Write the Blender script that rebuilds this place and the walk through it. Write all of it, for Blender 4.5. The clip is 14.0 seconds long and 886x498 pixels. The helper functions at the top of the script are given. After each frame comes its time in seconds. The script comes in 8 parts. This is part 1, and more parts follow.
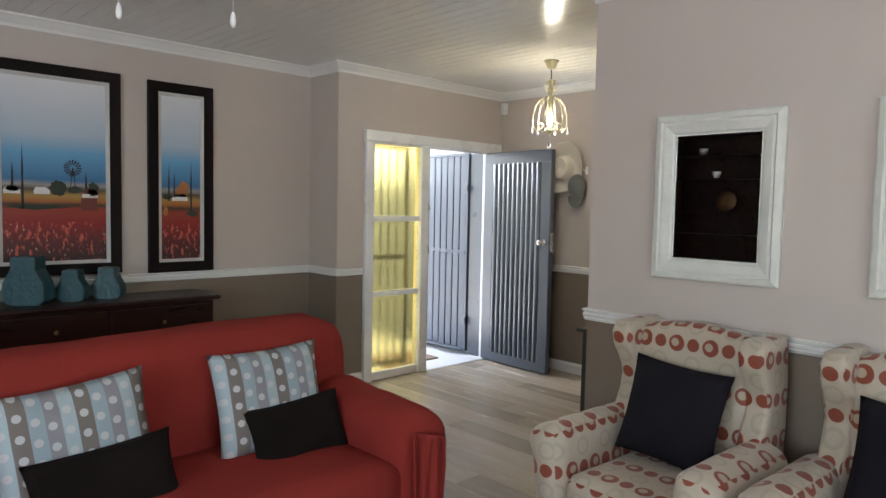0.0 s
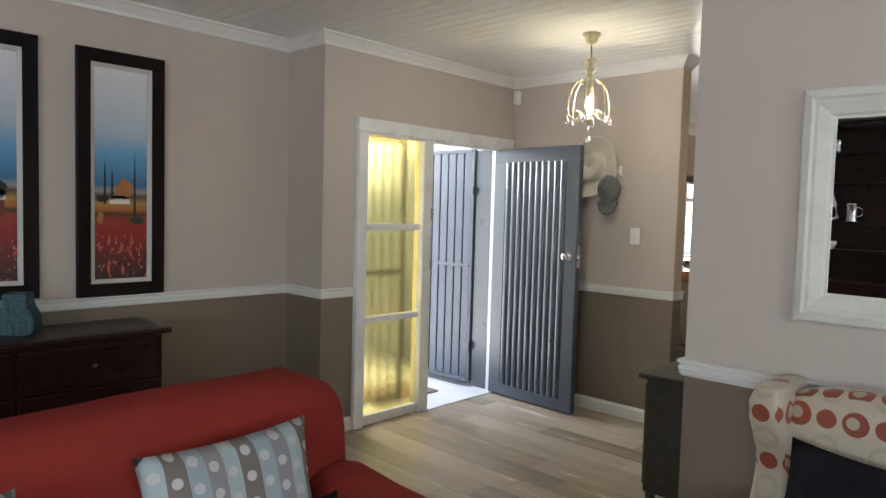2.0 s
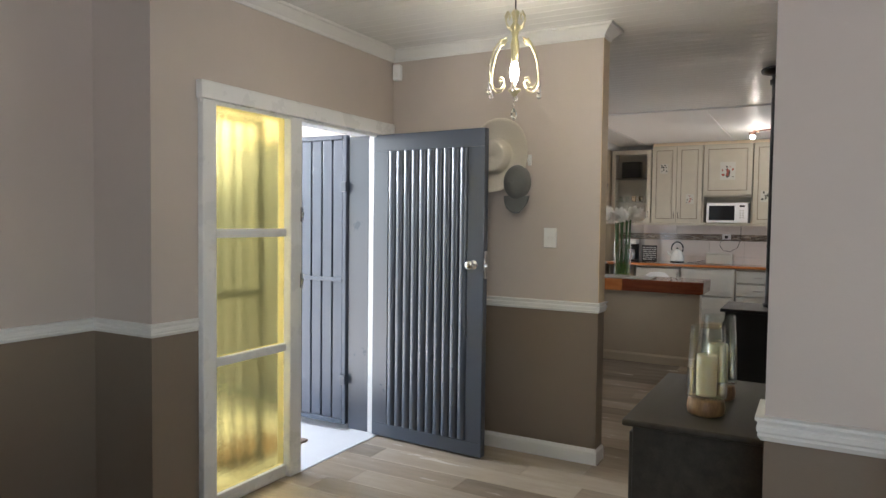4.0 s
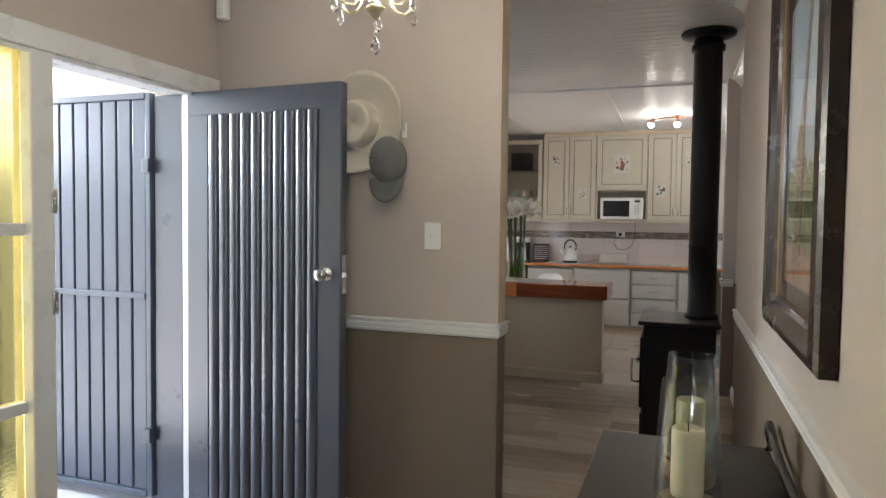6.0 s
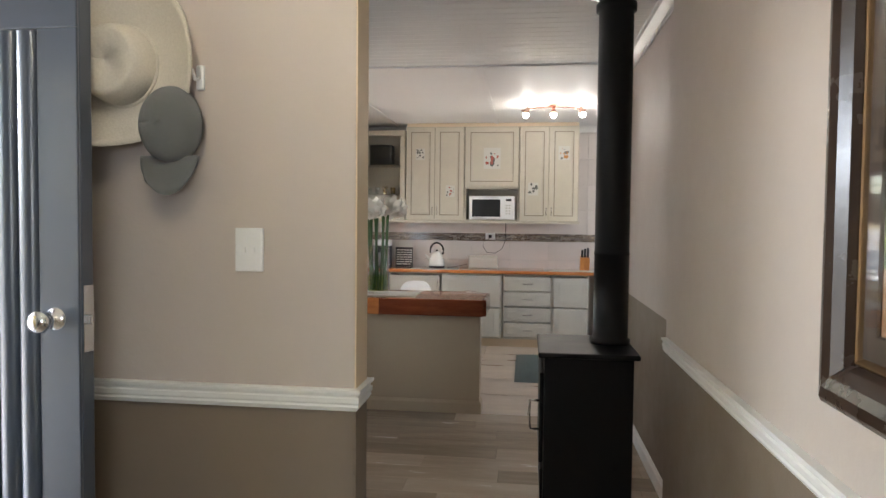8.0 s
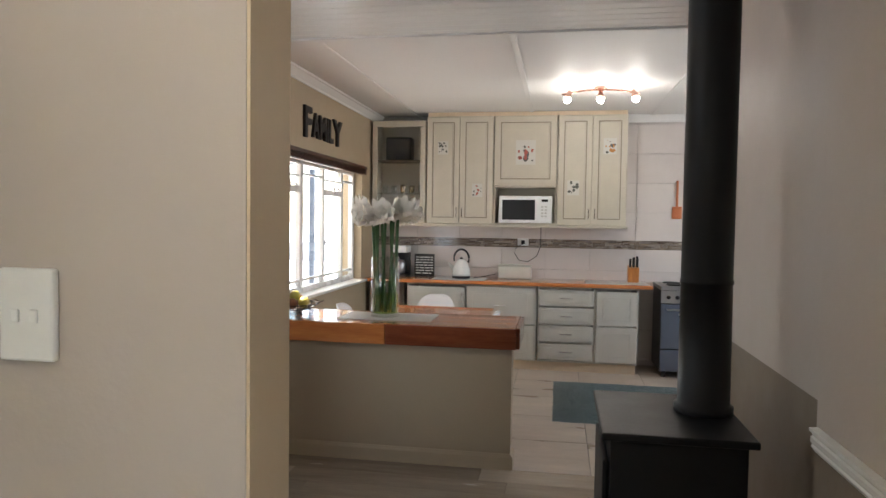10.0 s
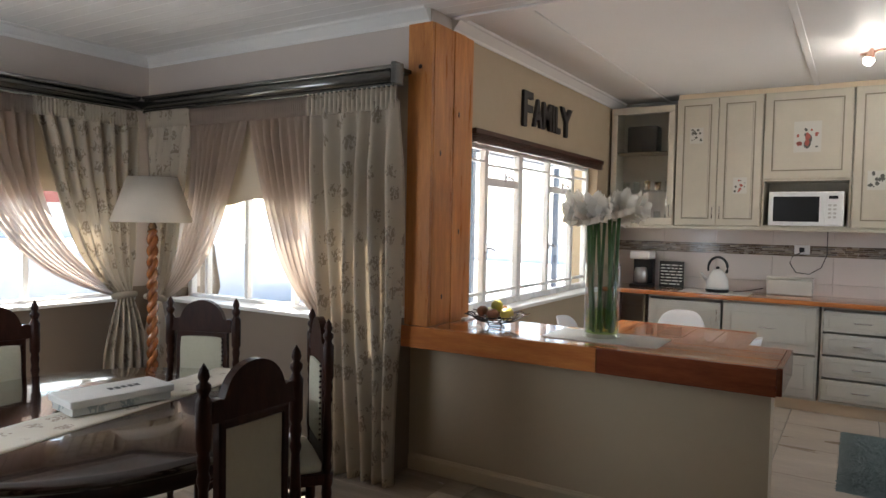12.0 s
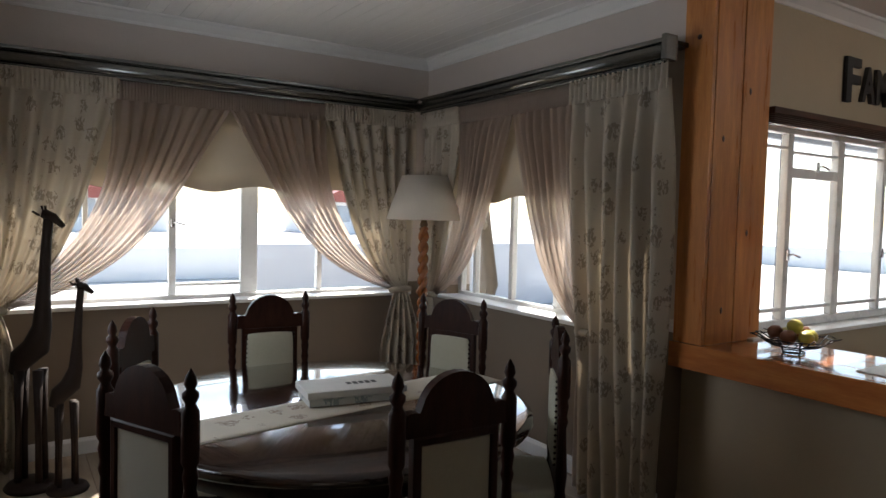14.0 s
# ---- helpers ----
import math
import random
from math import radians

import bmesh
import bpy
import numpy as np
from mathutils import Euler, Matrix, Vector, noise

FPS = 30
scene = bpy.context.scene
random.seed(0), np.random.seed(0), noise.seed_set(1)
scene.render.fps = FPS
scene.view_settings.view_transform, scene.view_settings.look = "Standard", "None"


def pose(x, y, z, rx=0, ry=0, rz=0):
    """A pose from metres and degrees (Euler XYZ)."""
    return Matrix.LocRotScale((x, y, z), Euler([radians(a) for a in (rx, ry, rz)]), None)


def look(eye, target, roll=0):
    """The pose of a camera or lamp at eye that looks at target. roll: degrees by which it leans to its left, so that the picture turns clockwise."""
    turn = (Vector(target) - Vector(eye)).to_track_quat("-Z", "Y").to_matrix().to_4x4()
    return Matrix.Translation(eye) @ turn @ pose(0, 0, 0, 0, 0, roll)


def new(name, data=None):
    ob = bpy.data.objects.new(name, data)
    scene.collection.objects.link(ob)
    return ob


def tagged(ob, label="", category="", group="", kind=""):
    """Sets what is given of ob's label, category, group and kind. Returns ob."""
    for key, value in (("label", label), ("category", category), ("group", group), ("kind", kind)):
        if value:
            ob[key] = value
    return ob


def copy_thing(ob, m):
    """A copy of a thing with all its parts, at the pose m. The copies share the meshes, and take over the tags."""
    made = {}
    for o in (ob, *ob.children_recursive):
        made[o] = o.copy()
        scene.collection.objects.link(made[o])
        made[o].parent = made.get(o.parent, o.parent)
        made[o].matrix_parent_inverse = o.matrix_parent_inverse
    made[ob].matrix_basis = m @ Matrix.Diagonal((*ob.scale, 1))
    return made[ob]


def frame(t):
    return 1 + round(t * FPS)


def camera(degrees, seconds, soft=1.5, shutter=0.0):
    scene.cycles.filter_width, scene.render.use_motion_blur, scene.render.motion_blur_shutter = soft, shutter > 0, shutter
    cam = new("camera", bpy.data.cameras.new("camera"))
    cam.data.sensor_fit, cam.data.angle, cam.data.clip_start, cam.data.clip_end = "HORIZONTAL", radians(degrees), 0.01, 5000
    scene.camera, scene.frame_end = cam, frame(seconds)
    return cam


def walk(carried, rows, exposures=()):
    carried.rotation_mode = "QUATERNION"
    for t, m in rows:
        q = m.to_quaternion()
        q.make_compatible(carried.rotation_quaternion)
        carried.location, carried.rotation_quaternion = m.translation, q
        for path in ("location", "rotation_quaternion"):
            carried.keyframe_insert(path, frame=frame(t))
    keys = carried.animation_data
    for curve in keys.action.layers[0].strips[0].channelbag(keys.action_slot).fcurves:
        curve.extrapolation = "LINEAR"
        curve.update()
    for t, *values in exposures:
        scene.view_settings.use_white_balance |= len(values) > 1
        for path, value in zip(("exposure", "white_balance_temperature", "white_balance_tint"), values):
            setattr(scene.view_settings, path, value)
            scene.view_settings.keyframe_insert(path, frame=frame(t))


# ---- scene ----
cam = camera(66.5, 14.0)
METRES, EYE, TILT, LEAN, TURN = 7.2, 1.40, 0.0, 0.0, -40.2
PATH = [
    (0, (-0.02, 0.436, 1.506), (1.36, 1.878, 1.382), 1.2),
    (0.5, (0.14, 0.627, 1.516), (1.513, 2.075, 1.389), 1.2),
    (1, (0.322, 0.886, 1.502), (1.703, 2.327, 1.375), 1.4),
    (1.5, (0.433, 1.133, 1.518), (1.819, 2.57, 1.394), 1.6),
    (2, (0.51, 1.388, 1.528), (1.955, 2.766, 1.413), 1.6),
    (2.2, (0.549, 1.481, 1.524), (2.03, 2.82, 1.409), 1.5),
    (4.3, (1.275, 2.477, 1.469), (3.053, 3.389, 1.385), 0.8),
    (4.5, (1.391, 2.529, 1.489), (3.184, 3.41, 1.402), 0.9),
    (5, (1.653, 2.613, 1.476), (3.485, 3.411, 1.39), 0.7),
    (5.5, (1.944, 2.688, 1.469), (3.815, 3.39, 1.386), 0.6),
    (6, (2.218, 2.759, 1.444), (4.105, 3.415, 1.361), 0.7),
    (6.5, (2.474, 2.802, 1.456), (4.377, 3.411, 1.372), 0.8),
    (7, (2.734, 2.902, 1.461), (4.686, 3.328, 1.377), 0.8),
    (7.5, (2.982, 2.983, 1.461), (4.961, 3.26, 1.38), 0.7),
    (7.7, (3.099, 3.004, 1.455), (5.082, 3.254, 1.376), 0.6),
    (9.8, (4.247, 3.119, 1.513), (6.228, 3.382, 1.432), 0.6),
    (10, (4.323, 3.122, 1.507), (6.292, 3.458, 1.424), 0.8),
    (10.5, (4.544, 3.119, 1.503), (6.482, 3.605, 1.41), 1.1),
    (11, (4.756, 3.127, 1.496), (6.663, 3.726, 1.407), 1.1),
    (11.5, (4.928, 3.121, 1.475), (6.765, 3.908, 1.389), 1.1),
    (11.7, (4.991, 3.051, 1.468), (6.775, 3.95, 1.387), 1.0),
    (12, (5.083, 3.076, 1.483), (6.784, 4.125, 1.399), 1.1),
    (12.5, (5.195, 3.085, 1.471), (6.752, 4.337, 1.383), 1.2),
    (13, (5.322, 3.095, 1.478), (6.739, 4.503, 1.382), 1.2),
    (13.5, (5.436, 3.129, 1.483), (6.699, 4.676, 1.384), 1.3),
    (14, (5.487, 3.14, 1.473), (6.578, 4.813, 1.372), 1.4),
]
walk(cam, [(t, look(eye, target, roll)) for t, eye, target, roll in PATH],
     exposures=[(0, 2.28), (2.2, 2.26), (4.3, 2.15), (5.5, 2.15), (6.5, 2.4), (7.7, 2.6), (10, 2.5), (11, 2.55), (11.5, 2.45), (12, 2.2), (12.5, 2.1), (13.4, 1.82), (14, 1.42)])


# ---------------------------------------------------------------- light
world = bpy.data.worlds.new("sky")
scene.world = world
world.use_nodes = True
wt = world.node_tree
sky = wt.nodes.new("ShaderNodeTexSky")
sky.sky_type = "NISHITA"
sky.sun_disc = False
sky.sun_elevation = radians(50)
sky.sun_rotation = radians(35)
wt.nodes["Background"].inputs[1].default_value = 0.15
wt.links.new(sky.outputs[0], wt.nodes["Background"].inputs[0])


def lamp(name, kind, energy, m, color=(1, 1, 1), size=0.1, size_y=0.0, angle=0.0):
    data = bpy.data.lights.new(name, kind)
    data.energy, data.color = energy, color
    if kind == "AREA":
        data.size = size
        if size_y:
            data.shape, data.size_y = "RECTANGLE", size_y
    elif kind == "SUN":
        data.angle = angle
    else:
        data.shadow_soft_size = size
    ob = new(name, data)
    ob.matrix_world = m
    return ob


SUN_DIR = Vector((math.sin(radians(35)) * math.cos(radians(50)), math.cos(radians(35)) * math.cos(radians(50)), math.sin(radians(50))))
lamp("sun", "SUN", 5.0, look(SUN_DIR * 30, (0, 0, 0)), (1.0, 0.955, 0.90), angle=radians(0.6))
# area lamps in place of daylight, at openings seen and assumed
DAY = (0.82, 0.89, 1.0)
# living room windows are unseen and assumed; their lamps tilt up at the ceiling
lamp("living_west_fill", "AREA", 32, look((-3.42, 0.6, 1.5), (0, 0.6, 7.0)), DAY, 2.6, 1.3)
lamp("living_south_fill", "AREA", 15, look((0.2, -2.92, 1.5), (0.2, 0, 6.0)), DAY, 2.4, 1.3)
lamp("sky_light_dining_north", "AREA", 11, look((6.75, 9.2, 1.98), (7.1, 6.0, 0.9)), DAY, 2.4, 0.42)
lamp("sky_light_dining_east", "AREA", 2.5, look((9.15, 6.40, 2.32), (6.9, 6.2, 0.75)), DAY, 1.7, 0.5)
lamp("porch_daylight", "AREA", 18, look((4.40, 7.25, 2.08), (4.6, 2.45, 1.4)), DAY, 0.9, 0.42)
# fill for bar wall and curtains, from an assumed window out of view
lamp("dining_west_fill", "AREA", 6.5, look((5.10, 5.88, 1.5), (8.2, 5.88, 1.5)), DAY, 1.0, 1.1)
lamp("sky_light_kitchen", "AREA", 5, look((9.85, 5.85, 2.33), (9.6, 3.6, 0.6)), (1.0, 0.97, 0.92), 2.3, 0.4)
# extra kitchen fill at an added south window that is never in view
lamp("kitchen_south_fill", "AREA", 4, look((9.9, 0.12, 1.6), (9.9, 3, 1.2)), DAY, 1.8, 1.2)


# ---------------------------------------------------------------- materials
class Nodes:
    def __init__(self, name):
        self.m = bpy.data.materials.new(name)
        self.m.use_nodes = True
        self.t = self.m.node_tree
        self.p = self.t.nodes["Principled BSDF"]

    def add(self, kind, **values):
        n = self.t.nodes.new(kind)
        for k, v in values.items():
            if k in ("operation", "blend_type", "data_type", "feature", "wave_type", "bands_direction", "voronoi_dimensions", "noise_dimensions", "interpolation_type"):
                if k == "operation":
                    n.operation = v
                elif k == "blend_type":
                    n.blend_type = v
                elif k == "data_type":
                    n.data_type = v
                elif k == "feature":
                    n.feature = v
                elif k == "wave_type":
                    n.wave_type = v
                elif k == "bands_direction":
                    n.bands_direction = v
                elif k == "voronoi_dimensions":
                    n.voronoi_dimensions = v
                elif k == "noise_dimensions":
                    n.noise_dimensions = v
            else:
                self.put(n.inputs[k.replace("_", " ")], v)
        return n

    def put(self, socket, v):
        if isinstance(v, bpy.types.NodeSocket):
            self.t.links.new(v, socket)
        else:
            socket.default_value = v

    def math(self, op, a, b=0.0, c=0.0):
        n = self.t.nodes.new("ShaderNodeMath")
        n.operation = op
        self.put(n.inputs[0], a)
        self.put(n.inputs[1], b)
        self.put(n.inputs[2], c)
        return n.outputs[0]

    def mix(self, f, a, b, blend="MIX"):
        n = self.t.nodes.new("ShaderNodeMix")
        n.data_type = "RGBA"
        n.blend_type = blend
        self.put(n.inputs[0], f)
        self.put(n.inputs[6], a)
        self.put(n.inputs[7], b)
        return n.outputs[2]

    def ramp(self, f, stops):
        n = self.t.nodes.new("ShaderNodeValToRGB")
        self.put(n.inputs[0], f)
        e = n.color_ramp.elements
        while len(e) < len(stops):
            e.new(0.5)
        for el, (pos, col) in zip(e, stops):
            el.position, el.color = pos, col4(col)
        return n.outputs[0]

    def coords(self, which="Object", scale=(1, 1, 1)):
        n = self.t.nodes.new("ShaderNodeTexCoord")
        mp = self.t.nodes.new("ShaderNodeMapping")
        mp.inputs["Scale"].default_value = scale
        self.t.links.new(n.outputs[which], mp.inputs[0])
        return mp.outputs[0]

    def noise(self, vec, scale, detail=4, rough=0.6):
        n = self.add("ShaderNodeTexNoise", Scale=scale, Detail=detail, Roughness=rough)
        self.put(n.inputs["Vector"], vec)
        return n.outputs[0]

    def bump(self, height, strength=0.2, dist=0.01):
        n = self.add("ShaderNodeBump", Strength=strength, Distance=dist)
        self.put(n.inputs["Height"], height)
        self.put(self.p.inputs["Normal"], n.outputs[0])

    def island(self):
        return self.t.nodes.new("ShaderNodeObjectInfo").outputs["Random"]

    def done(self, color, rough=0.5, metal=0.0, coat=0.0):
        self.put(self.p.inputs["Base Color"], color)
        self.put(self.p.inputs["Roughness"], rough)
        self.p.inputs["Metallic"].default_value = metal
        self.p.inputs["Coat Weight"].default_value = coat
        return self.m


def col4(c):
    return (*c, 1.0) if len(c) == 3 else tuple(c)


def shade(c, f):
    return col4(tuple(min(1.0, x * f) for x in c[:3]))


def plain(name, col, rough=0.5, metal=0.0, var=0.12, scale=3.0, fine=60.0, bump=0.08, coat=0.0, which="Object"):
    """Paint, plastic, metal: colour varied at two scales, with fine relief."""
    n = Nodes(name)
    v = n.coords(which)
    big = n.noise(v, scale, 5)
    small = n.noise(v, fine, 3)
    c = n.mix(big, shade(col, 1 - var), shade(col, 1 + var))
    c = n.mix(n.math("MULTIPLY", small, 0.35), c, shade(col, 0.85))
    n.bump(small, bump, 0.004)
    r = n.math("MULTIPLY_ADD", big, 0.16, max(0.02, rough - 0.08))
    return n.done(c, r, metal, coat)


def wood(name, dark, light, axis="X", rough=0.4, stretch=9.0, scale=3.0, coat=0.0, per_piece=0.0):
    n = Nodes(name)
    s = {"X": (1, stretch, stretch), "Y": (stretch, 1, stretch), "Z": (stretch, stretch, 1)}[axis]
    v = n.coords("Object", s)
    if per_piece:
        r = n.island()
        cmb = n.add("ShaderNodeCombineXYZ")
        n.put(cmb.inputs[0], n.math("MULTIPLY", r, 37.0))
        n.put(cmb.inputs[1], n.math("MULTIPLY", r, 91.0))
        n.put(cmb.inputs[2], n.math("MULTIPLY", r, 17.0))
        va = n.add("ShaderNodeVectorMath", operation="ADD")
        n.put(va.inputs[0], v)
        n.put(va.inputs[1], cmb.outputs[0])
        v = va.outputs[0]
    g = n.noise(v, scale, 6, 0.62)
    f = n.noise(v, scale * 7, 4, 0.7)
    k = n.math("ADD", n.math("MULTIPLY", g, 0.72), n.math("MULTIPLY", f, 0.28))
    c = n.ramp(k, [(0.30, dark), (0.52, tuple((a + b) / 2 for a, b in zip(dark, light))), (0.70, light)])
    if per_piece:
        c = n.mix(per_piece, c, n.mix(r, shade(dark, 1.0), shade(light, 1.15)))
    n.bump(f, 0.12, 0.003)
    return n.done(c, n.math("MULTIPLY_ADD", g, 0.2, rough - 0.1), 0.0, coat)


def fabric(name, col, weave=420.0, var=0.15, rough=0.9, second=None, bump=0.35):
    n = Nodes(name)
    v = n.coords("UV")
    w = n.add("ShaderNodeTexWave", Scale=weave * 0.8, Distortion=1.2, Detail=2.0)
    n.put(w.inputs["Vector"], v)
    o = n.coords("Object")
    big = n.noise(o, 5, 5)
    c = n.mix(big, shade(col, 1 - var), shade(col, 1 + var))
    c = n.mix(n.math("MULTIPLY", n.noise(o, 130, 2), 0.5), c, col4(second or shade(col, 0.7)))
    n.bump(n.math("ADD", w.outputs["Fac"], n.math("MULTIPLY", n.noise(o, 22, 4), 1.5)), bump, 0.003)
    n.p.inputs["Sheen Weight"].default_value = 0.25
    return n.done(c, rough)


def thin_glass(name, tint=(1, 1, 1), gloss=1.0):
    """Thin clear glass: lets light straight through, with a Fresnel gloss."""
    n = Nodes(name)
    tp = n.t.nodes.new("ShaderNodeBsdfTransparent")
    tp.inputs[0].default_value = col4(tint)
    gl = n.t.nodes.new("ShaderNodeBsdfGlossy")
    gl.inputs["Roughness"].default_value = 0.02
    fr = n.t.nodes.new("ShaderNodeLayerWeight")
    fr.inputs[0].default_value = 0.5
    mx = n.t.nodes.new("ShaderNodeMixShader")
    n.put(mx.inputs[0], n.math("MULTIPLY_ADD", n.math("POWER", fr.outputs["Facing"], 5.0), 0.6 * gloss, 0.035 * gloss))
    n.t.links.new(tp.outputs[0], mx.inputs[1])
    n.t.links.new(gl.outputs[0], mx.inputs[2])
    n.t.links.new(mx.outputs[0], n.t.nodes["Material Output"].inputs[0])
    return n.m


def glass(name, col=(1, 1, 1), rough=0.0, ior=1.45):
    n = Nodes(name)
    n.p.inputs["Transmission Weight"].default_value = 1.0
    n.p.inputs["IOR"].default_value = ior
    return n.done(col4(col), rough)


def glow(name, col, strength):
    n = Nodes(name)
    n.put(n.p.inputs["Emission Color"], col4(col))
    n.p.inputs["Emission Strength"].default_value = strength
    return n.done(col4(col), 0.3)


def wall_paint(name, col):
    n = Nodes(name)
    v = n.coords("Object")
    big = n.noise(v, 0.8, 6)
    mid = n.noise(v, 9, 5)
    c = n.mix(big, shade(col, 0.93), shade(col, 1.06))
    c = n.mix(n.math("MULTIPLY", mid, 0.25), c, shade(col, 0.88))
    n.bump(n.math("ADD", n.noise(v, 55, 4), n.math("MULTIPLY", n.noise(v, 6, 3), 2.0)), 0.16, 0.004)
    return n.done(c, n.math("MULTIPLY_ADD", mid, 0.2, 0.42))


UPPER = wall_paint("wall_paint_beige", (0.54, 0.470, 0.418))
LOWER = wall_paint("wall_paint_taupe", (0.215, 0.166, 0.120))
BARWALL = wall_paint("wall_paint_olive_taupe", (0.44, 0.35, 0.235))
# tan paint; on the stub wall's end it carries the warm light there
REVEAL = wall_paint("wall_paint_tan_warm_light", (0.70, 0.56, 0.39))
CEIL = plain("ceiling_gloss_paint", (0.84, 0.835, 0.815), 0.2, var=0.04, scale=1.2, bump=0.05)
CEILK = plain("ceiling_matt_paint", (0.74, 0.73, 0.71), 0.55, var=0.05, scale=1.5, bump=0.1)
TRIM = plain("trim_white_paint", (0.78, 0.77, 0.74), 0.35, var=0.06, scale=4)
FRAMEW = plain("frame_white_gloss", (0.80, 0.80, 0.79), 0.28, var=0.05, scale=5)
PLANK = wood("laminate_plank", (0.215, 0.165, 0.115), (0.52, 0.435, 0.335), "Y", 0.24, 7, 1.8, per_piece=0.55)
KTILE = wood("floor_tile_wood_look", (0.33, 0.265, 0.205), (0.58, 0.50, 0.41), "Y", 0.3, 4, 1.6, per_piece=0.25)
GROUT = plain("grout", (0.24, 0.215, 0.185), 0.85)
DARKWOOD = wood("mahogany_dark", (0.007, 0.0026, 0.002), (0.036, 0.011, 0.007), "X", 0.3, 6, 4)
DARKWOOD.node_tree.nodes["Principled BSDF"].inputs["Specular IOR Level"].default_value = 0.3
CHAIRWOOD = wood("carved_dark_oak", (0.013, 0.0045, 0.003), (0.048, 0.016, 0.009), "Z", 0.38, 6, 6)
CHAIRWOOD.node_tree.nodes["Principled BSDF"].inputs["Specular IOR Level"].default_value = 0.16
PINE = wood("varnished_pine", (0.36, 0.115, 0.028), (0.70, 0.30, 0.085), "Z", 0.3, 8, 2.2, coat=0.35)
PINEY = wood("varnished_pine_bar", (0.34, 0.10, 0.028), (0.62, 0.235, 0.07), "Y", 0.16, 8, 2.2, coat=0.7)
REDPINE = wood("varnished_red_wood", (0.13, 0.028, 0.012), (0.28, 0.075, 0.028), "Y", 0.2, 8, 2.4, coat=0.6)
GREYDOOR = plain("door_grey_enamel", (0.052, 0.065, 0.090), 0.30, var=0.08, scale=4, bump=0.0)
GREYDOOR.node_tree.nodes["Principled BSDF"].inputs["Coat Weight"].default_value = 0.7
GREYDOOR.node_tree.nodes["Principled BSDF"].inputs["Coat Roughness"].default_value = 0.30
GATE = plain("gate_grey_enamel", (0.095, 0.112, 0.145), 0.33, var=0.08, scale=4)
CHROME = plain("chrome", (0.75, 0.75, 0.76), 0.16, 1.0, var=0.05)
BLACKM = plain("stove_black_steel", (0.010, 0.010, 0.011), 0.42, 0.0, var=0.25, scale=6, bump=0.12)
BLACKM.node_tree.nodes["Principled BSDF"].inputs["Specular IOR Level"].default_value = 0.28
BLACKP = plain("black_plastic", (0.014, 0.014, 0.015), 0.35, var=0.2)
WHITEP = plain("white_plastic", (0.82, 0.82, 0.81), 0.3, var=0.04)
CREAMCAB = plain("cabinet_antique_cream", (0.56, 0.51, 0.41), 0.42, var=0.10, scale=7, bump=0.12)
CABLOW = plain("cabinet_pale_grey_cream", (0.53, 0.505, 0.44), 0.42, var=0.08, scale=7, bump=0.12)
CABDARK = plain("cabinet_glaze_brown", (0.20, 0.165, 0.11), 0.5, var=0.2, scale=14)
PANE = thin_glass("window_glass", (0.97, 0.98, 0.98))
CLEAR = thin_glass("clear_glass", (0.95, 0.97, 0.96), 1.4)


# ---------------------------------------------------------------- mesh tools
def add_geo(bm, verts, faces, mi=0, smooth=False):
    vs = [bm.verts.new(v) for v in verts]
    for f in faces:
        try:
            fc = bm.faces.new([vs[i] for i in f])
            fc.material_index, fc.smooth = mi, smooth
        except ValueError:
            pass
    return vs


def box(bm, x0, x1, y0, y1, z0, z1, b=0.0, mi=0, m=None, seg=2):
    t = bmesh.new()
    bmesh.ops.create_cube(t, size=1.0)
    for v in t.verts:
        v.co = Vector((x0 + (v.co.x + 0.5) * (x1 - x0), y0 + (v.co.y + 0.5) * (y1 - y0), z0 + (v.co.z + 0.5) * (z1 - z0)))
    if b > 0:
        b = min(b, 0.45 * min(abs(x1 - x0), abs(y1 - y0), abs(z1 - z0)))
        bmesh.ops.bevel(t, geom=list(t.edges), offset=b, segments=seg, affect="EDGES", profile=0.5)
    if m is not None:
        t.transform(m)
    t.verts.index_update()
    add_geo(bm, [v.co.copy() for v in t.verts], [[v.index for v in f.verts] for f in t.faces], mi, b > 0 and seg > 2)
    t.free()


def lathe(bm, prof, cx=0.0, cy=0.0, n=20, mi=0, m=None, smooth=True, caps=True):
    verts, faces = [], []
    for r, z in prof:
        for i in range(n):
            a = 2 * math.pi * i / n
            p = Vector((cx + r * math.cos(a), cy + r * math.sin(a), z))
            verts.append(m @ p if m is not None else p)
    for j in range(len(prof) - 1):
        for i in range(n):
            k = (i + 1) % n
            faces.append([j * n + i, j * n + k, (j + 1) * n + k, (j + 1) * n + i])
    if caps:
        faces.append(list(range(n))[::-1])
        faces.append([(len(prof) - 1) * n + i for i in range(n)])
    add_geo(bm, verts, faces, mi, smooth)


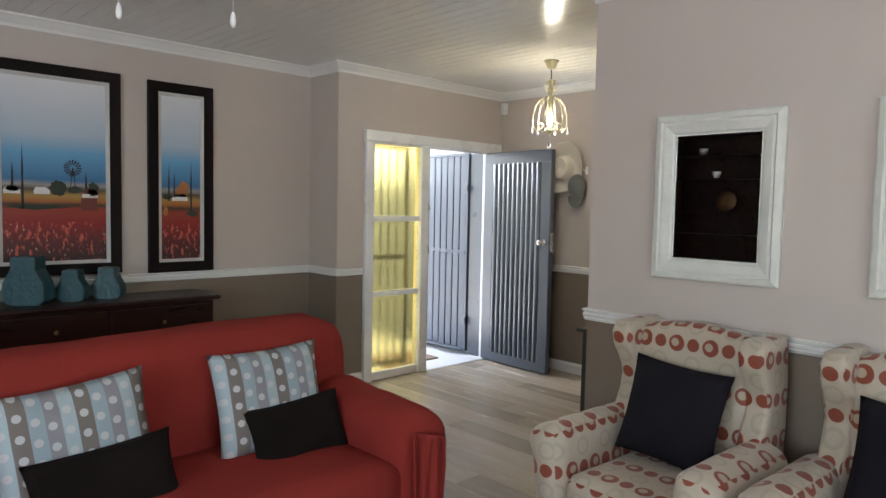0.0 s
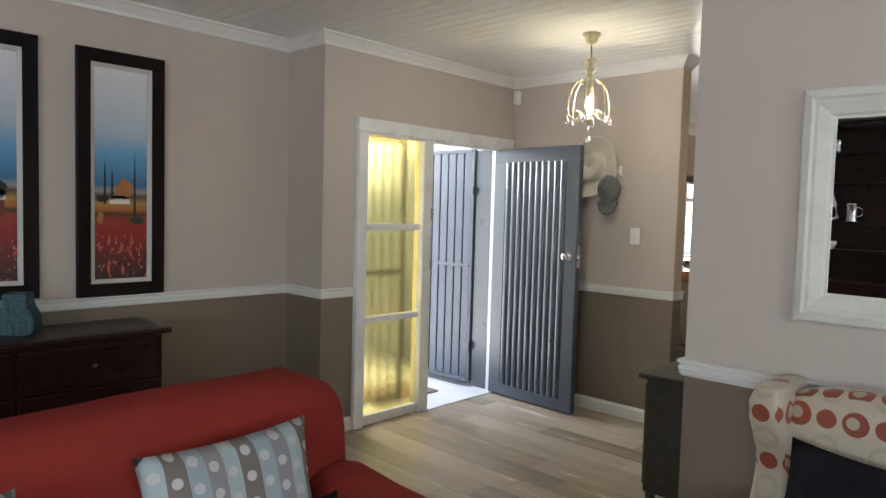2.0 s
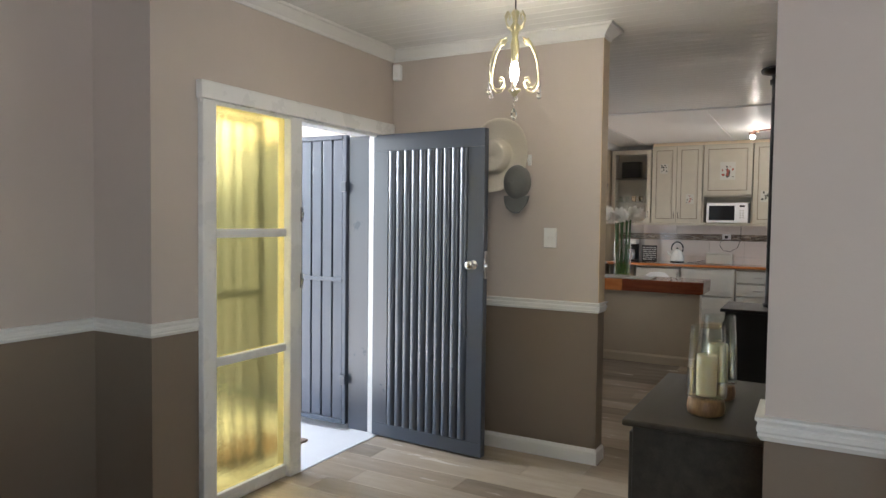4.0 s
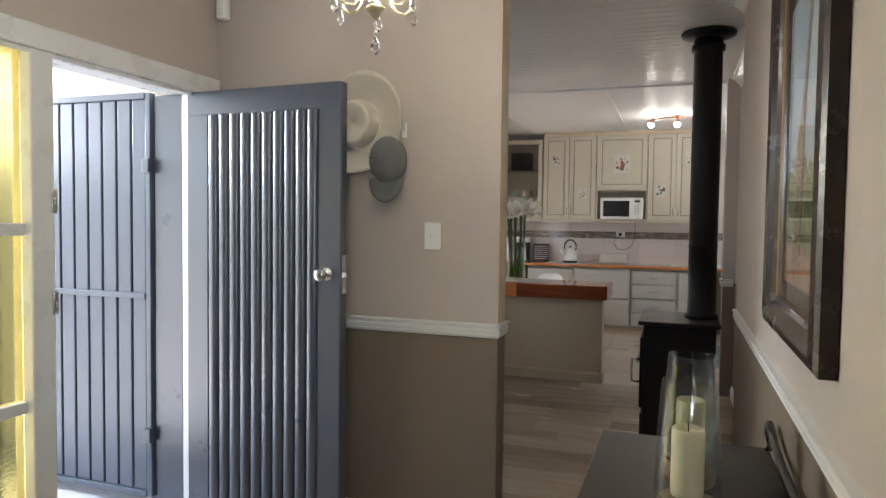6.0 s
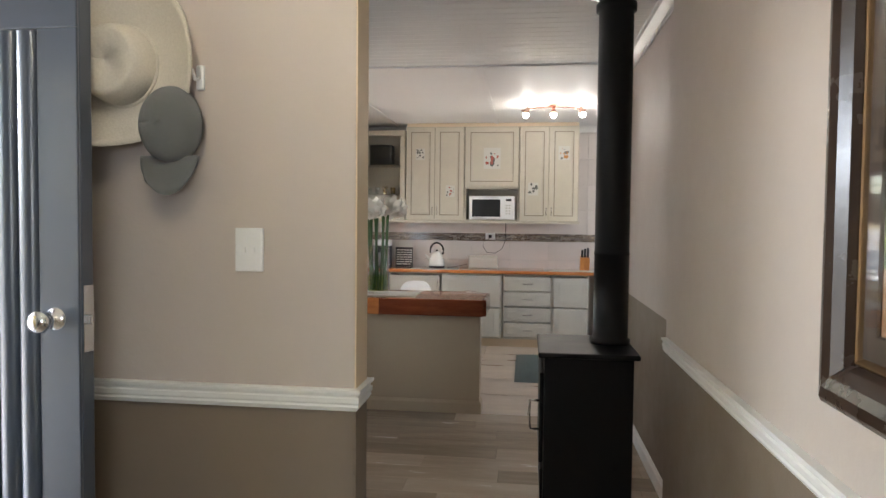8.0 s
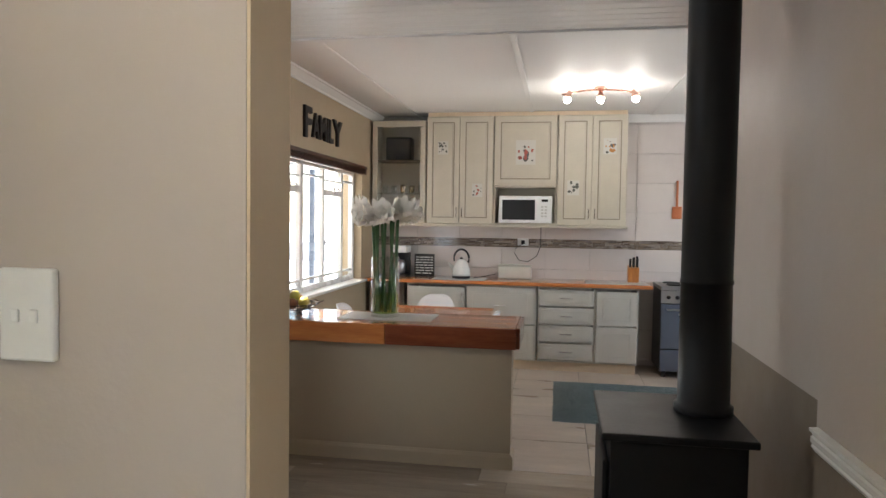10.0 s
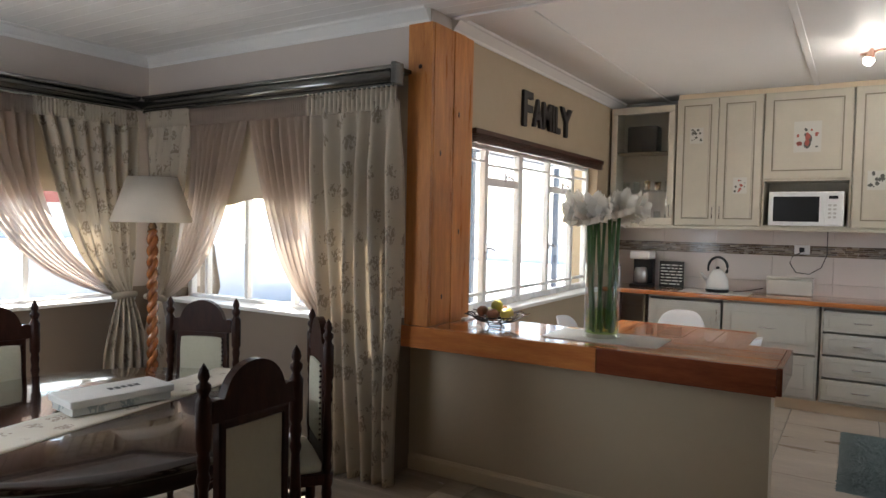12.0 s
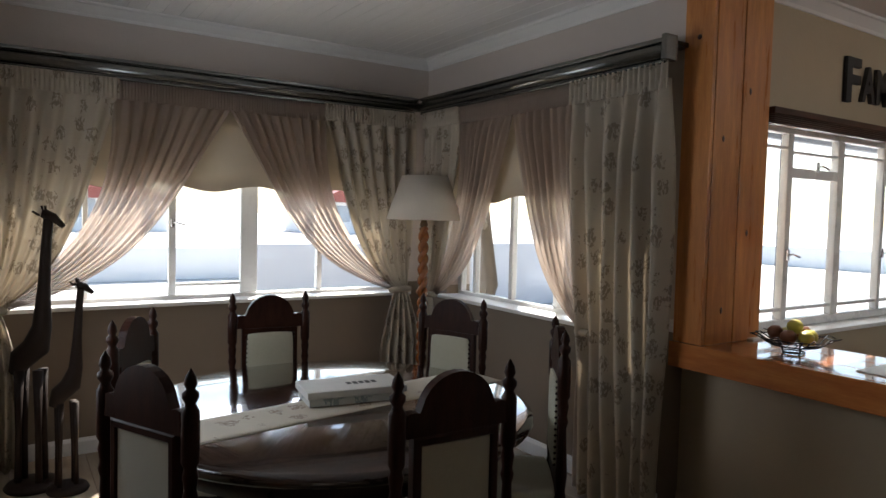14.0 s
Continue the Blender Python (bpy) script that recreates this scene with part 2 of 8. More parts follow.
def tube(bm, pts, r, n=8, mi=0, closed=False, radii=None):
    pts = [Vector(p) for p in pts]
    verts, faces = [], []
    up = Vector((0, 0, 1))
    for i, p in enumerate(pts):
        a = pts[i - 1] if (i or closed) else p
        c = pts[(i + 1) % len(pts)] if (i < len(pts) - 1 or closed) else p
        d = (c - a).normalized()
        s = d.cross(up)
        if s.length < 0.05:
            s = d.cross(Vector((1, 0, 0)))
        s.normalize()
        q = s.cross(d).normalized()
        rr = radii[i] if radii else r
        for k in range(n):
            t = 2 * math.pi * k / n
            verts.append(p + rr * (math.cos(t) * s + math.sin(t) * q))
    m = len(pts)
    for i in range(m if closed else m - 1):
        for k in range(n):
            l = (k + 1) % n
            faces.append([i * n + k, i * n + l, ((i + 1) % m) * n + l, ((i + 1) % m) * n + k])
    if not closed:
        faces.append(list(range(n))[::-1])
        faces.append([(m - 1) * n + k for k in range(n)])
    add_geo(bm, verts, faces, mi, True)


def sheet(bm, fn, nu, nv, mi=0, smooth=True, close_u=False):
    verts = [Vector(fn(i / nu, j / nv)) for j in range(nv + 1) for i in range(nu + 1)]
    faces = [[j * (nu + 1) + i, j * (nu + 1) + i + 1, (j + 1) * (nu + 1) + i + 1, (j + 1) * (nu + 1) + i] for j in range(nv) for i in range(nu)]
    add_geo(bm, verts, faces, mi, smooth)


def prism(bm, outline, depth, m=None, mi=0, smooth=False):
    """An outline in x, z, extruded along y by depth."""
    k = len(outline)
    verts = [Vector((x, 0, z)) for x, z in outline] + [Vector((x, depth, z)) for x, z in outline]
    if m is not None:
        verts = [m @ v for v in verts]
    faces = [list(range(k)), list(range(k, 2 * k))[::-1]] + [[i, i + k, (i + 1) % k + k, (i + 1) % k] for i in range(k)]
    add_geo(bm, verts, faces, mi, smooth)


def run_moulding(bm, prof, path, closed=False, mi=0):
    """A profile of (out, z) swept along a plan path; out is to the right of the way walked."""
    k = len(prof)
    pts = [Vector((x, y)) for x, y in path]
    verts = []
    for i, p in enumerate(pts):
        a = (p - pts[i - 1]).normalized() if (i or closed) else None
        c = (pts[(i + 1) % len(pts)] - p).normalized() if (i < len(pts) - 1 or closed) else None
        a, c = a or c, c or a
        na, nc = Vector((a.y, -a.x)), Vector((c.y, -c.x))
        nn = (na + nc) / max(0.2, 1 + na.dot(nc))
        for o, z in prof:
            verts.append((p.x + nn.x * o, p.y + nn.y * o, z))
    faces = []
    n = len(pts)
    for i in range(n if closed else n - 1):
        for j in range(k):
            l = (j + 1) % k
            faces.append([i * k + j, i * k + l, ((i + 1) % n) * k + l, ((i + 1) % n) * k + j])
    if not closed:
        faces.append(list(range(k)))
        faces.append([(n - 1) * k + j for j in range(k)][::-1])
    add_geo(bm, verts, faces, mi)


def mesh_of(name, bm, mats, unwrap=None):
    bmesh.ops.recalc_face_normals(bm, faces=bm.faces)
    uv = bm.loops.layers.uv.new("UVMap")
    for f in bm.faces:
        n = f.normal
        ax = max(range(3), key=lambda i: abs(n[i]))
        for l in f.loops:
            c = l.vert.co
            if unwrap:
                l[uv].uv = unwrap(c)
                continue
            l[uv].uv = (c.y, c.z) if ax == 0 else (c.x, c.z) if ax == 1 else (c.x, c.y)
    me = bpy.data.meshes.new(name)
    bm.to_mesh(me)
    bm.free()
    for mt in mats if isinstance(mats, (list, tuple)) else [mats]:
        me.materials.append(mt)
    return me


def part(name, bm, material, parent, label="", uv=None):
    ob = new(name, mesh_of(name, bm, material, uv))
    ob.parent = parent
    return tagged(ob, label)


def single(name, bm, material, label, category, group="", kind="", m=None):
    ob = new(name, mesh_of(name, bm, material))
    if m is not None:
        ob.matrix_world = m
    return tagged(ob, label, category, group, kind)


def thing(name, m, label, category, group="", kind=""):
    ob = new(name)
    ob.empty_display_size = 0.1
    ob.matrix_world = m
    return tagged(ob, label, category, group, kind)


def structure(name, bm, material, label, category="wall"):
    return single(name, bm, material, label, category, kind="structure")


# ---------------------------------------------------------------- shell
H, DADO = 2.645, 0.955
BLACKP.node_tree.nodes["Principled BSDF"].inputs["Specular IOR Level"].default_value = 0.3


def wall(name, rects, label, lower=LOWER, upper=UPPER, split=True):
    """rects: (x0, x1, y0, y1, z0, z1) solid blocks; each one is cut at the dado line, where the paint changes."""
    bm = bmesh.new()
    for x0, x1, y0, y1, z0, z1 in rects:
        if split and z0 < DADO < z1:
            box(bm, x0, x1, y0, y1, z0, DADO, mi=1)
            box(bm, x0, x1, y0, y1, DADO, z1, mi=0)
        else:
            box(bm, x0, x1, y0, y1, z0, z1, mi=1 if split and z1 <= DADO + 0.001 else 0)
    return structure(name, bm, [upper, lower], label)


XK = 11.72
AX, YP = 3.145, 5.40
wall("wall_pictures", [(-3.6, AX, YP, YP + 0.2, 0, H + 0.1)], "beige plastered living room wall with taupe dado below")
wall("wall_door", [(AX, 3.41, 4.99, YP + 0.2, 0, H + 0.1), (3.41, 5.05, 4.99, 5.19, 2.13, H + 0.1), (5.05, 5.12, 4.99, 5.19, 0, H + 0.1)],
     "beige plastered entrance wall round the front door")
# opening at y 5.35 to 6.4 is assumed, for the dining fill lamp
wall("wall_hats", [(5.12, 5.25, 3.51, 5.35, 0, H + 0.1), (5.12, 5.25, 6.4, 7.62, 0, H + 0.1), (5.12, 5.25, 5.35, 6.4, 0, 0.9), (5.12, 5.25, 5.35, 6.4, 2.1, H + 0.1)], "beige plastered stub wall with hats and light switch")
# thin end plate, warm light painted in above the dado
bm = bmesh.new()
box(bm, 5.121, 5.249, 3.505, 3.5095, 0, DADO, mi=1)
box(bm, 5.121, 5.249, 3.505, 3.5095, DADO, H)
structure("wall_hats_end", bm, [REVEAL, LOWER], "stub wall end face with warm light put into its colour")
wall("wall_mirror", [(3.0, 3.16, -3.1, 2.472, 0, H + 0.1)], "beige plastered living room wall hung with framed mirrors")
wall("wall_giraffe_picture", [(3.16, 6.2, 2.25, 2.45, 0, H + 0.1), (6.2, 8.3, 2.10, 2.30, 0, H + 0.1), (8.3, 8.44, 1.9, 2.40, 0, H + 0.1)],
     "beige plastered passage wall behind the wood stove")
wall("wall_living_west", [(-3.6, -3.4, -3.1, -0.8, 0, H + 0.1), (-3.6, -3.4, 2.0, YP, 0, H + 0.1), (-3.6, -3.4, -0.8, 2.0, 0, 0.8), (-3.6, -3.4, -0.8, 2.0, 2.2, H + 0.1)],
     "beige plastered living room wall with an assumed window opening")
wall("wall_living_south", [(-3.6, -1.1, -3.1, -2.9, 0, H + 0.1), (1.5, 3.0, -3.1, -2.9, 0, H + 0.1), (-1.1, 1.5, -3.1, -2.9, 0, 0.8), (-1.1, 1.5, -3.1, -2.9, 2.2, H + 0.1)],
     "beige plastered living room wall with an assumed window opening")
wall("wall_dining_north", [(5.25, 5.45, 7.62, 7.84, 0, H + 0.1), (8.05, 8.45, 7.62, 7.84, 0, H + 0.1), (5.45, 8.05, 7.62, 7.84, 0, 0.87), (5.45, 8.05, 7.62, 7.84, 2.08, H + 0.1)],
     "beige plastered dining room wall with a wide window")
wall("wall_dining_east", [(8.24, 8.45, 5.12, 5.55, 0.768, H + 0.1), (8.24, 8.45, 5.33, 5.55, 0, 0.768), (8.24, 8.45, 7.3, 7.62, 0, H + 0.1), (8.24, 8.45, 5.55, 7.3, 0, 0.87), (8.24, 8.45, 5.55, 7.3, 2.08, H + 0.1)],
     "beige plastered dining room wall with a window")
wall("wall_kitchen_north", [(8.45, 8.60, 5.12, 5.34, 0, H + 0.1), (11.03, XK + 0.2, 5.12, 5.34, 0, H + 0.1), (8.60, 11.03, 5.12, 5.34, 0, 0.87), (8.60, 11.03, 5.12, 5.34, 2.0, H + 0.1)],
     "olive beige kitchen wall above and below the steel window", split=False, upper=BARWALL)
KWALL = plain("kitchen_wall_backing", (0.55, 0.50, 0.46), 0.5)
wall("wall_kitchen_east", [(XK + 0.008, XK + 0.2, 0.0, 5.12, 0, H + 0.1)], "kitchen wall clad in pale glossy tiles", split=False, upper=KWALL)
wall("wall_kitchen_south", [(8.44, 9.0, -0.2, 0.0, 0, H + 0.1), (10.8, XK + 0.2, -0.2, 0.0, 0, H + 0.1), (9.0, 10.8, -0.2, 0.0, 0, 1.0), (9.0, 10.8, -0.2, 0.0, 2.2, H + 0.1), (8.3, 8.44, -0.2, 1.9, 0, H + 0.1)],
     "plain kitchen wall with an added window opening", split=False)

bm = bmesh.new()
box(bm, 8.39, 8.54, 3.385, 5.336, 0, 0.772)
box(bm, 8.391, 8.539, 3.386, 5.118, 0.773, 0.853)
BARW = structure("wall_breakfast_bar", bm, BARWALL, "low olive taupe plastered wall under the breakfast bar")

# ceilings: tongue and groove boards over living, hall and dining; flat panels with cover strips over the kitchen
bm = bmesh.new()
bw = 0.098
y0c, y1c = -3.1, 7.7
n_b = int((8.44 + 3.6) / bw)
for i in range(n_b + 1):
    xa = -3.6 + i * bw
    xb = min(xa + bw, 8.44)
    if xb <= xa:
        continue
    pr = [(xa + 0.0, H + 0.003), (xa + 0.003, H), (xb - 0.003, H), (xb, H + 0.003), (xb, H + 0.03), (xa, H + 0.03)]
    add_geo(bm, [(x, y0c, z) for x, z in pr] + [(x, y1c, z) for x, z in pr],
            [[j, (j + 1) % 6, (j + 1) % 6 + 6, j + 6] for j in range(6)])
structure("ceiling_boards", bm, CEIL, "glossy off-white tongue and groove board ceiling", "ceiling")
bm = bmesh.new()
box(bm, 8.44, XK + 0.2, -0.2, 5.34, H, H + 0.05)
for yy in (3.42, 2.18, 4.66, 0.94):
    box(bm, 8.5, XK, yy - 0.022, yy + 0.022, H - 0.010, H, 0.004)
box(bm, 8.42, 8.50, 2.3, 5.1, H - 0.014, H, 0.004)
structure("ceiling_kitchen", bm, CEILK, "flat white kitchen ceiling with cover strips", "ceiling")

CROWN = [(0, H), (0, H - 0.075), (0.010, H - 0.075), (0.014, H - 0.058), (0.034, H - 0.036), (0.052, H - 0.016), (0.066, H - 0.012), (0.070, H - 0.002), (0.070, H)]
RAIL = [(0, 0.925), (0.008, 0.925), (0.012, 0.932), (0.016, 0.938), (0.013, 0.944), (0.018, 0.950), (0.018, 0.962), (0.013, 0.966), (0.016, 0.974), (0.022, 0.978), (0.022, 0.986), (0, 0.988)]
SKIRT = [(0, 0), (0.016, 0), (0.016, 0.074), (0.012, 0.082), (0.008, 0.086), (0.004, 0.094), (0, 0.096)]


def trim(name, prof, paths, label, category="trim", mat_=None):
    for p in paths:
        bm = bmesh.new()
        run_moulding(bm, prof, p)
        structure(name, bm, mat_ or TRIM, label, category)


LIVING = [(-3.4, YP), (AX, YP), (AX, 4.99), (5.12, 4.99), (5.12, 3.51), (5.25, 3.51), (5.25, 7.62), (8.24, 7.62), (8.24, 5.13)]
trim("crown_moulding", CROWN, [LIVING, [(8.45, 5.12), (XK, 5.12)], [(XK, 5.12), (XK, 0.0)], [(8.3, 2.30), (6.2, 2.30), (6.2, 2.45), (3.16, 2.45), (3.16, 2.472), (3.0, 2.472), (3.0, -2.9)]], "white painted crown moulding", "moulding")
trim("dado_rail", RAIL, [[(-3.4, YP), (AX, YP), (AX, 4.99), (3.40, 4.99)], [(5.12, 4.985), (5.12, 3.51), (5.25, 3.51), (5.25, 3.62)], [(6.19, 2.45), (3.16, 2.45), (3.16, 2.472), (3.0, 2.472), (3.0, -2.9)], [(8.24, 5.30), (8.24, 5.12)], [(8.42, 2.40), (8.3, 2.40), (8.3, 2.32)]],
     "white reeded dado rail", "rail")
trim("baseboard", SKIRT, [[(-3.4, YP), (AX, YP), (AX, 4.99), (3.40, 4.99)], [(5.12, 4.98), (5.12, 3.51), (5.25, 3.51), (5.25, 7.62), (8.24, 7.62), (8.24, 5.33)], [(8.3, 2.30), (6.2, 2.30), (6.2, 2.45), (3.16, 2.45), (3.16, 2.472), (3.0, 2.472), (3.0, -2.9)]],
     "white painted skirting board", "skirting")
trim("baseboard", SKIRT, [[(8.39, 5.325), (8.39, 3.385), (8.54, 3.385)]], "olive taupe painted skirting board", "skirting", BARWALL)


# ---------------------------------------------------------------- windows
def window_bars(name, m, w, z0, z1, vert, horiz, label, frame_d=0.05, sashes=()):
    """A steel window in the x-z plane of m: outer frame, uprights, bars and a pane in every field."""
    t = thing(name, m, label, "window", kind="structure")
    bm = bmesh.new()
    f = 0.045
    box(bm, 0, w, 0, frame_d, z0, z0 + f, 0.006)
    box(bm, 0, w, 0, frame_d, z1 - f, z1, 0.006)
    box(bm, 0, f, 0, frame_d, z0 + f, z1 - f, 0.006)
    box(bm, w - f, w, 0, frame_d, z0 + f, z1 - f, 0.006)
    part("window_frame", bm, FRAMEW, t)
    for x, th in vert:
        bm = bmesh.new()
        box(bm, x - th / 2, x + th / 2, 0.002, frame_d - 0.002, z0 + f, z1 - f, 0.005)
        part("mullion", bm, FRAMEW, t)
    for xa, xb, z, th in horiz:
        bm = bmesh.new()
        box(bm, xa, xb, 0.006, frame_d - 0.006, z - th / 2, z + th / 2, 0.004)
        part("glazing_bar", bm, FRAMEW, t)
    xs = [f] + [x for x, _ in vert] + [w - f]
    for a, c in zip(xs, xs[1:]):
        bm = bmesh.new()
        box(bm, a, c, 0.022, 0.027, z0 + f, z1 - f)
        p = part("pane", bm, PANE, t, "clear window glass")
        p.visible_shadow = False
    for x, z in sashes:
        bm = bmesh.new()
        box(bm, x - 0.012, x + 0.012, -0.012, 0.0, z - 0.03, z + 0.03, 0.004)
        tube(bm, [(x, -0.012, z), (x + 0.01, -0.03, z + 0.005), (x + 0.07, -0.035, z - 0.012)], 0.006, 6)
        part("latch", bm, CHROME, t, "dark metal window latch")
    return t


window_bars("window_dining_north", pose(5.45, 7.70, 0), 2.6, 0.87, 2.08, [(0.45, 0.03), (0.945, 0.045), (1.44, 0.115), (1.95, 0.04)],
            [(0.97, 1.38, 0.98, 0.022), (0.05, 0.43, 0.98, 0.022), (0.97, 1.38, 1.66, 0.03)], "wide white steel window behind tied curtains", sashes=[(0.945, 1.38)])
window_bars("window_dining_east", pose(8.34, 7.3, 0, 0, 0, -90), 1.75, 0.87, 2.08, [(0.20, 0.03), (0.615, 0.035), (1.06, 0.04)], [(1.08, 1.7, 0.98, 0.022)], "white steel window behind tied curtains")
window_bars("window_kitchen", pose(8.60, 5.20, 0), 2.43, 0.90, 2.0, [(0.47, 0.05), (1.0, 0.07), (1.53, 0.04), (2.05, 0.045)],
            [(0.495, 0.965, 1.75, 0.055), (1.55, 2.03, 1.75, 0.05), (0.05, 0.445, 1.0, 0.02), (0.495, 0.965, 1.0, 0.02), (1.035, 1.51, 1.0, 0.02), (1.55, 2.03, 1.0, 0.02), (2.07, 2.38, 1.0, 0.02), (0.05, 0.445, 1.88, 0.016), (0.495, 0.965, 1.86, 0.016), (1.035, 1.51, 1.88, 0.016), (1.55, 2.03, 1.86, 0.016), (2.07, 2.38, 1.88, 0.016)],
            "added white steel kitchen window, out of view with top vents", sashes=[(0.47, 1.30), (1.53, 1.30), (0.73, 1.79), (1.79, 1.79)])
# living room windows, west and south, are assumed to hold the fill lamps
window_bars("window_living_west", pose(-3.5, -0.8, 0, 0, 0, 90), 2.8, 0.8, 2.2, [(0.9, 0.05), (1.9, 0.05)], [], "assumed white steel living room window, out of view")
# unseen window, put in for the dining fill lamp behind it
window_bars("window_dining_west", pose(5.21, 5.35, 0, 0, 0, 90), 1.05, 0.9, 2.1, [(0.525, 0.05)], [], "assumed white steel window to the porch, out of view")
window_bars("window_living_south", pose(-1.1, -3.0, 0), 2.6, 0.8, 2.2, [(0.9, 0.05), (1.7, 0.05)], [], "assumed white steel living room window, out of view")
# added kitchen window, there only to let the south fill in
window_bars("window_kitchen_south", pose(9.0, -0.1, 0), 1.8, 1.0, 2.2, [(0.9, 0.05)], [], "added white steel kitchen window, out of view")

for nm, dims in (("window_sill_dining_north", (5.42, 8.08, 7.54, 7.70, 0.865, 0.89)), ("window_sill_dining_east", (8.17, 8.34, 5.52, 7.33, 0.865, 0.89)), ("window_sill_kitchen", (8.57, 11.06, 5.06, 5.21, 0.875, 0.90))):
    bm = bmesh.new()
    box(bm, *dims, 0.006)
    structure(nm, bm, TRIM, "white painted window sill", "sill")


# ---------------------------------------------------------------- soft shapes
def soft(bm, x0, x1, y0, y1, z0, z1, r=0.08, cuts=9, amp=0.006, fs=5.0, m=None, mi=0, seed=0.0, bulge=0.0):
    """An upholstered block: a rounded box with uneven, slightly bulging faces."""
    t = bmesh.new()
    bmesh.ops.create_cube(t, size=1.0)
    bmesh.ops.subdivide_edges(t, edges=list(t.edges), cuts=cuts, use_grid_fill=True)
    lo, hi = Vector((x0, y0, z0)), Vector((x1, y1, z1))
    r = min(r, 0.49 * min(hi - lo))
    for v in t.verts:
        u = v.co.copy()
        p = Vector([lo[i] + (u[i] + 0.5) * (hi[i] - lo[i]) for i in range(3)])
        q = Vector([min(max(p[i], lo[i] + r), hi[i] - r) for i in range(3)])
        d = p - q
        d = d.normalized() if d.length > 1e-6 else Vector((0, 0, 0))
        w = (1 - 4 * u.x * u.x) * (1 - 4 * u.y * u.y) + (1 - 4 * u.z * u.z) * (1 - 4 * u.y * u.y) + (1 - 4 * u.x * u.x) * (1 - 4 * u.z * u.z)
        v.co = q + d * (r + amp * noise.noise(p * fs + Vector((seed, seed, 0))) + amp * 0.4 * noise.noise(p * fs * 3) + bulge * w)
    if m is not None:
        t.transform(m)
    t.verts.index_update()
    add_geo(bm, [v.co.copy() for v in t.verts], [[v.index for v in f.verts] for f in t.faces], mi, True)
    t.free()


def pillow(bm, w, h, d, m=None, n=18, seed=0.0):
    """A stuffed cushion in the x-z plane with pinched corners."""
    for side in (-1, 1):
        def fn(a, c, side=side):
            u, v = 2 * a - 1, 2 * c - 1
            e = max(0.0, (1 - u ** 4) * (1 - v ** 4)) ** 0.55
            pinch_x, pinch_z = 1 - 0.07 * (1 - v * v), 1 - 0.07 * (1 - u * u)
            wr = 0.012 * noise.noise(Vector((u * 2.2 + seed, v * 2.2, side * 3.0)))
            p = Vector((u * w / 2 * pinch_x, side * (d / 2 * e + wr * e), v * h / 2 * pinch_z))
            return m @ p if m is not None else p
        sheet(bm, fn, n, n)
    bmesh.ops.remove_doubles(bm, verts=bm.verts, dist=0.0004)


def ball(bm, c, r, mi=0, n=8, sz=1.0):
    c = Vector(c)
    prof = [(max(0.0005, r * math.sin(math.pi * i / n)), c.z - sz * r * math.cos(math.pi * i / n)) for i in range(n + 1)]
    lathe(bm, prof, c.x, c.y, max(8, n), mi)


# ---------------------------------------------------------------- front door and porch
YELLOW = Nodes("yellow_patterned_glass")
_v = YELLOW.coords("Object")
YELLOW.bump(YELLOW.math("ADD", YELLOW.noise(YELLOW.coords("Object", (1, 1, 3.2)), 26, 3), YELLOW.math("MULTIPLY", YELLOW.noise(_v, 9, 2), 0.8)), 0.6, 0.008)
YELLOW.p.inputs["Transmission Weight"].default_value = 1.0
YELLOW.p.inputs["IOR"].default_value = 1.18
YELLOW = YELLOW.done((0.97, 0.78, 0.27, 1), 0.03)

df = thing("door_frame", pose(0, 0, 0), "white painted door frame with a yellow glass sidelight", "door frame", kind="structure")
bm = bmesh.new()
box(bm, 3.41, 3.495, 4.955, 5.17, 0, 2.045, 0.006)
part("jamb", bm, FRAMEW, df)
bm = bmesh.new()
box(bm, 4.03, 4.125, 4.955, 5.055, 0, 2.045, 0.006)
part("post", bm, FRAMEW, df)
bm = bmesh.new()
box(bm, 4.925, 5.06, 4.955, 5.055, 0, 2.045, 0.006)
part("jamb", bm, FRAMEW, df)
bm = bmesh.new()
box(bm, 3.40, 5.085, 4.95, 5.17, 2.047, 2.135, 0.006)
part("head", bm, FRAMEW, df)
bm = bmesh.new()
box(bm, 3.40, 5.06, 4.962, 4.986, 2.028, 2.045, 0.004)
part("stop", bm, FRAMEW, df)
for z, h in ((0.035, 0.07), (0.745, 0.045), (1.395, 0.045)):
    bm = bmesh.new()
    box(bm, 3.496, 4.029, 4.985, 5.03, z - h / 2, z + h / 2, 0.005)
    part("glazing_bar", bm, FRAMEW, df)
for za, zb in ((0.07, 0.723), (0.768, 1.372), (1.418, 2.045)):
    bm = bmesh.new()
    box(bm, 3.496, 4.029, 5.004, 5.010, za, zb)
    p = part("pane", bm, YELLOW, df, "yellow patterned glass pane")
    p.visible_shadow = False
for z in (1.50, 1.12):
    bm = bmesh.new()
    box(bm, 4.105, 4.130, 4.944, 4.956, z - 0.045, z + 0.045, 0.008)
    box(bm, 4.112, 4.122, 4.936, 4.945, z - 0.02, z + 0.012, 0.003)
    part("strike_plate", bm, CHROME, df, "small metal lock keeper")


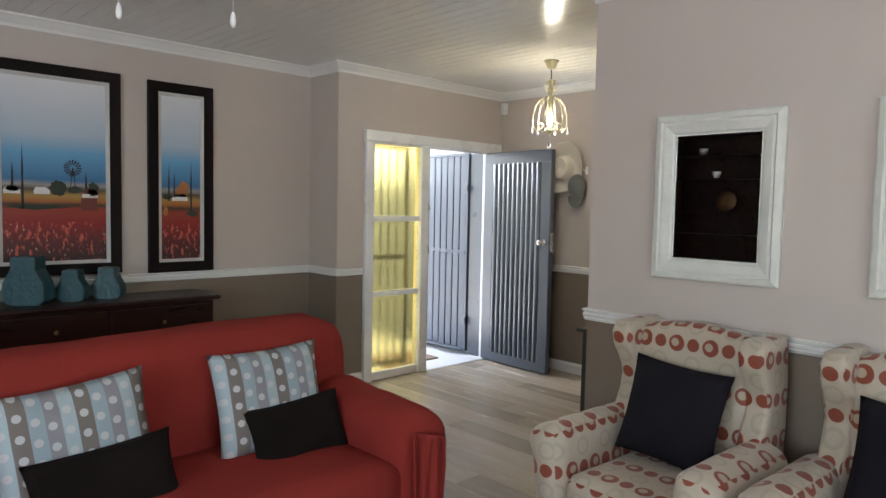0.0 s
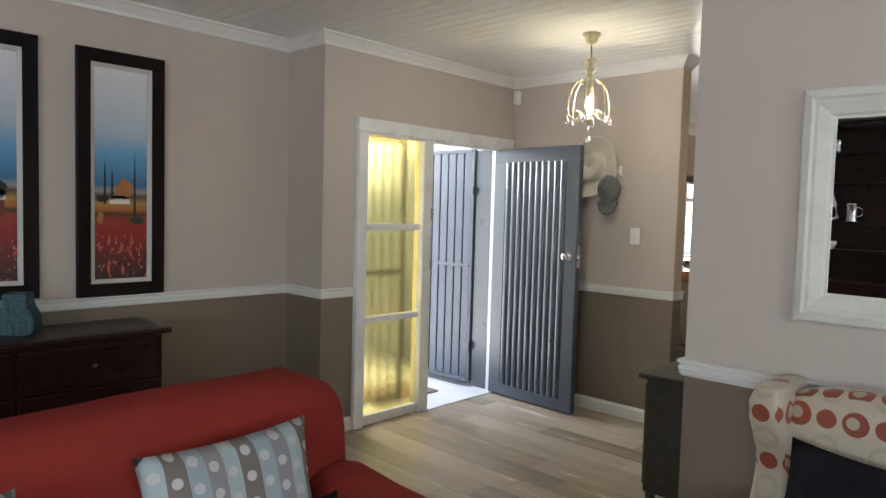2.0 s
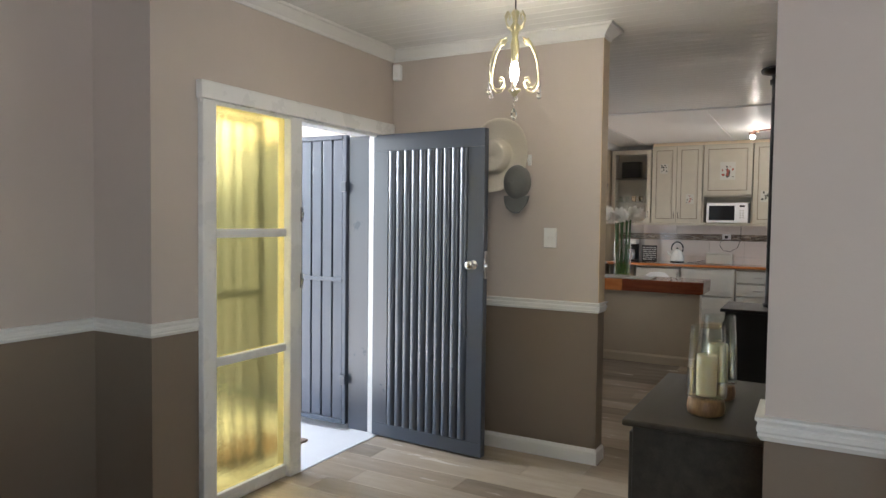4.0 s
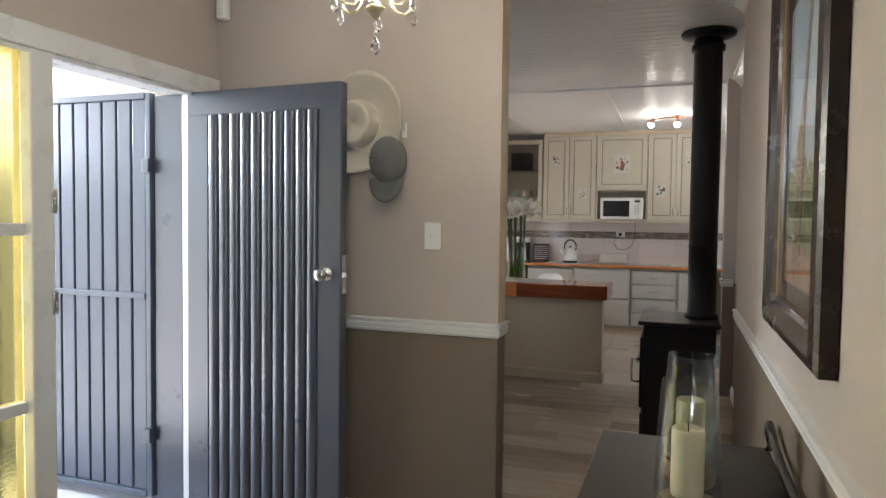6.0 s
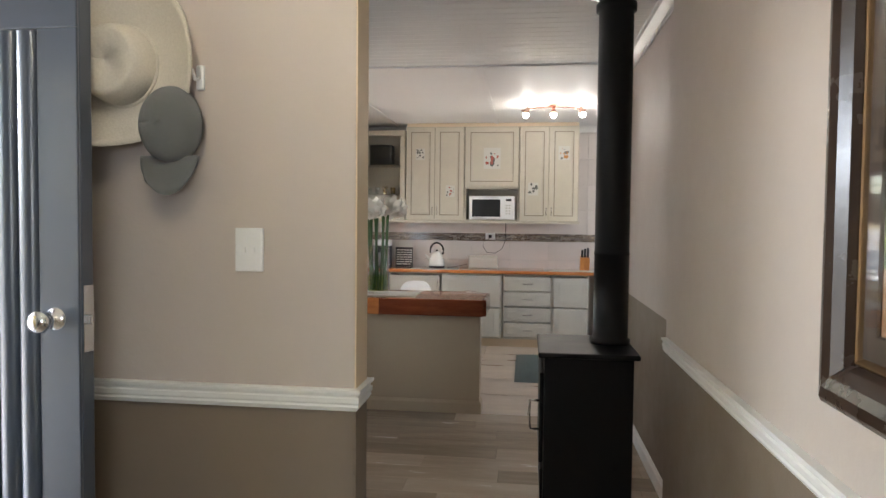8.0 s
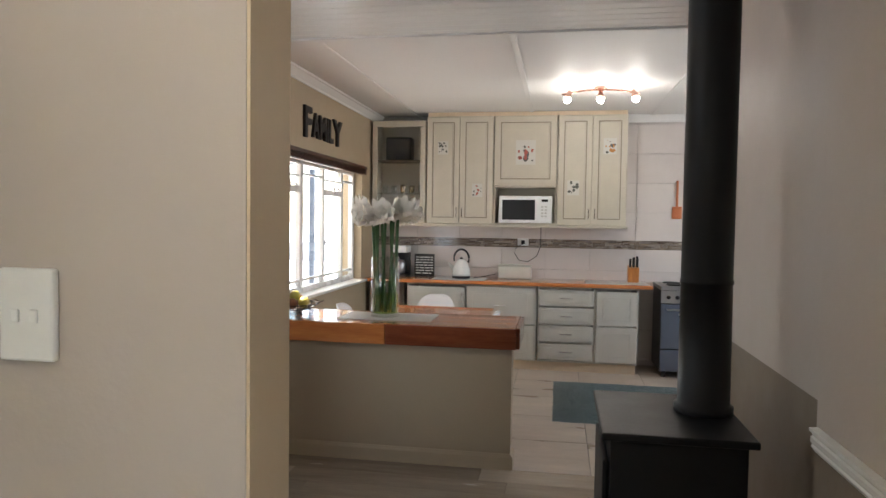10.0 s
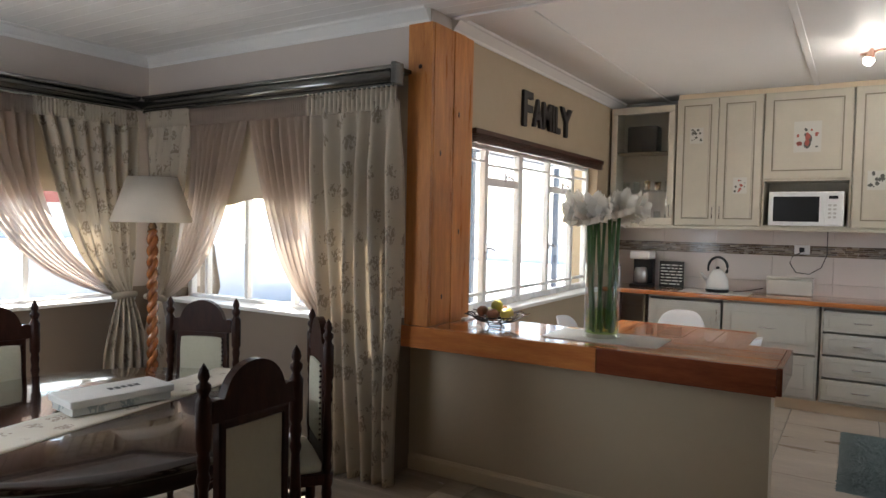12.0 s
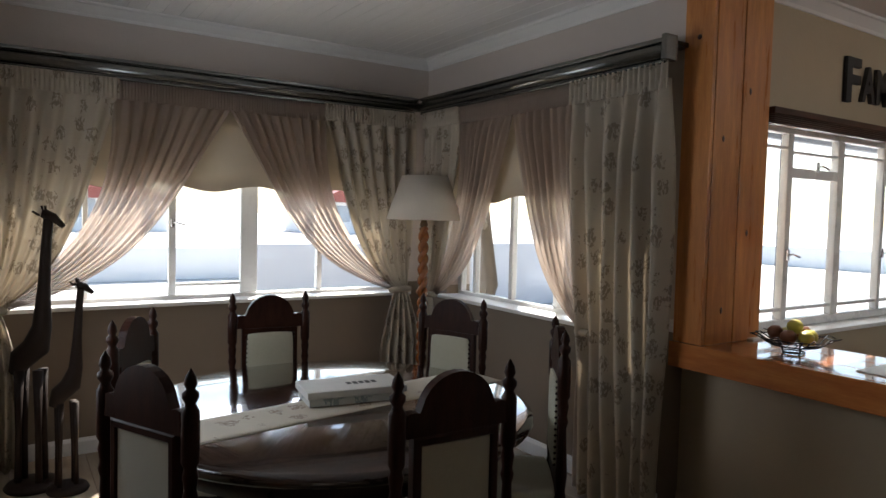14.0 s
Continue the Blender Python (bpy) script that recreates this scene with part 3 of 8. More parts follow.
def front_door():
    t = thing("front_door", pose(4.935, 4.985, 0, 0, 0, -3.3), "open grey painted front door with vertical ribs", "door", kind="structure")
    w, y0 = 0.85, -0.85
    bm = bmesh.new()
    box(bm, -0.044, 0, y0, 0, 0.012, 2.04, 0.003)
    part("leaf", bm, GREYDOOR, t)
    bm = bmesh.new()
    for za, zb, ya, yb in ((0.012, 0.10, y0, 0), (1.93, 2.04, y0, 0), (0.10, 1.93, y0, y0 + 0.115), (0.10, 1.93, -0.125, 0)):
        box(bm, -0.052, -0.043, ya + 0.001, yb - 0.001, za, zb, 0.003)
    part("frame", bm, GREYDOOR, t)
    k = 10
    span = (w - 0.24) / k
    for i in range(k):
        bm = bmesh.new()
        yc = y0 + 0.115 + (i + 0.5) * span
        rr = span * 0.47
        pr = [(yc - rr * math.cos(math.pi * q / 10), -0.0435 - 0.020 * math.sin(math.pi * q / 10)) for q in range(11)]
        q = len(pr)
        add_geo(bm, [(x, y, 0.105) for y, x in pr] + [(x, y, 1.925) for y, x in pr],
                [[k_, k_ + 1, k_ + 1 + q, k_ + q] for k_ in range(q - 1)], smooth=True)
        add_geo(bm, [(x, y, 0.105) for y, x in pr] + [(x, y, 1.925) for y, x in pr], [list(range(q)), list(range(q, 2 * q))[::-1], [0, q, 2 * q - 1, q - 1]])
        part("rib", bm, GREYDOOR, t)
    bm = bmesh.new()
    mk = pose(-0.044, y0 + 0.07, 1.205, 0, -90, 0)
    lathe(bm, [(0.030, 0.0), (0.032, 0.006), (0.026, 0.014), (0.012, 0.018), (0.011, 0.038), (0.022, 0.045), (0.029, 0.058), (0.027, 0.072), (0.014, 0.078)], m=mk, n=18)
    part("door_knob", bm, CHROME, t, "polished chrome door knob")
    bm = bmesh.new()
    box(bm, -0.040, -0.004, y0 - 0.003, y0 + 0.001, 1.12, 1.29, 0.001)
    box(bm, -0.030, -0.014, y0 - 0.016, y0, 1.19, 1.215, 0.003)
    part("latch_plate", bm, CHROME, t, "metal latch plate")
    for z in (0.25, 1.05, 1.80):
        bm = bmesh.new()
        lathe(bm, [(0.008, z - 0.05), (0.008, z + 0.05)], 0.006, 0.004, 10)
        part("hinge", bm, CHROME, t)
    return t


front_door()


def gate(ya, yb, label):
    t = thing("security_gate", pose(4.93, ya, 0), label, "gate", "porch gates")
    w = yb - ya
    for y in (0.0, w - 0.03):
        bm = bmesh.new()
        box(bm, -0.02, 0.02, y, y + 0.03, 0.03, 2.06, 0.004)
        part("stile", bm, GATE, t)
    for z in (0.03, 1.035, 2.03):
        bm = bmesh.new()
        box(bm, -0.026, 0.022, 0.031, w - 0.031, z, z + 0.03, 0.004)
        part("crossbar", bm, GATE, t)
    k = int(w / 0.098)
    for i in range(k):
        bm = bmesh.new()
        s = (w - 0.06) / k
        a = 0.03 + i * s
        box(bm, -0.012, 0.010, a + 0.007, a + s - 0.007, 0.061, 2.029, 0.004)
        part("slat", bm, GATE, t)
    bm = bmesh.new()
    box(bm, 0.011, 0.016, 0.031, w - 0.031, 0.061, 2.029)
    part("backing", bm, BLACKM, t)
    for z in (0.35, 1.7):
        bm = bmesh.new()
        box(bm, -0.045, -0.02, -0.012, 0.03, z - 0.035, z + 0.035, 0.004)
        part("hinge", bm, GREYDOOR, t)
    return t


gate(5.235, 6.05, "grey painted steel slat gate standing open")

# barred gate folded behind the sidelight
t = thing("barred_gate", pose(0, 5.30, 0), "dark grey barred steel gate folded behind the yellow glass", "gate", "porch gates")
for i in range(7):
    bm = bmesh.new()
    box(bm, 3.45 + i * 0.094, 3.462 + i * 0.094, -0.006, 0.006, 0.061, 2.029, 0.002)
    part("bar", bm, GATE, t)
for z in (0.03, 1.02, 2.03):
    bm = bmesh.new()
    box(bm, 3.40, 4.12, -0.010, 0.010, z, z + 0.03, 0.003)
    part("crossbar", bm, GATE, t)
for x in (3.364, 4.121):
    bm = bmesh.new()
    box(bm, x, x + 0.034, -0.014, 0.014, 0.0, 2.06, 0.003)
    part("stile", bm, GATE, t)
gate(6.10, 6.95, "grey painted steel slat screen beside the porch")
bm = bmesh.new()
box(bm, 4.93, 5.06, 5.057, 5.225, 0.0, 2.045, 0.004)
structure("gate_post", bm, GREYDOOR, "grey painted gate post beside the door frame", "post")

PORCH = plain("porch_pale_paint", (0.72, 0.73, 0.76), 0.5, var=0.08, scale=3)
bm = bmesh.new()
box(bm, 2.2, 5.12, 5.19, 8.2, -0.12, -0.02)
structure("porch_floor", bm, PORCH, "pale painted porch floor", "floor")
bm = bmesh.new()
box(bm, 4.126, 4.924, 4.955, 5.19, -0.02, 0.006, 0.004)
structure("threshold", bm, PORCH, "white painted door threshold", "threshold")
bm = bmesh.new()
box(bm, 2.0, 5.12, 5.47, 7.0, 2.32, 2.36)
box(bm, 3.41, 5.12, 5.19, 5.47, 2.32, 2.36)
structure("porch_ceiling", bm, CEILK, "white porch ceiling", "ceiling")
MATB = fabric("coir_mat", (0.26, 0.14, 0.08), 300, 0.45, second=(0.05, 0.06, 0.05))
bm = bmesh.new()
box(bm, 3.95, 4.62, 5.32, 5.78, -0.02, -0.004, 0.004)
single("door_mat", bm, MATB, "brown patterned coir door mat on the porch", "mat")

# ---------------------------------------------------------------- entrance hall
bm = bmesh.new()
t = thing("light_switch", pose(5.117, 3.815, 1.375, 0, 0, 0), "white double light switch on the wall", "switch")
box(bm, -0.010, 0.003, -0.041, 0.041, -0.062, 0.062, 0.004)
part("plate", bm, WHITEP, t)
for y in (-0.014, 0.014):
    bm = bmesh.new()
    box(bm, -0.015, -0.010, y - 0.006, y + 0.006, -0.010, 0.008, 0.002)
    part("rocker", bm, WHITEP, t)
t = thing("motion_sensor", pose(5.115, 4.945, 2.49, 0, 0, 0), "small white alarm sensor in the corner", "sensor")
bm = bmesh.new()
box(bm, -0.05, 0.004, -0.035, 0.02, -0.055, 0.055, 0.012, seg=3)
part("housing", bm, WHITEP, t)
bm = bmesh.new()
box(bm, -0.053, -0.048, -0.025, 0.01, -0.035, 0.0, 0.002)
part("lens", bm, TRIM, t)

STRAW = Nodes("straw_weave")
_v = STRAW.coords("Object")
_w = STRAW.noise(_v, 160, 3)
STRAW.bump(_w, 0.35, 0.003)
STRAW = STRAW.done(STRAW.mix(_w, (0.52, 0.47, 0.39, 1), (0.70, 0.65, 0.56, 1)), 0.85)
CAPG = fabric("cap_grey_cotton", (0.155, 0.16, 0.155), 500)


def hat():
    t = thing("sun_hat", pose(5.12, 4.165, 1.885, 12, 0, 0), "woven straw sun hat hanging on a wall hook", "hat")
    bm = bmesh.new()

    def brim(a, c):
        an = 2 * math.pi * a
        r = 0.10 + 0.135 * c * (1 + 0.16 * math.cos(2 * (an - 2.3)))
        wob = 0.062 * c * c * math.sin(an * 2 + 0.8) + 0.035 * c * c * math.sin(an * 3 + 2) - 0.03 * c * c
        return (-0.045 - 0.02 * c + wob * 0.9, r * math.cos(an) * 0.95, r * math.sin(an))
    sheet(bm, brim, 48, 8)
    part("brim", bm, STRAW, t).modifiers.new("thick", "SOLIDIFY").thickness = 0.004
    bm = bmesh.new()

    def crown(a, c):
        an = 2 * math.pi * a
        r = 0.10 * (1 - 0.35 * c ** 3) if c < 0.999 else 0.0
        return (-0.045 - 0.10 * min(1, c * 1.25) + 0.02 * max(0, c - 0.7), r * math.cos(an), r * math.sin(an) * 1.1)
    sheet(bm, crown, 32, 10)
    part("crown", bm, STRAW, t).modifiers.new("thick", "SOLIDIFY").thickness = 0.004
    bm = bmesh.new()
    tube(bm, [(-0.052, 0.1015 * math.cos(q), 0.111 * math.sin(q)) for q in [2 * math.pi * i / 32 for i in range(32)]], 0.006, 6, closed=True)
    part("hat_band", bm, STRAW, t)


def cap():
    t = thing("baseball_cap", pose(5.10, 4.02, 1.695, 0, 0, 0), "grey cotton cap hanging below the straw hat", "cap")
    bm = bmesh.new()

    def dome(a, c):
        an = 2 * math.pi * a
        r = 0.095 * math.cos(c * math.pi / 2 * 0.999)
        return (-0.03 - 0.085 * math.sin(c * math.pi / 2), r * math.cos(an) * 0.95, r * math.sin(an) * 1.15 + 0.025)
    sheet(bm, dome, 28, 9)
    ob = part("crown", bm, CAPG, t)
    ob.modifiers.new("thick", "SOLIDIFY").thickness = 0.004
    bm = bmesh.new()

    def peak(a, c):
        s = 2 * a - 1
        return (-0.05 - 0.02 * c - 0.045 * s * s * 0, s * 0.085 * math.sqrt(max(0.02, 1 - 0.55 * c * c)), -0.06 - 0.11 * c * math.sqrt(max(0.0, 1 - 0.6 * s * s)) + 0.0)
    sheet(bm, peak, 14, 6)
    ob = part("peak", bm, CAPG, t)
    ob.modifiers.new("thick", "SOLIDIFY").thickness = 0.006
    t2 = thing("coat_hook", pose(5.12, 3.96, 1.86), "small white wall hook", "hook")
    bm = bmesh.new()
    box(bm, -0.012, 0, -0.012, 0.012, -0.035, 0.035, 0.004)
    tube(bm, [(-0.01, 0, 0.0), (-0.04, 0, -0.01), (-0.055, 0, 0.015)], 0.005, 6)
    part("hook", bm, WHITEP, t2)


hat()
cap()

# chandelier
BRASSC = plain("chandelier_cream_enamel", (0.62, 0.56, 0.36), 0.3, 0.0, var=0.15, scale=20)
CRYSTAL = glass("crystal", (1, 1, 1), 0.0, 1.6)
BULB = glow("lit_bulb", (1.0, 0.95, 0.88), 22)
CH = (4.20, 3.685)


def chandelier():
    t = thing("chandelier", pose(CH[0], CH[1], 0), "small cream scrolled chandelier with crystal drops, lit", "chandelier")
    bm = bmesh.new()
    lathe(bm, [(0.055, H - 0.002), (0.055, H - 0.012), (0.045, H - 0.02), (0.034, H - 0.055), (0.02, H - 0.065), (0.006, H - 0.07)])
    part("canopy", bm, BRASSC, t)
    bm = bmesh.new()
    tube(bm, [(0, 0, H - 0.065), (0.003, 0, H - 0.13), (0, 0, H - 0.20)], 0.0035, 6)
    part("cord", bm, BLACKP, t)
    bm = bmesh.new()
    lathe(bm, [(0.012, 2.50), (0.022, 2.49), (0.016, 2.47), (0.012, 2.44), (0.026, 2.42), (0.020, 2.40), (0.014, 2.37), (0.022, 2.33), (0.018, 2.29), (0.018, 2.255), (0.014, 2.25)], n=16)
    part("stem", bm, BRASSC, t)
    bm = bmesh.new()
    lathe(bm, [(0.008, 2.255), (0.017, 2.235), (0.023, 2.205), (0.018, 2.17), (0.008, 2.145), (0.002, 2.14)], n=14)
    part("bulb", bm, BULB, t, "lit clear bulb")
    for i in range(6):
        a = 2 * math.pi * i / 6 + 0.35
        c, s = math.cos(a), math.sin(a)
        bm = bmesh.new()
        pts = []
        for k in range(9):
            q = k / 8 * math.pi * 1.5
            rr = 0.020 * (1 - 0.06 * k)
            pts.append((0.075 - rr * math.sin(q) * 1.0 - 0.01, 2.375 + rr * math.cos(q) - 0.02))
        arm = pts[::-1][:4] + [(0.045, 2.362), (0.082, 2.342), (0.112, 2.30), (0.128, 2.24), (0.134, 2.18), (0.128, 2.135), (0.104, 2.112), (0.074, 2.116), (0.055, 2.140), (0.060, 2.166), (0.080, 2.170), (0.086, 2.154)]
        tube(bm, [(r * c, r * s, z) for r, z in arm], 0.0045, 7)
        part("scroll_arm", bm, BRASSC, t)
        bm = bmesh.new()
        up = [(0.016, 2.40), (0.045, 2.425), (0.055, 2.465), (0.040, 2.49), (0.028, 2.475), (0.034, 2.458)]
        tube(bm, [(r * c, r * s, z) for r, z in up], 0.0038, 6)
        part("leaf_scroll", bm, BRASSC, t)
        bm = bmesh.new()
        x, y = 0.138 * c, 0.138 * s
        lathe(bm, [(0.001, 2.148), (0.004, 2.138), (0.002, 2.130), (0.010, 2.106), (0.012, 2.096), (0.008, 2.086), (0.001, 2.080)], x, y, 6, smooth=False)
        part("crystal_drop", bm, CRYSTAL, t, "clear cut crystal drop")
    bm = bmesh.new()
    lathe(bm, [(0.03, 2.12), (0.034, 2.112), (0.02, 2.10), (0.008, 2.085), (0.003, 2.08)], n=14)
    part("bobeche", bm, BRASSC, t)
    bm = bmesh.new()
    lathe(bm, [(0.001, 2.08), (0.006, 2.065), (0.002, 2.052), (0.006, 2.04), (0.002, 2.03), (0.014, 2.005), (0.016, 1.99), (0.010, 1.976), (0.001, 1.968)], n=6, smooth=False)
    part("crystal_drop", bm, CRYSTAL, t, "clear cut crystal drop")
    return t


chandelier()
lamp("chandelier_light", "POINT", 6.0, pose(CH[0], CH[1], 2.20), (1.0, 0.90, 0.64), 0.03)

# console cabinet with candles
OLIVEW = wood("console_olive_brown_wood", (0.021, 0.017, 0.012), (0.066, 0.057, 0.042), "X", 0.45, 6, 3)
t = thing("console_cabinet", pose(0, 0, 0), "dark olive-brown wooden console cabinet against the wall", "cabinet")
bm = bmesh.new()
box(bm, 3.64, 4.56, 2.47, 2.99, 0.712, 0.738, 0.008, seg=3)
part("top", bm, OLIVEW, t)
bm = bmesh.new()
box(bm, 3.67, 4.53, 2.48, 2.955, 0.13, 0.711, 0.004)
part("body", bm, OLIVEW, t)
for xa, xb in ((3.69, 4.095), (4.105, 4.51)):
    bm = bmesh.new()
    box(bm, xa, xb, 2.956, 2.972, 0.16, 0.68, 0.005)
    box(bm, xa + 0.06, xb - 0.06, 2.971, 2.979, 0.22, 0.62, 0.006)
    d = part("door", bm, OLIVEW, t)
    bm = bmesh.new()
    ball(bm, ((xb - 0.03) if xa < 4 else (xa + 0.03), 2.992, 0.45), 0.012)
    part("knob", bm, CHROME, d)
for x in (3.70, 4.50):
    for y in (2.51, 2.925):
        bm = bmesh.new()
        lathe(bm, [(0.014, 0.0), (0.02, 0.01), (0.016, 0.05), (0.024, 0.09), (0.028, 0.129)], x, y, 12)
        part("leg", bm, OLIVEW, t)
bm = bmesh.new()
tube(bm, [(4.525, 2.475, 0.739), (4.53, 2.478, 0.79), (4.50, 2.478, 0.83), (4.40, 2.476, 0.80), (4.2, 2.476, 0.785), (3.9, 2.476, 0.785), (3.75, 2.476, 0.80), (3.68, 2.476, 0.83), (3.655, 2.476, 0.79), (3.66, 2.475, 0.739)], 0.012, 8)
part("gallery_rail", bm, OLIVEW, t)

WAX = Nodes("candle_wax")
WAX.p.inputs["Subsurface Weight"].default_value = 0.25
WAX.p.inputs["Subsurface Radius"].default_value = (0.02, 0.012, 0.006)
WAX = WAX.done(WAX.mix(WAX.noise(WAX.coords("Object"), 20), (0.80, 0.68, 0.42, 1), (0.86, 0.77, 0.55, 1)), 0.45)
LOGW = wood("candle_base_wood", (0.10, 0.045, 0.018), (0.42, 0.25, 0.12), "Z", 0.4, 3, 9)


def hurricane(x, y, hgt, ch):
    t = thing("candle_holder", pose(x, y, 0.738), "glass hurricane candle holder on a round wooden base", "candle holder", "candles on the console")
    bm = bmesh.new()
    lathe(bm, [(0.060, 0.0), (0.068, 0.008), (0.070, 0.03), (0.066, 0.058), (0.062, 0.064)], n=26)
    part("base", bm, LOGW, t, "turned wooden base with bark grain")
    bm = bmesh.new()
    z0 = 0.066
    o = [(0.074, z0), (0.075, z0 + 0.02), (0.071, z0 + hgt * 0.5), (0.062, z0 + hgt - 0.004), (0.0605, z0 + hgt)]
    i = [(r - 0.0028, z) for r, z in o[::-1]]
    lathe(bm, o + i[:-1] + [(0.070, z0 + 0.004), (0.002, z0 + 0.005)], n=34, caps=False)
    p = part("glass_shade", bm, CLEAR, t, "clear tapered glass shade")
    p.visible_shadow = False
    bm = bmesh.new()
    lathe(bm, [(0.036, z0 + 0.007), (0.0375, z0 + 0.02), (0.0375, z0 + ch - 0.006), (0.034, z0 + ch), (0.02, z0 + ch - 0.008), (0.002, z0 + ch - 0.009)], n=26)
    c = part("candle", bm, WAX, t, "cream pillar candle")
    bm = bmesh.new()
    tube(bm, [(0, 0, z0 + ch - 0.010), (0.001, 0, z0 + ch + 0.004), (0.003, 0.001, z0 + ch + 0.012)], 0.0015, 5)
    part("wick", bm, BLACKP, c)


hurricane(3.88, 2.725, 0.275, 0.165)
hurricane(4.16, 2.715, 0.285, 0.165)

# wood stove
t = thing("wood_stove", pose(0, 0, 0), "black steel wood stove standing on the floor", "stove")
bm = bmesh.new()
box(bm, 6.47, 7.03, 2.505, 2.975, 0.825, 0.85, 0.006)
part("top_plate", bm, BLACKM, t)
bm = bmesh.new()
box(bm, 6.50, 7.00, 2.53, 2.945, 0.10, 0.824, 0.006)
part("firebox", bm, BLACKM, t)
bm = bmesh.new()
box(bm, 6.54, 6.96, 2.946, 2.966, 0.30, 0.74, 0.008)
d = part("door", bm, BLACKM, t)
bm = bmesh.new()
tube(bm, [(6.56, 2.966, 0.60), (6.56, 3.01, 0.60), (6.56, 3.015, 0.53), (6.56, 3.01, 0.46), (6.56, 2.966, 0.46)], 0.007, 8)
part("handle", bm, CHROME, d, "bent steel door handle")
bm = bmesh.new()
box(bm, 6.54, 6.96, 2.946, 2.960, 0.12, 0.27, 0.006)
d = part("ash_drawer", bm, BLACKM, t)
for x in (6.53, 6.97):
    for y in (2.56, 2.915):
        bm = bmesh.new()
        box(bm, x - 0.022, x + 0.022, y - 0.022, y + 0.022, 0.0, 0.099, 0.004)
        part("leg", bm, BLACKM, t)
bm = bmesh.new()
lathe(bm, [(0.100, 0.851), (0.100, 0.875), (0.088, 0.88), (0.086, 1.30), (0.089, 1.302), (0.089, 1.315), (0.086, 1.317), (0.086, 2.52), (0.100, 2.525), (0.100, 2.56), (0.086, 2.565), (0.086, H - 0.03)], 6.80, 2.608, 30)
f = part("flue_pipe", bm, BLACKM, t)
bm = bmesh.new()
lathe(bm, [(0.087, H - 0.05), (0.16, H - 0.03), (0.165, H - 0.012), (0.16, H - 0.004), (0.087, H - 0.004)], 6.80, 2.608, 30)
part("ceiling_collar", bm, BLACKM, f)

# framed picture on the passage wall
DKFRAME = plain("picture_frame_espresso", (0.032, 0.018, 0.012), 0.26, var=0.2, scale=10, coat=0.3)
DKFRAME.node_tree.nodes["Principled BSDF"].inputs["Specular IOR Level"].default_value = 0.4
DKFRAME.node_tree.nodes["Principled BSDF"].inputs["Coat Weight"].default_value = 0.0
GOLD = plain("gilt_edge", (0.17, 0.10, 0.045), 0.5, 0.6, var=0.3, scale=30)


def frame_ring(bm, x0, x1, z0, z1, prof, mi=0):
    """A picture frame in the x-z plane; prof: (inward, out) with out along -y."""
    k = len(prof)
    verts = []
    for cx, cz, sx, sz in ((x0, z0, 1, 1), (x1, z0, -1, 1), (x1, z1, -1, -1), (x0, z1, 1, -1)):
        for w, o in prof:
            verts.append((cx + sx * w, -o, cz + sz * w))
    faces = [[i * k + j, i * k + (j + 1) % k, ((i + 1) % 4) * k + (j + 1) % k, ((i + 1) % 4) * k + j] for i in range(4) for j in range(k)]
    add_geo(bm, verts, faces, mi)


def flat_shape(parent, name, pts, mat_, y, label=""):
    bm = bmesh.new()
    prism(bm, pts, 0.0015, Matrix.Translation((0, y - 0.0015, 0)))
    return part(name, bm, mat_, parent, label)


SAV = Nodes("painted_savanna")
_s = SAV.add("ShaderNodeSeparateXYZ")
SAV.put(_s.inputs[0], SAV.coords("Object"))
_n = SAV.noise(SAV.coords("Object"), 9, 6)
_z = SAV.math("ADD", _s.outputs[2], SAV.math("MULTIPLY", SAV.math("SUBTRACT", _n, 0.5), 0.24))
_sky = SAV.mix(SAV.noise(SAV.coords("Object", (1, 1, 2.2)), 5, 5), (0.26, 0.46, 0.70, 1), (0.75, 0.78, 0.76, 1))
_bush = SAV.ramp(SAV.noise(SAV.coords("Object"), 17, 7, 0.7), [(0.30, (0.02, 0.028, 0.008)), (0.45, (0.09, 0.11, 0.03)), (0.56, (0.23, 0.26, 0.08)), (0.72, (0.50, 0.50, 0.24))])
_soil = SAV.mix(SAV.noise(SAV.coords("Object", (1, 1, 5)), 14, 5), (0.18, 0.07, 0.035, 1), (0.60, 0.34, 0.20, 1))
_c = SAV.mix(SAV.math("GREATER_THAN", _z, 0.46), _bush, _sky)
_c = SAV.mix(SAV.math("GREATER_THAN", _z, 0.25), _soil, _c)
SAV = SAV.done(_c, 0.5)
SPOT = Nodes("painted_brown_patches")
_vo = SPOT.add("ShaderNodeTexVoronoi", Scale=38.0)
_vo.feature = "DISTANCE_TO_EDGE"
SPOT.put(_vo.inputs["Vector"], SPOT.coords("Object"))
SPOT = SPOT.done(SPOT.ramp(_vo.outputs["Distance"], [(0.0, (0.42, 0.30, 0.18)), (0.10, (0.42, 0.30, 0.18)), (0.16, (0.14, 0.065, 0.03))]), 0.5)
t = thing("framed_picture", pose(4.605, 2.452, 1.135, 0, 0, 180), "large savanna picture in a dark carved frame behind glass", "picture")
W, HH = 0.87, 1.08
bm = bmesh.new()
frame_ring(bm, 0, W, 0, HH, [(0, 0.0), (0, 0.035), (0.012, 0.044), (0.035, 0.050), (0.055, 0.044), (0.075, 0.030), (0.085, 0.018), (0.085, 0)])
part("frame", bm, DKFRAME, t)
bm = bmesh.new()
frame_ring(bm, 0.086, W - 0.086, 0.086, HH - 0.086, [(0, 0.004), (0, 0.016), (0.003, 0.018), (0.006, 0.015), (0.012, 0.004)])
part("slip", bm, GOLD, t, "beaded gilt inner edge")
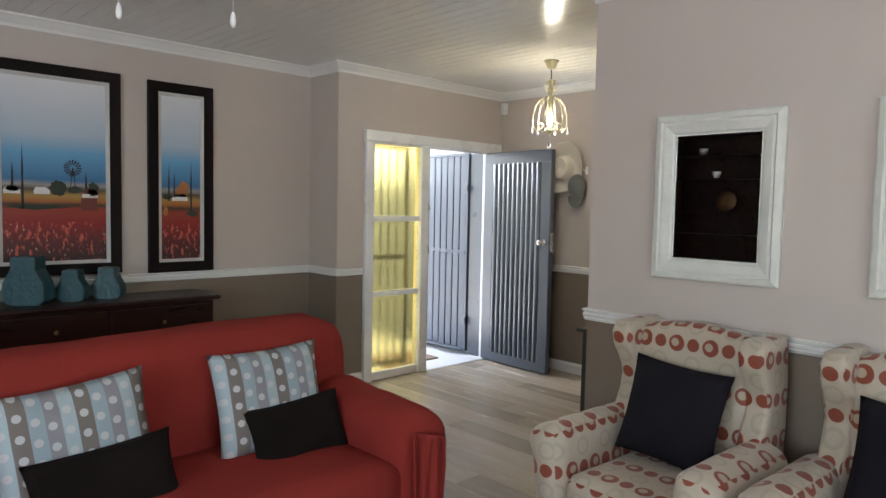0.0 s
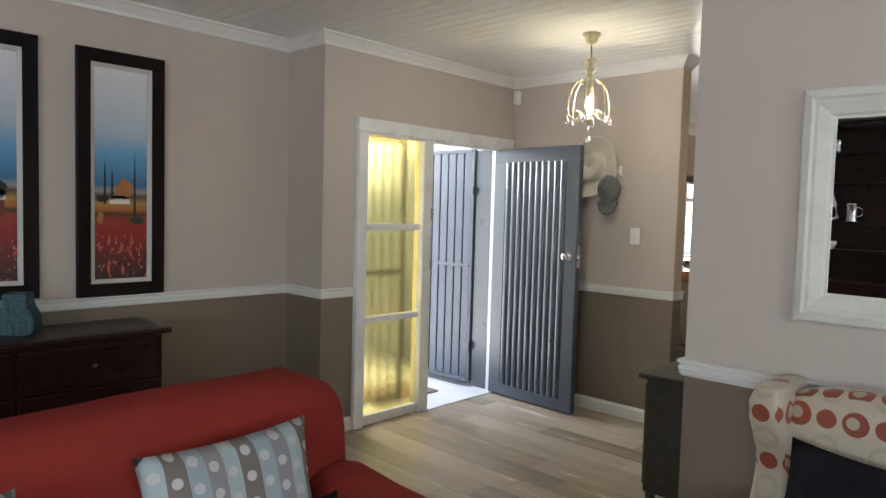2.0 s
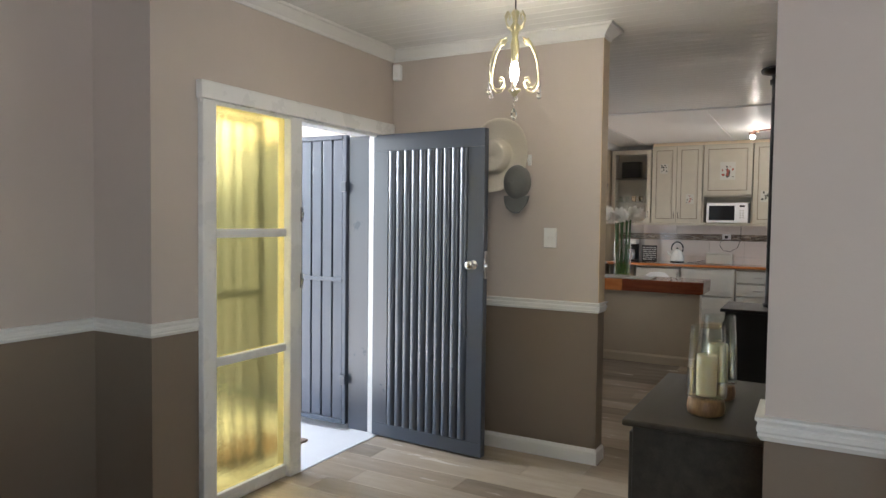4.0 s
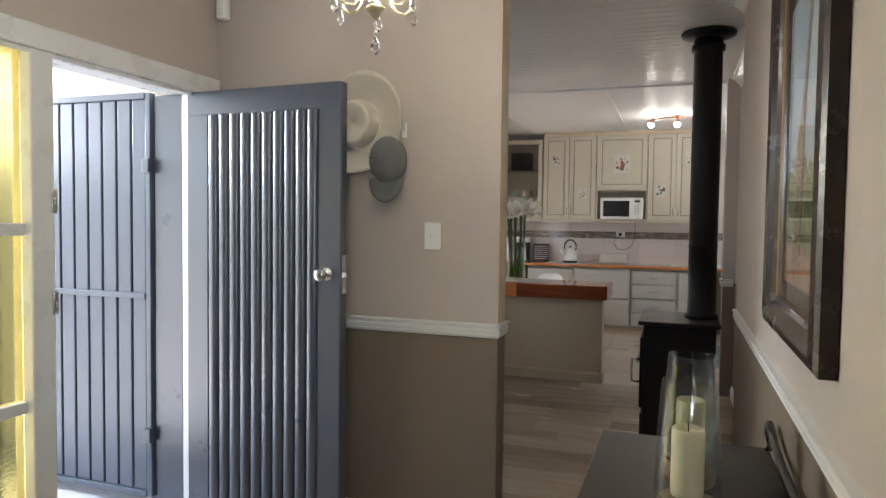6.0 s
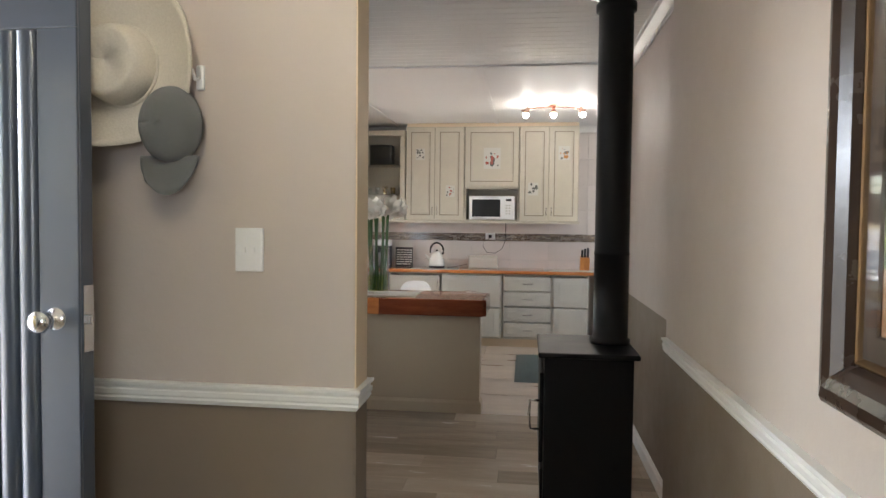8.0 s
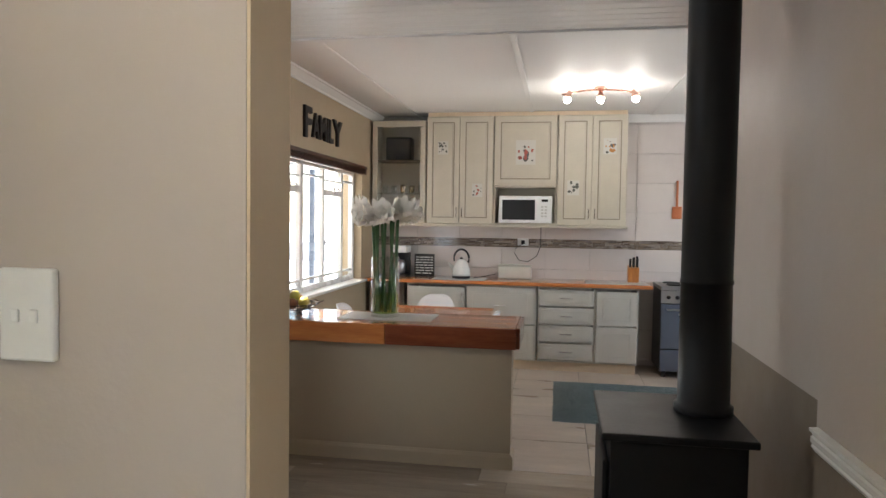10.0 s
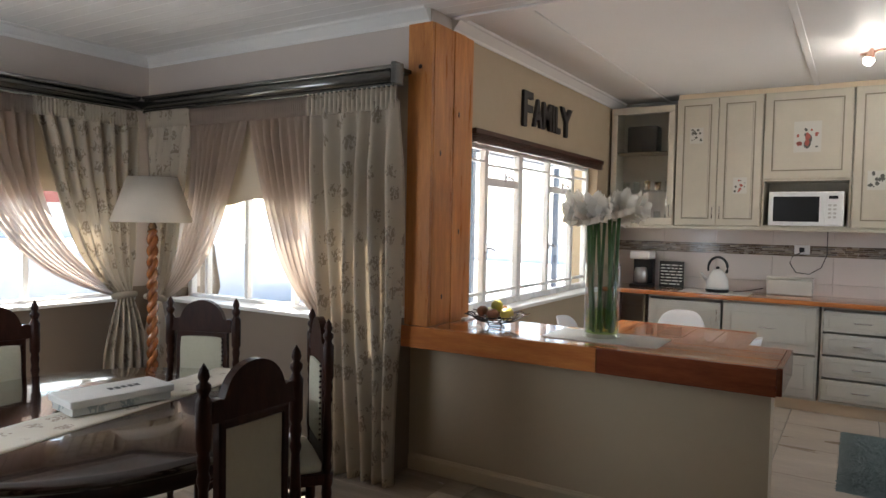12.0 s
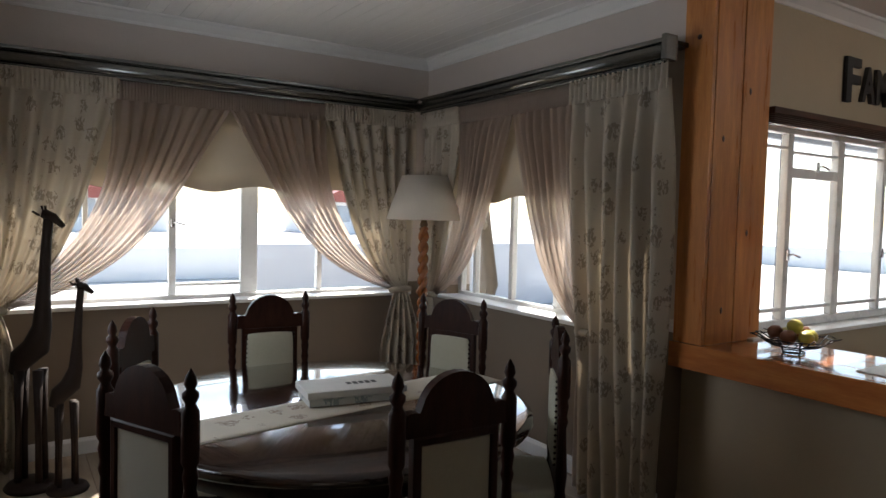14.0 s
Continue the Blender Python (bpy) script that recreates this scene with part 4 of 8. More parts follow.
MOUNT = plain("mount_board_brown", (0.075, 0.050, 0.036), 0.8)
bm = bmesh.new()
frame_ring(bm, 0.099, W - 0.099, 0.099, HH - 0.099, [(0, 0.004), (0, 0.010), (0.042, 0.010), (0.045, 0.006), (0.045, 0.004)])
part("mount", bm, MOUNT, t, "brown mount board")
bm = bmesh.new()
box(bm, 0.10, W - 0.10, -0.0035, 0.0, 0.10, HH - 0.10)
part("painting", bm, SAV, t, "savanna scene with sky, bush and red soil")
for pts in ([(0.268, 0.17), (0.278, 0.17), (0.288, 0.30), (0.296, 0.40), (0.303, 0.30), (0.298, 0.165), (0.308, 0.165), (0.315, 0.30), (0.322, 0.41), (0.352, 0.41), (0.358, 0.29), (0.362, 0.155), (0.374, 0.155), (0.376, 0.30), (0.384, 0.44), (0.392, 0.53), (0.397, 0.60), (0.412, 0.70), (0.432, 0.80), (0.452, 0.87), (0.482, 0.865), (0.488, 0.878), (0.455, 0.905), (0.438, 0.918), (0.424, 0.90), (0.405, 0.82), (0.384, 0.72), (0.362, 0.63), (0.335, 0.585), (0.305, 0.54), (0.288, 0.47), (0.276, 0.38), (0.270, 0.28)],):
    flat_shape(t, "painted_shape", [(0.275 + (u - 0.27) * 1.18, v) for u, v in pts], SPOT, -0.004, "tall patterned shape")
bm = bmesh.new()
box(bm, 0.10, W - 0.10, -0.016, -0.013, 0.10, HH - 0.10)
p = part("glazing", bm, PANE, t, "reflecting picture glass")
p.visible_shadow = False


# ---------------------------------------------------------------- living room
REDC = fabric("red_cotton_throw", (0.31, 0.037, 0.028), 520, 0.12, second=(0.20, 0.023, 0.018))
LEATHER = plain("dark_leather", (0.018, 0.013, 0.011), 0.35, var=0.2, scale=20)
FUR = fabric("black_plush", (0.017, 0.011, 0.009), 300, 0.5, second=(0.004, 0.003, 0.003), bump=0.5)
NAVY = fabric("charcoal_plush", (0.021, 0.018, 0.023), 400, 0.45, bump=0.6)
for _m in (FUR, NAVY, REDC):
    _m.node_tree.nodes["Principled BSDF"].inputs["Sheen Weight"].default_value = 0.0
    _m.node_tree.nodes["Principled BSDF"].inputs["Specular IOR Level"].default_value = 0.12


def stripe_fabric():
    n = Nodes("striped_spotted_cotton")
    s = n.add("ShaderNodeSeparateXYZ")
    n.put(s.inputs[0], n.coords("Object"))
    k = n.math("MULTIPLY", n.math("FRACT", n.math("MULTIPLY", s.outputs[0], 1 / 0.205)), 1.0)
    c = n.mix(n.math("GREATER_THAN", k, 0.27), (0.180, 0.152, 0.131, 1), (0.295, 0.361, 0.385, 1))
    c = n.mix(n.math("GREATER_THAN", k, 0.52), c, (0.262, 0.250, 0.258, 1))
    c = n.mix(n.math("GREATER_THAN", k, 0.77), c, (0.361, 0.435, 0.451, 1))
    mp = n.coords("Object", (1 / 0.0512, 0, 1 / 0.072))
    sx = n.add("ShaderNodeSeparateXYZ")
    n.put(sx.inputs[0], mp)
    fx = n.math("SUBTRACT", n.math("FRACT", n.math("ADD", sx.outputs[0], 0.0)), 0.5)
    odd = n.math("FRACT", n.math("MULTIPLY", n.math("FLOOR", sx.outputs[0]), 0.37))
    fz = n.math("SUBTRACT", n.math("FRACT", n.math("ADD", sx.outputs[2], odd)), 0.5)
    d = n.math("SQRT", n.math("ADD", n.math("POWER", n.math("MULTIPLY", fx, 0.0512), 2.0), n.math("POWER", n.math("MULTIPLY", fz, 0.072), 2.0)))
    c = n.mix(n.math("LESS_THAN", d, 0.0145), c, (0.508, 0.500, 0.484, 1))
    n.bump(n.noise(n.coords("Object"), 150, 2), 0.3, 0.002)
    return n.done(c, 0.85)


def circle_fabric():
    n = Nodes("cream_fabric_rust_circles")
    sp = n.add("ShaderNodeSeparateXYZ")
    n.put(sp.inputs[0], n.coords("Object"))
    tc = n.add("ShaderNodeTexCoord")
    nr = n.add("ShaderNodeSeparateXYZ")
    n.put(nr.inputs[0], tc.outputs["Normal"])
    ax, ay, az = [n.math("ABSOLUTE", nr.outputs[i]) for i in range(3)]
    side = n.math("GREATER_THAN", ay, n.math("MAXIMUM", ax, az))
    top = n.math("GREATER_THAN", az, n.math("MAXIMUM", ax, ay))

    def choose(f, a, b):
        return n.math("ADD", n.math("MULTIPLY", n.math("SUBTRACT", 1.0, f), a), n.math("MULTIPLY", f, b))
    u = choose(side, n.math("ADD", sp.outputs[1], 0.05), n.math("ADD", sp.outputs[0], 0.27))
    v = choose(top, n.math("ADD", sp.outputs[2], -0.165), sp.outputs[0])

    def cell(x, pitch, shift=0.0):
        return n.math("MULTIPLY", n.math("SUBTRACT", n.math("FRACT", n.math("MULTIPLY_ADD", x, 1 / pitch, shift)), 0.5), pitch)

    def span(x, y):
        return n.math("SQRT", n.math("ADD", n.math("MULTIPLY", x, x), n.math("MULTIPLY", y, y)))
    fu, fv = cell(u, 0.078), cell(v, 0.17)
    alt = n.math("MULTIPLY", n.math("FRACT", n.math("MULTIPLY", n.math("FLOOR", n.math("MULTIPLY", u, 1 / 0.078)), 0.5)), 2.0)
    rust_in = n.math("LESS_THAN", span(fu, fv), n.math("MULTIPLY_ADD", alt, 0.008, 0.028))
    core = n.math("MULTIPLY", alt, n.math("LESS_THAN", span(n.math("SUBTRACT", fu, 0.007), n.math("SUBTRACT", fv, 0.003)), 0.018))
    d2 = span(cell(u, 0.156, 0.25), cell(v, 0.17, 0.5))
    pale_in = n.math("LESS_THAN", n.math("ABSOLUTE", n.math("SUBTRACT", d2, 0.033)), 0.007)
    o = n.coords("Object")
    base = n.mix(n.noise(o, 30, 3), (0.42, 0.355, 0.265, 1), (0.51, 0.435, 0.335, 1))
    base = n.mix(n.math("MULTIPLY", pale_in, 0.55), base, (0.36, 0.305, 0.215, 1))
    rust = n.mix(n.noise(o, 60, 3), (0.20, 0.038, 0.016, 1), (0.27, 0.058, 0.025, 1))
    rust = n.mix(core, rust, (0.40, 0.33, 0.24, 1))
    c = n.mix(rust_in, base, rust)
    n.bump(n.noise(o, 200, 2), 0.25, 0.002)
    n.p.inputs["Sheen Weight"].default_value = 0.15
    return n.done(c, 0.55)


STRIPE = stripe_fabric()
DOTS = circle_fabric()


def sofa():
    t = thing("sofa", pose(0, 0, 0), "three-seat sofa covered with a red cotton throw", "sofa")
    x0, x1, y0, y1 = -0.42, 2.06, 2.50, 3.56
    bm = bmesh.new()
    soft(bm, x0 + 0.22, x1 - 0.24, y0 + 0.02, 3.24, 0.12, 0.45, 0.09, 12, 0.012, 4)
    part("seat", bm, REDC, t)
    bm = bmesh.new()
    soft(bm, x0 + 0.06, x1 - 0.04, 3.18, y1, 0.12, 0.925, 0.14, 16, 0.016, 3.2, bulge=0.006)
    for v in bm.verts:
        k = max(0.0, (v.co.z - 0.4) / 0.55)
        v.co.y += 0.06 * k
        v.co.z += 0.012 * k * math.sin((v.co.x - 1.0) * 2.0)
    part("backrest", bm, REDC, t)
    for xa, xb in ((x0, x0 + 0.30), (x1 - 0.31, x1)):
        bm = bmesh.new()
        soft(bm, xa, xb, y0, 3.30, 0.10, 0.625, 0.13, 12, 0.014, 4)
        for v in bm.verts:
            if v.co.z > 0.3:
                v.co.z += 0.05 * max(0, (v.co.y - 2.6))
        part("armrest", bm, REDC, t)
    bm = bmesh.new()
    soft(bm, x1 - 0.20, x1 + 0.022, y0 + 0.03, 3.0, 0.14, 0.57, 0.10, 8, 0.006, 5)
    part("arm_end", bm, LEATHER, t, "dark leather arm end under the throw")
    bm = bmesh.new()
    rnd = random.Random(3)
    for k in range(92):
        y = 2.64 + k * 0.0072
        x = x1 + 0.004
        l = 0.05 + 0.03 * rnd.random()
        z = 0.50 + 0.03 * math.sin(y * 13) + 0.05 * (y - 2.6)
        tube(bm, [(x - 0.006, y, z + 0.02), (x + 0.010, y + 0.004 * rnd.random(), z), (x + 0.014 + 0.006 * rnd.random(), y + 0.01 * (rnd.random() - 0.5), z - l)], 0.0028, 5)
    part("fringe", bm, REDC, t, "knotted red fringe of the throw")
    bm = bmesh.new()

    def drape(a, c):
        y = 2.505 + 0.02 * math.sin(a * 9)
        x = x1 - 0.27 + 0.19 * a
        return (x, y - 0.020 - 0.018 * math.sin(a * 21 + c * 2) * (0.3 + c), 0.560 - 0.05 * a ** 3 - 0.34 * c + 0.012 * math.sin(a * 14) * c)
    sheet(bm, drape, 30, 10)
    ob = part("throw_fall", bm, REDC, t, "red throw hanging over the arm front")
    ob.modifiers.new("thick", "SOLIDIFY").thickness = 0.008
    for x in (x0 + 0.12, x1 - 0.14):
        for y in (2.62, 3.45):
            bm = bmesh.new()
            lathe(bm, [(0.022, 0.0), (0.03, 0.10), (0.032, 0.118)], x, y, 12)
            part("foot", bm, DARKWOOD, t)


sofa()


def cushion(label, mat_, w, h, d, m, group):
    bm = bmesh.new()
    pillow(bm, w, h, d, seed=m.translation.x * 3)
    return single("cushion", bm, mat_, label, "cushion", group, m=m)


cushion("striped blue and grey cushion with white spots on the sofa", STRIPE, 0.53, 0.46, 0.14, pose(1.475, 3.08, 0.645, -16, -1, 0), "sofa cushions")
cushion("black plush cushion leaning on the sofa", FUR, 0.47, 0.29, 0.13, pose(1.545, 2.955, 0.515, -24, -3, 0), "sofa cushions")
cushion("striped blue and grey cushion with white spots on the sofa", STRIPE, 0.54, 0.46, 0.14, pose(0.69, 3.07, 0.62, -16, -5, 0), "sofa cushions")
cushion("black plush cushion leaning on the sofa", FUR, 0.50, 0.29, 0.13, pose(0.745, 2.92, 0.50, -24, -4, 0), "sofa cushions")


def armchair(m):
    t = thing("wingback_armchair", m, "cream wingback armchair with rust circles and a dark cushion", "armchair", "armchairs along the wall")
    # local: faces -x, back at x = 0, width along y
    bm = bmesh.new()
    soft(bm, -0.70, -0.10, -0.24, 0.24, 0.16, 0.43, 0.07, 9, 0.006, 5, bulge=0.004)
    part("seat", bm, DOTS, t, uv=lambda c: (c.y + 0.04, c.x + c.z))
    bm = bmesh.new()
    soft(bm, -0.16, 0.0, -0.285, 0.285, 0.16, 0.985, 0.065, 12, 0.005, 5)
    for v in bm.verts:
        if v.co.z > 0.5:
            v.co.z += 0.035 * math.cos(v.co.y / 0.285 * math.pi / 2) * (v.co.z - 0.5) / 0.5
            v.co.x += 0.06 * (v.co.z - 0.5)
    part("backrest", bm, DOTS, t, uv=lambda c: (c.y + 0.05, c.z - 0.10))
    for s in (-1, 1):
        bm = bmesh.new()
        outline = [(0.04, 0.45), (-0.22, 0.50), (-0.26, 0.60), (-0.22, 0.72), (-0.205, 0.84), (-0.215, 0.94), (-0.18, 1.0), (-0.10, 1.015), (0.02, 1.0)]
        soft(bm, -0.5, 0.5, -0.052, 0.052, -0.5, 0.5, 0.045, 9, 0.003, 5)
        for v in bm.verts:
            z = 0.46 + (v.co.z + 0.5) * 0.55
            k = (v.co.z + 0.5)
            front = -0.205 - 0.065 * math.cos(k * 2 * math.pi) + (0.06 * max(0, k - 0.85) / 0.15)
            back = 0.045
            v.co.x = front + (v.co.x + 0.5) * (back - front)
            v.co.y = s * 0.295 + v.co.y
            v.co.z = z
        part("wing", bm, DOTS, t, uv=lambda c, s=s: (0.15 + (c.y - s * 0.295) + (c.x + 0.22) * 0.9, c.z - 0.13))
        bm = bmesh.new()
        soft(bm, -0.72, -0.08, s * 0.325 - 0.085, s * 0.325 + 0.085, 0.16, 0.605, 0.08, 10, 0.004, 5)
        for v in bm.verts:
            if v.co.z < 0.45:
                v.co.y -= s * 0.035 * (0.45 - v.co.z) / 0.3
            else:
                v.co.y += s * 0.025 * math.sin((v.co.z - 0.45) / 0.155 * math.pi) * (1 if s * (v.co.y - s * 0.325) > 0 else 0.3)
        part("armrest", bm, DOTS, t, uv=lambda c, s=s: (c.x, 0.13 * math.atan2(c.z - 0.42, s * (c.y - s * 0.325)) if c.z > 0.42 else (c.z - 0.42) * (1 if s * (c.y - s * 0.325) > 0 else -1) + (0.41 if s * (c.y - s * 0.325) < 0 else 0)))
    for x in (-0.64, -0.06):
        for y in (-0.30, 0.30):
            bm = bmesh.new()
            lathe(bm, [(0.016, 0.0), (0.022, 0.02), (0.026, 0.13), (0.03, 0.16)], x, y, 10)
            part("leg", bm, DARKWOOD, t)
    return t


AC = armchair(pose(2.90, 1.775, 0, 0, 0, -3))
copy_thing(AC, pose(2.90, 0.90, 0, 0, 0, -2))
cushion("charcoal plush square cushion on the armchair", NAVY, 0.45, 0.43, 0.14, pose(2.635, 1.79, 0.655, -17, 3, -93), "armchair cushions")
cushion("charcoal plush square cushion on the armchair", NAVY, 0.45, 0.43, 0.14, pose(2.635, 0.90, 0.655, -17, 2, -92), "armchair cushions")

# sideboard
t = thing("sideboard", pose(0, 0, 0), "long dark mahogany sideboard with moulded top", "sideboard")
bm = bmesh.new()
box(bm, 0.10, 2.13, 4.93, 5.375, 0.826, 0.857, 0.012, seg=3)
part("top", bm, DARKWOOD, t)
bm = bmesh.new()
box(bm, 0.14, 2.09, 4.975, 5.37, 0.14, 0.825, 0.005)
part("carcass", bm, DARKWOOD, t)
for xa, xb in ((0.17, 0.77), (0.80, 1.38), (1.41, 2.065)):
    bm = bmesh.new()
    box(bm, xa, xb, 4.958, 4.974, 0.60, 0.80, 0.005)
    d = part("drawer", bm, DARKWOOD, t)
    bm = bmesh.new()
    ball(bm, ((xa + xb) / 2, 4.945, 0.70), 0.014)
    part("knob", bm, GOLD, d, "brass knob")
    bm = bmesh.new()
    box(bm, xa, xb, 4.958, 4.974, 0.17, 0.58, 0.005)
    box(bm, xa + 0.07, xb - 0.07, 4.948, 4.959, 0.24, 0.51, 0.01)
    d = part("door", bm, DARKWOOD, t)
for x in (0.19, 2.04):
    for y in (5.015, 5.33):
        bm = bmesh.new()
        lathe(bm, [(0.02, 0.0), (0.028, 0.02), (0.02, 0.06), (0.034, 0.12), (0.036, 0.139)], x, y, 12)
        part("leg", bm, DARKWOOD, t)

TEAL = Nodes("teal_crackle_glaze")
_v = TEAL.coords("Object")
TEAL.bump(TEAL.noise(_v, 26, 5), 0.6, 0.01)
TEAL = TEAL.done(TEAL.mix(TEAL.noise(_v, 14, 5), (0.008, 0.042, 0.052, 1), (0.020, 0.095, 0.110, 1)), 0.32)


def vase(x, y, h, w, label):
    """A flat-sided bottle: gourd outline with a stepped neck."""
    bm = bmesh.new()
    o = [(0.36, 0), (0.5, 0.10), (0.52, 0.30), (0.50, 0.45), (0.36, 0.66), (0.27, 0.74), (0.30, 0.80), (0.31, 0.97), (0.29, 1.0)]
    out = [(a * w, c * h) for a, c in o] + [(-a * w, c * h) for a, c in o[::-1]]
    t = bmesh.new()
    prism(t, out, w * 0.62)
    for v in t.verts:
        v.co.y -= w * 0.31
    bmesh.ops.bevel(t, geom=list(t.edges), offset=0.006, segments=2, affect="EDGES")
    return single("vase", t, TEAL, label, "vase", "vases on the sideboard", m=pose(x, y, 0.857, 0, 0, -38))


vase(0.993, 5.16, 0.295, 0.235, "large teal glazed ceramic vase on the sideboard")
vase(1.245, 5.175, 0.20, 0.165, "small teal glazed ceramic vase on the sideboard")
vase(1.465, 5.185, 0.205, 0.175, "small teal glazed ceramic vase on the sideboard")


# landscape paintings
def landscape():
    n = Nodes("painted_landscape")
    s = n.add("ShaderNodeSeparateXYZ")
    n.put(s.inputs[0], n.coords("Object"))
    nz = n.math("SUBTRACT", n.noise(n.coords("Object", (1, 1, 3)), 7, 5), 0.5)
    z = n.math("ADD", s.outputs[2], n.math("MULTIPLY", nz, 0.02))
    c = n.ramp(z, [(0.0, (0.039, 0.016, 0.014)), (0.10, (0.101, 0.017, 0.016)), (0.22, (0.265, 0.016, 0.014)), (0.29, (0.312, 0.039, 0.016)), (0.315, (0.047, 0.035, 0.016)), (0.335, (0.390, 0.125, 0.023)), (0.365, (0.390, 0.234, 0.055)), (0.40, (0.078, 0.058, 0.031)), (0.425, (0.312, 0.281, 0.257)), (0.45, (0.039, 0.164, 0.328)), (0.60, (0.13, 0.36, 0.58)), (0.70, (0.43, 0.52, 0.60)), (0.98, (0.68, 0.68, 0.70))])
    dab = n.math("GREATER_THAN", n.noise(n.coords("Object", (1.0, 1, 0.45)), 48, 3), 0.60)
    low = n.math("LESS_THAN", s.outputs[2], 0.22)
    c = n.mix(n.math("MULTIPLY", dab, low), c, (0.55, 0.10, 0.06, 1))
    fleck = n.math("GREATER_THAN", n.noise(n.coords("Object", (1.0, 1, 0.5)), 95, 2), 0.68)
    c = n.mix(n.math("MULTIPLY", fleck, low), c, (0.62, 0.42, 0.30, 1))
    n.bump(n.noise(n.coords("Object"), 60, 3), 0.3, 0.002)
    return n.done(c, 0.45)


LAND = landscape()
ESP = plain("picture_frame_dark_wood", (0.010, 0.006, 0.005), 0.5, var=0.2, scale=12)
ESP.node_tree.nodes["Principled BSDF"].inputs["Specular IOR Level"].default_value = 0.12
LINER = plain("frame_liner_silver_white", (0.55, 0.53, 0.50), 0.45)
PWHITE = plain("painted_white", (0.75, 0.73, 0.70), 0.5)
PDARK = plain("painted_dark_green", (0.035, 0.045, 0.028), 0.6, var=0.4, scale=40)
PBLACK = plain("painted_black", (0.015, 0.014, 0.014), 0.5)
PRED = plain("painted_roof_red", (0.16, 0.03, 0.02), 0.5)
PORANGE = plain("painted_orange_brown", (0.42, 0.16, 0.05), 0.6, var=0.3, scale=30)


def blob(cx, cz, rx, rz, k, seed):
    r = random.Random(seed)
    return [(cx + rx * math.cos(2 * math.pi * i / k) * (0.65 + 0.5 * r.random()), cz + rz * math.sin(2 * math.pi * i / k) * (0.8 + 0.35 * r.random())) for i in range(k)]


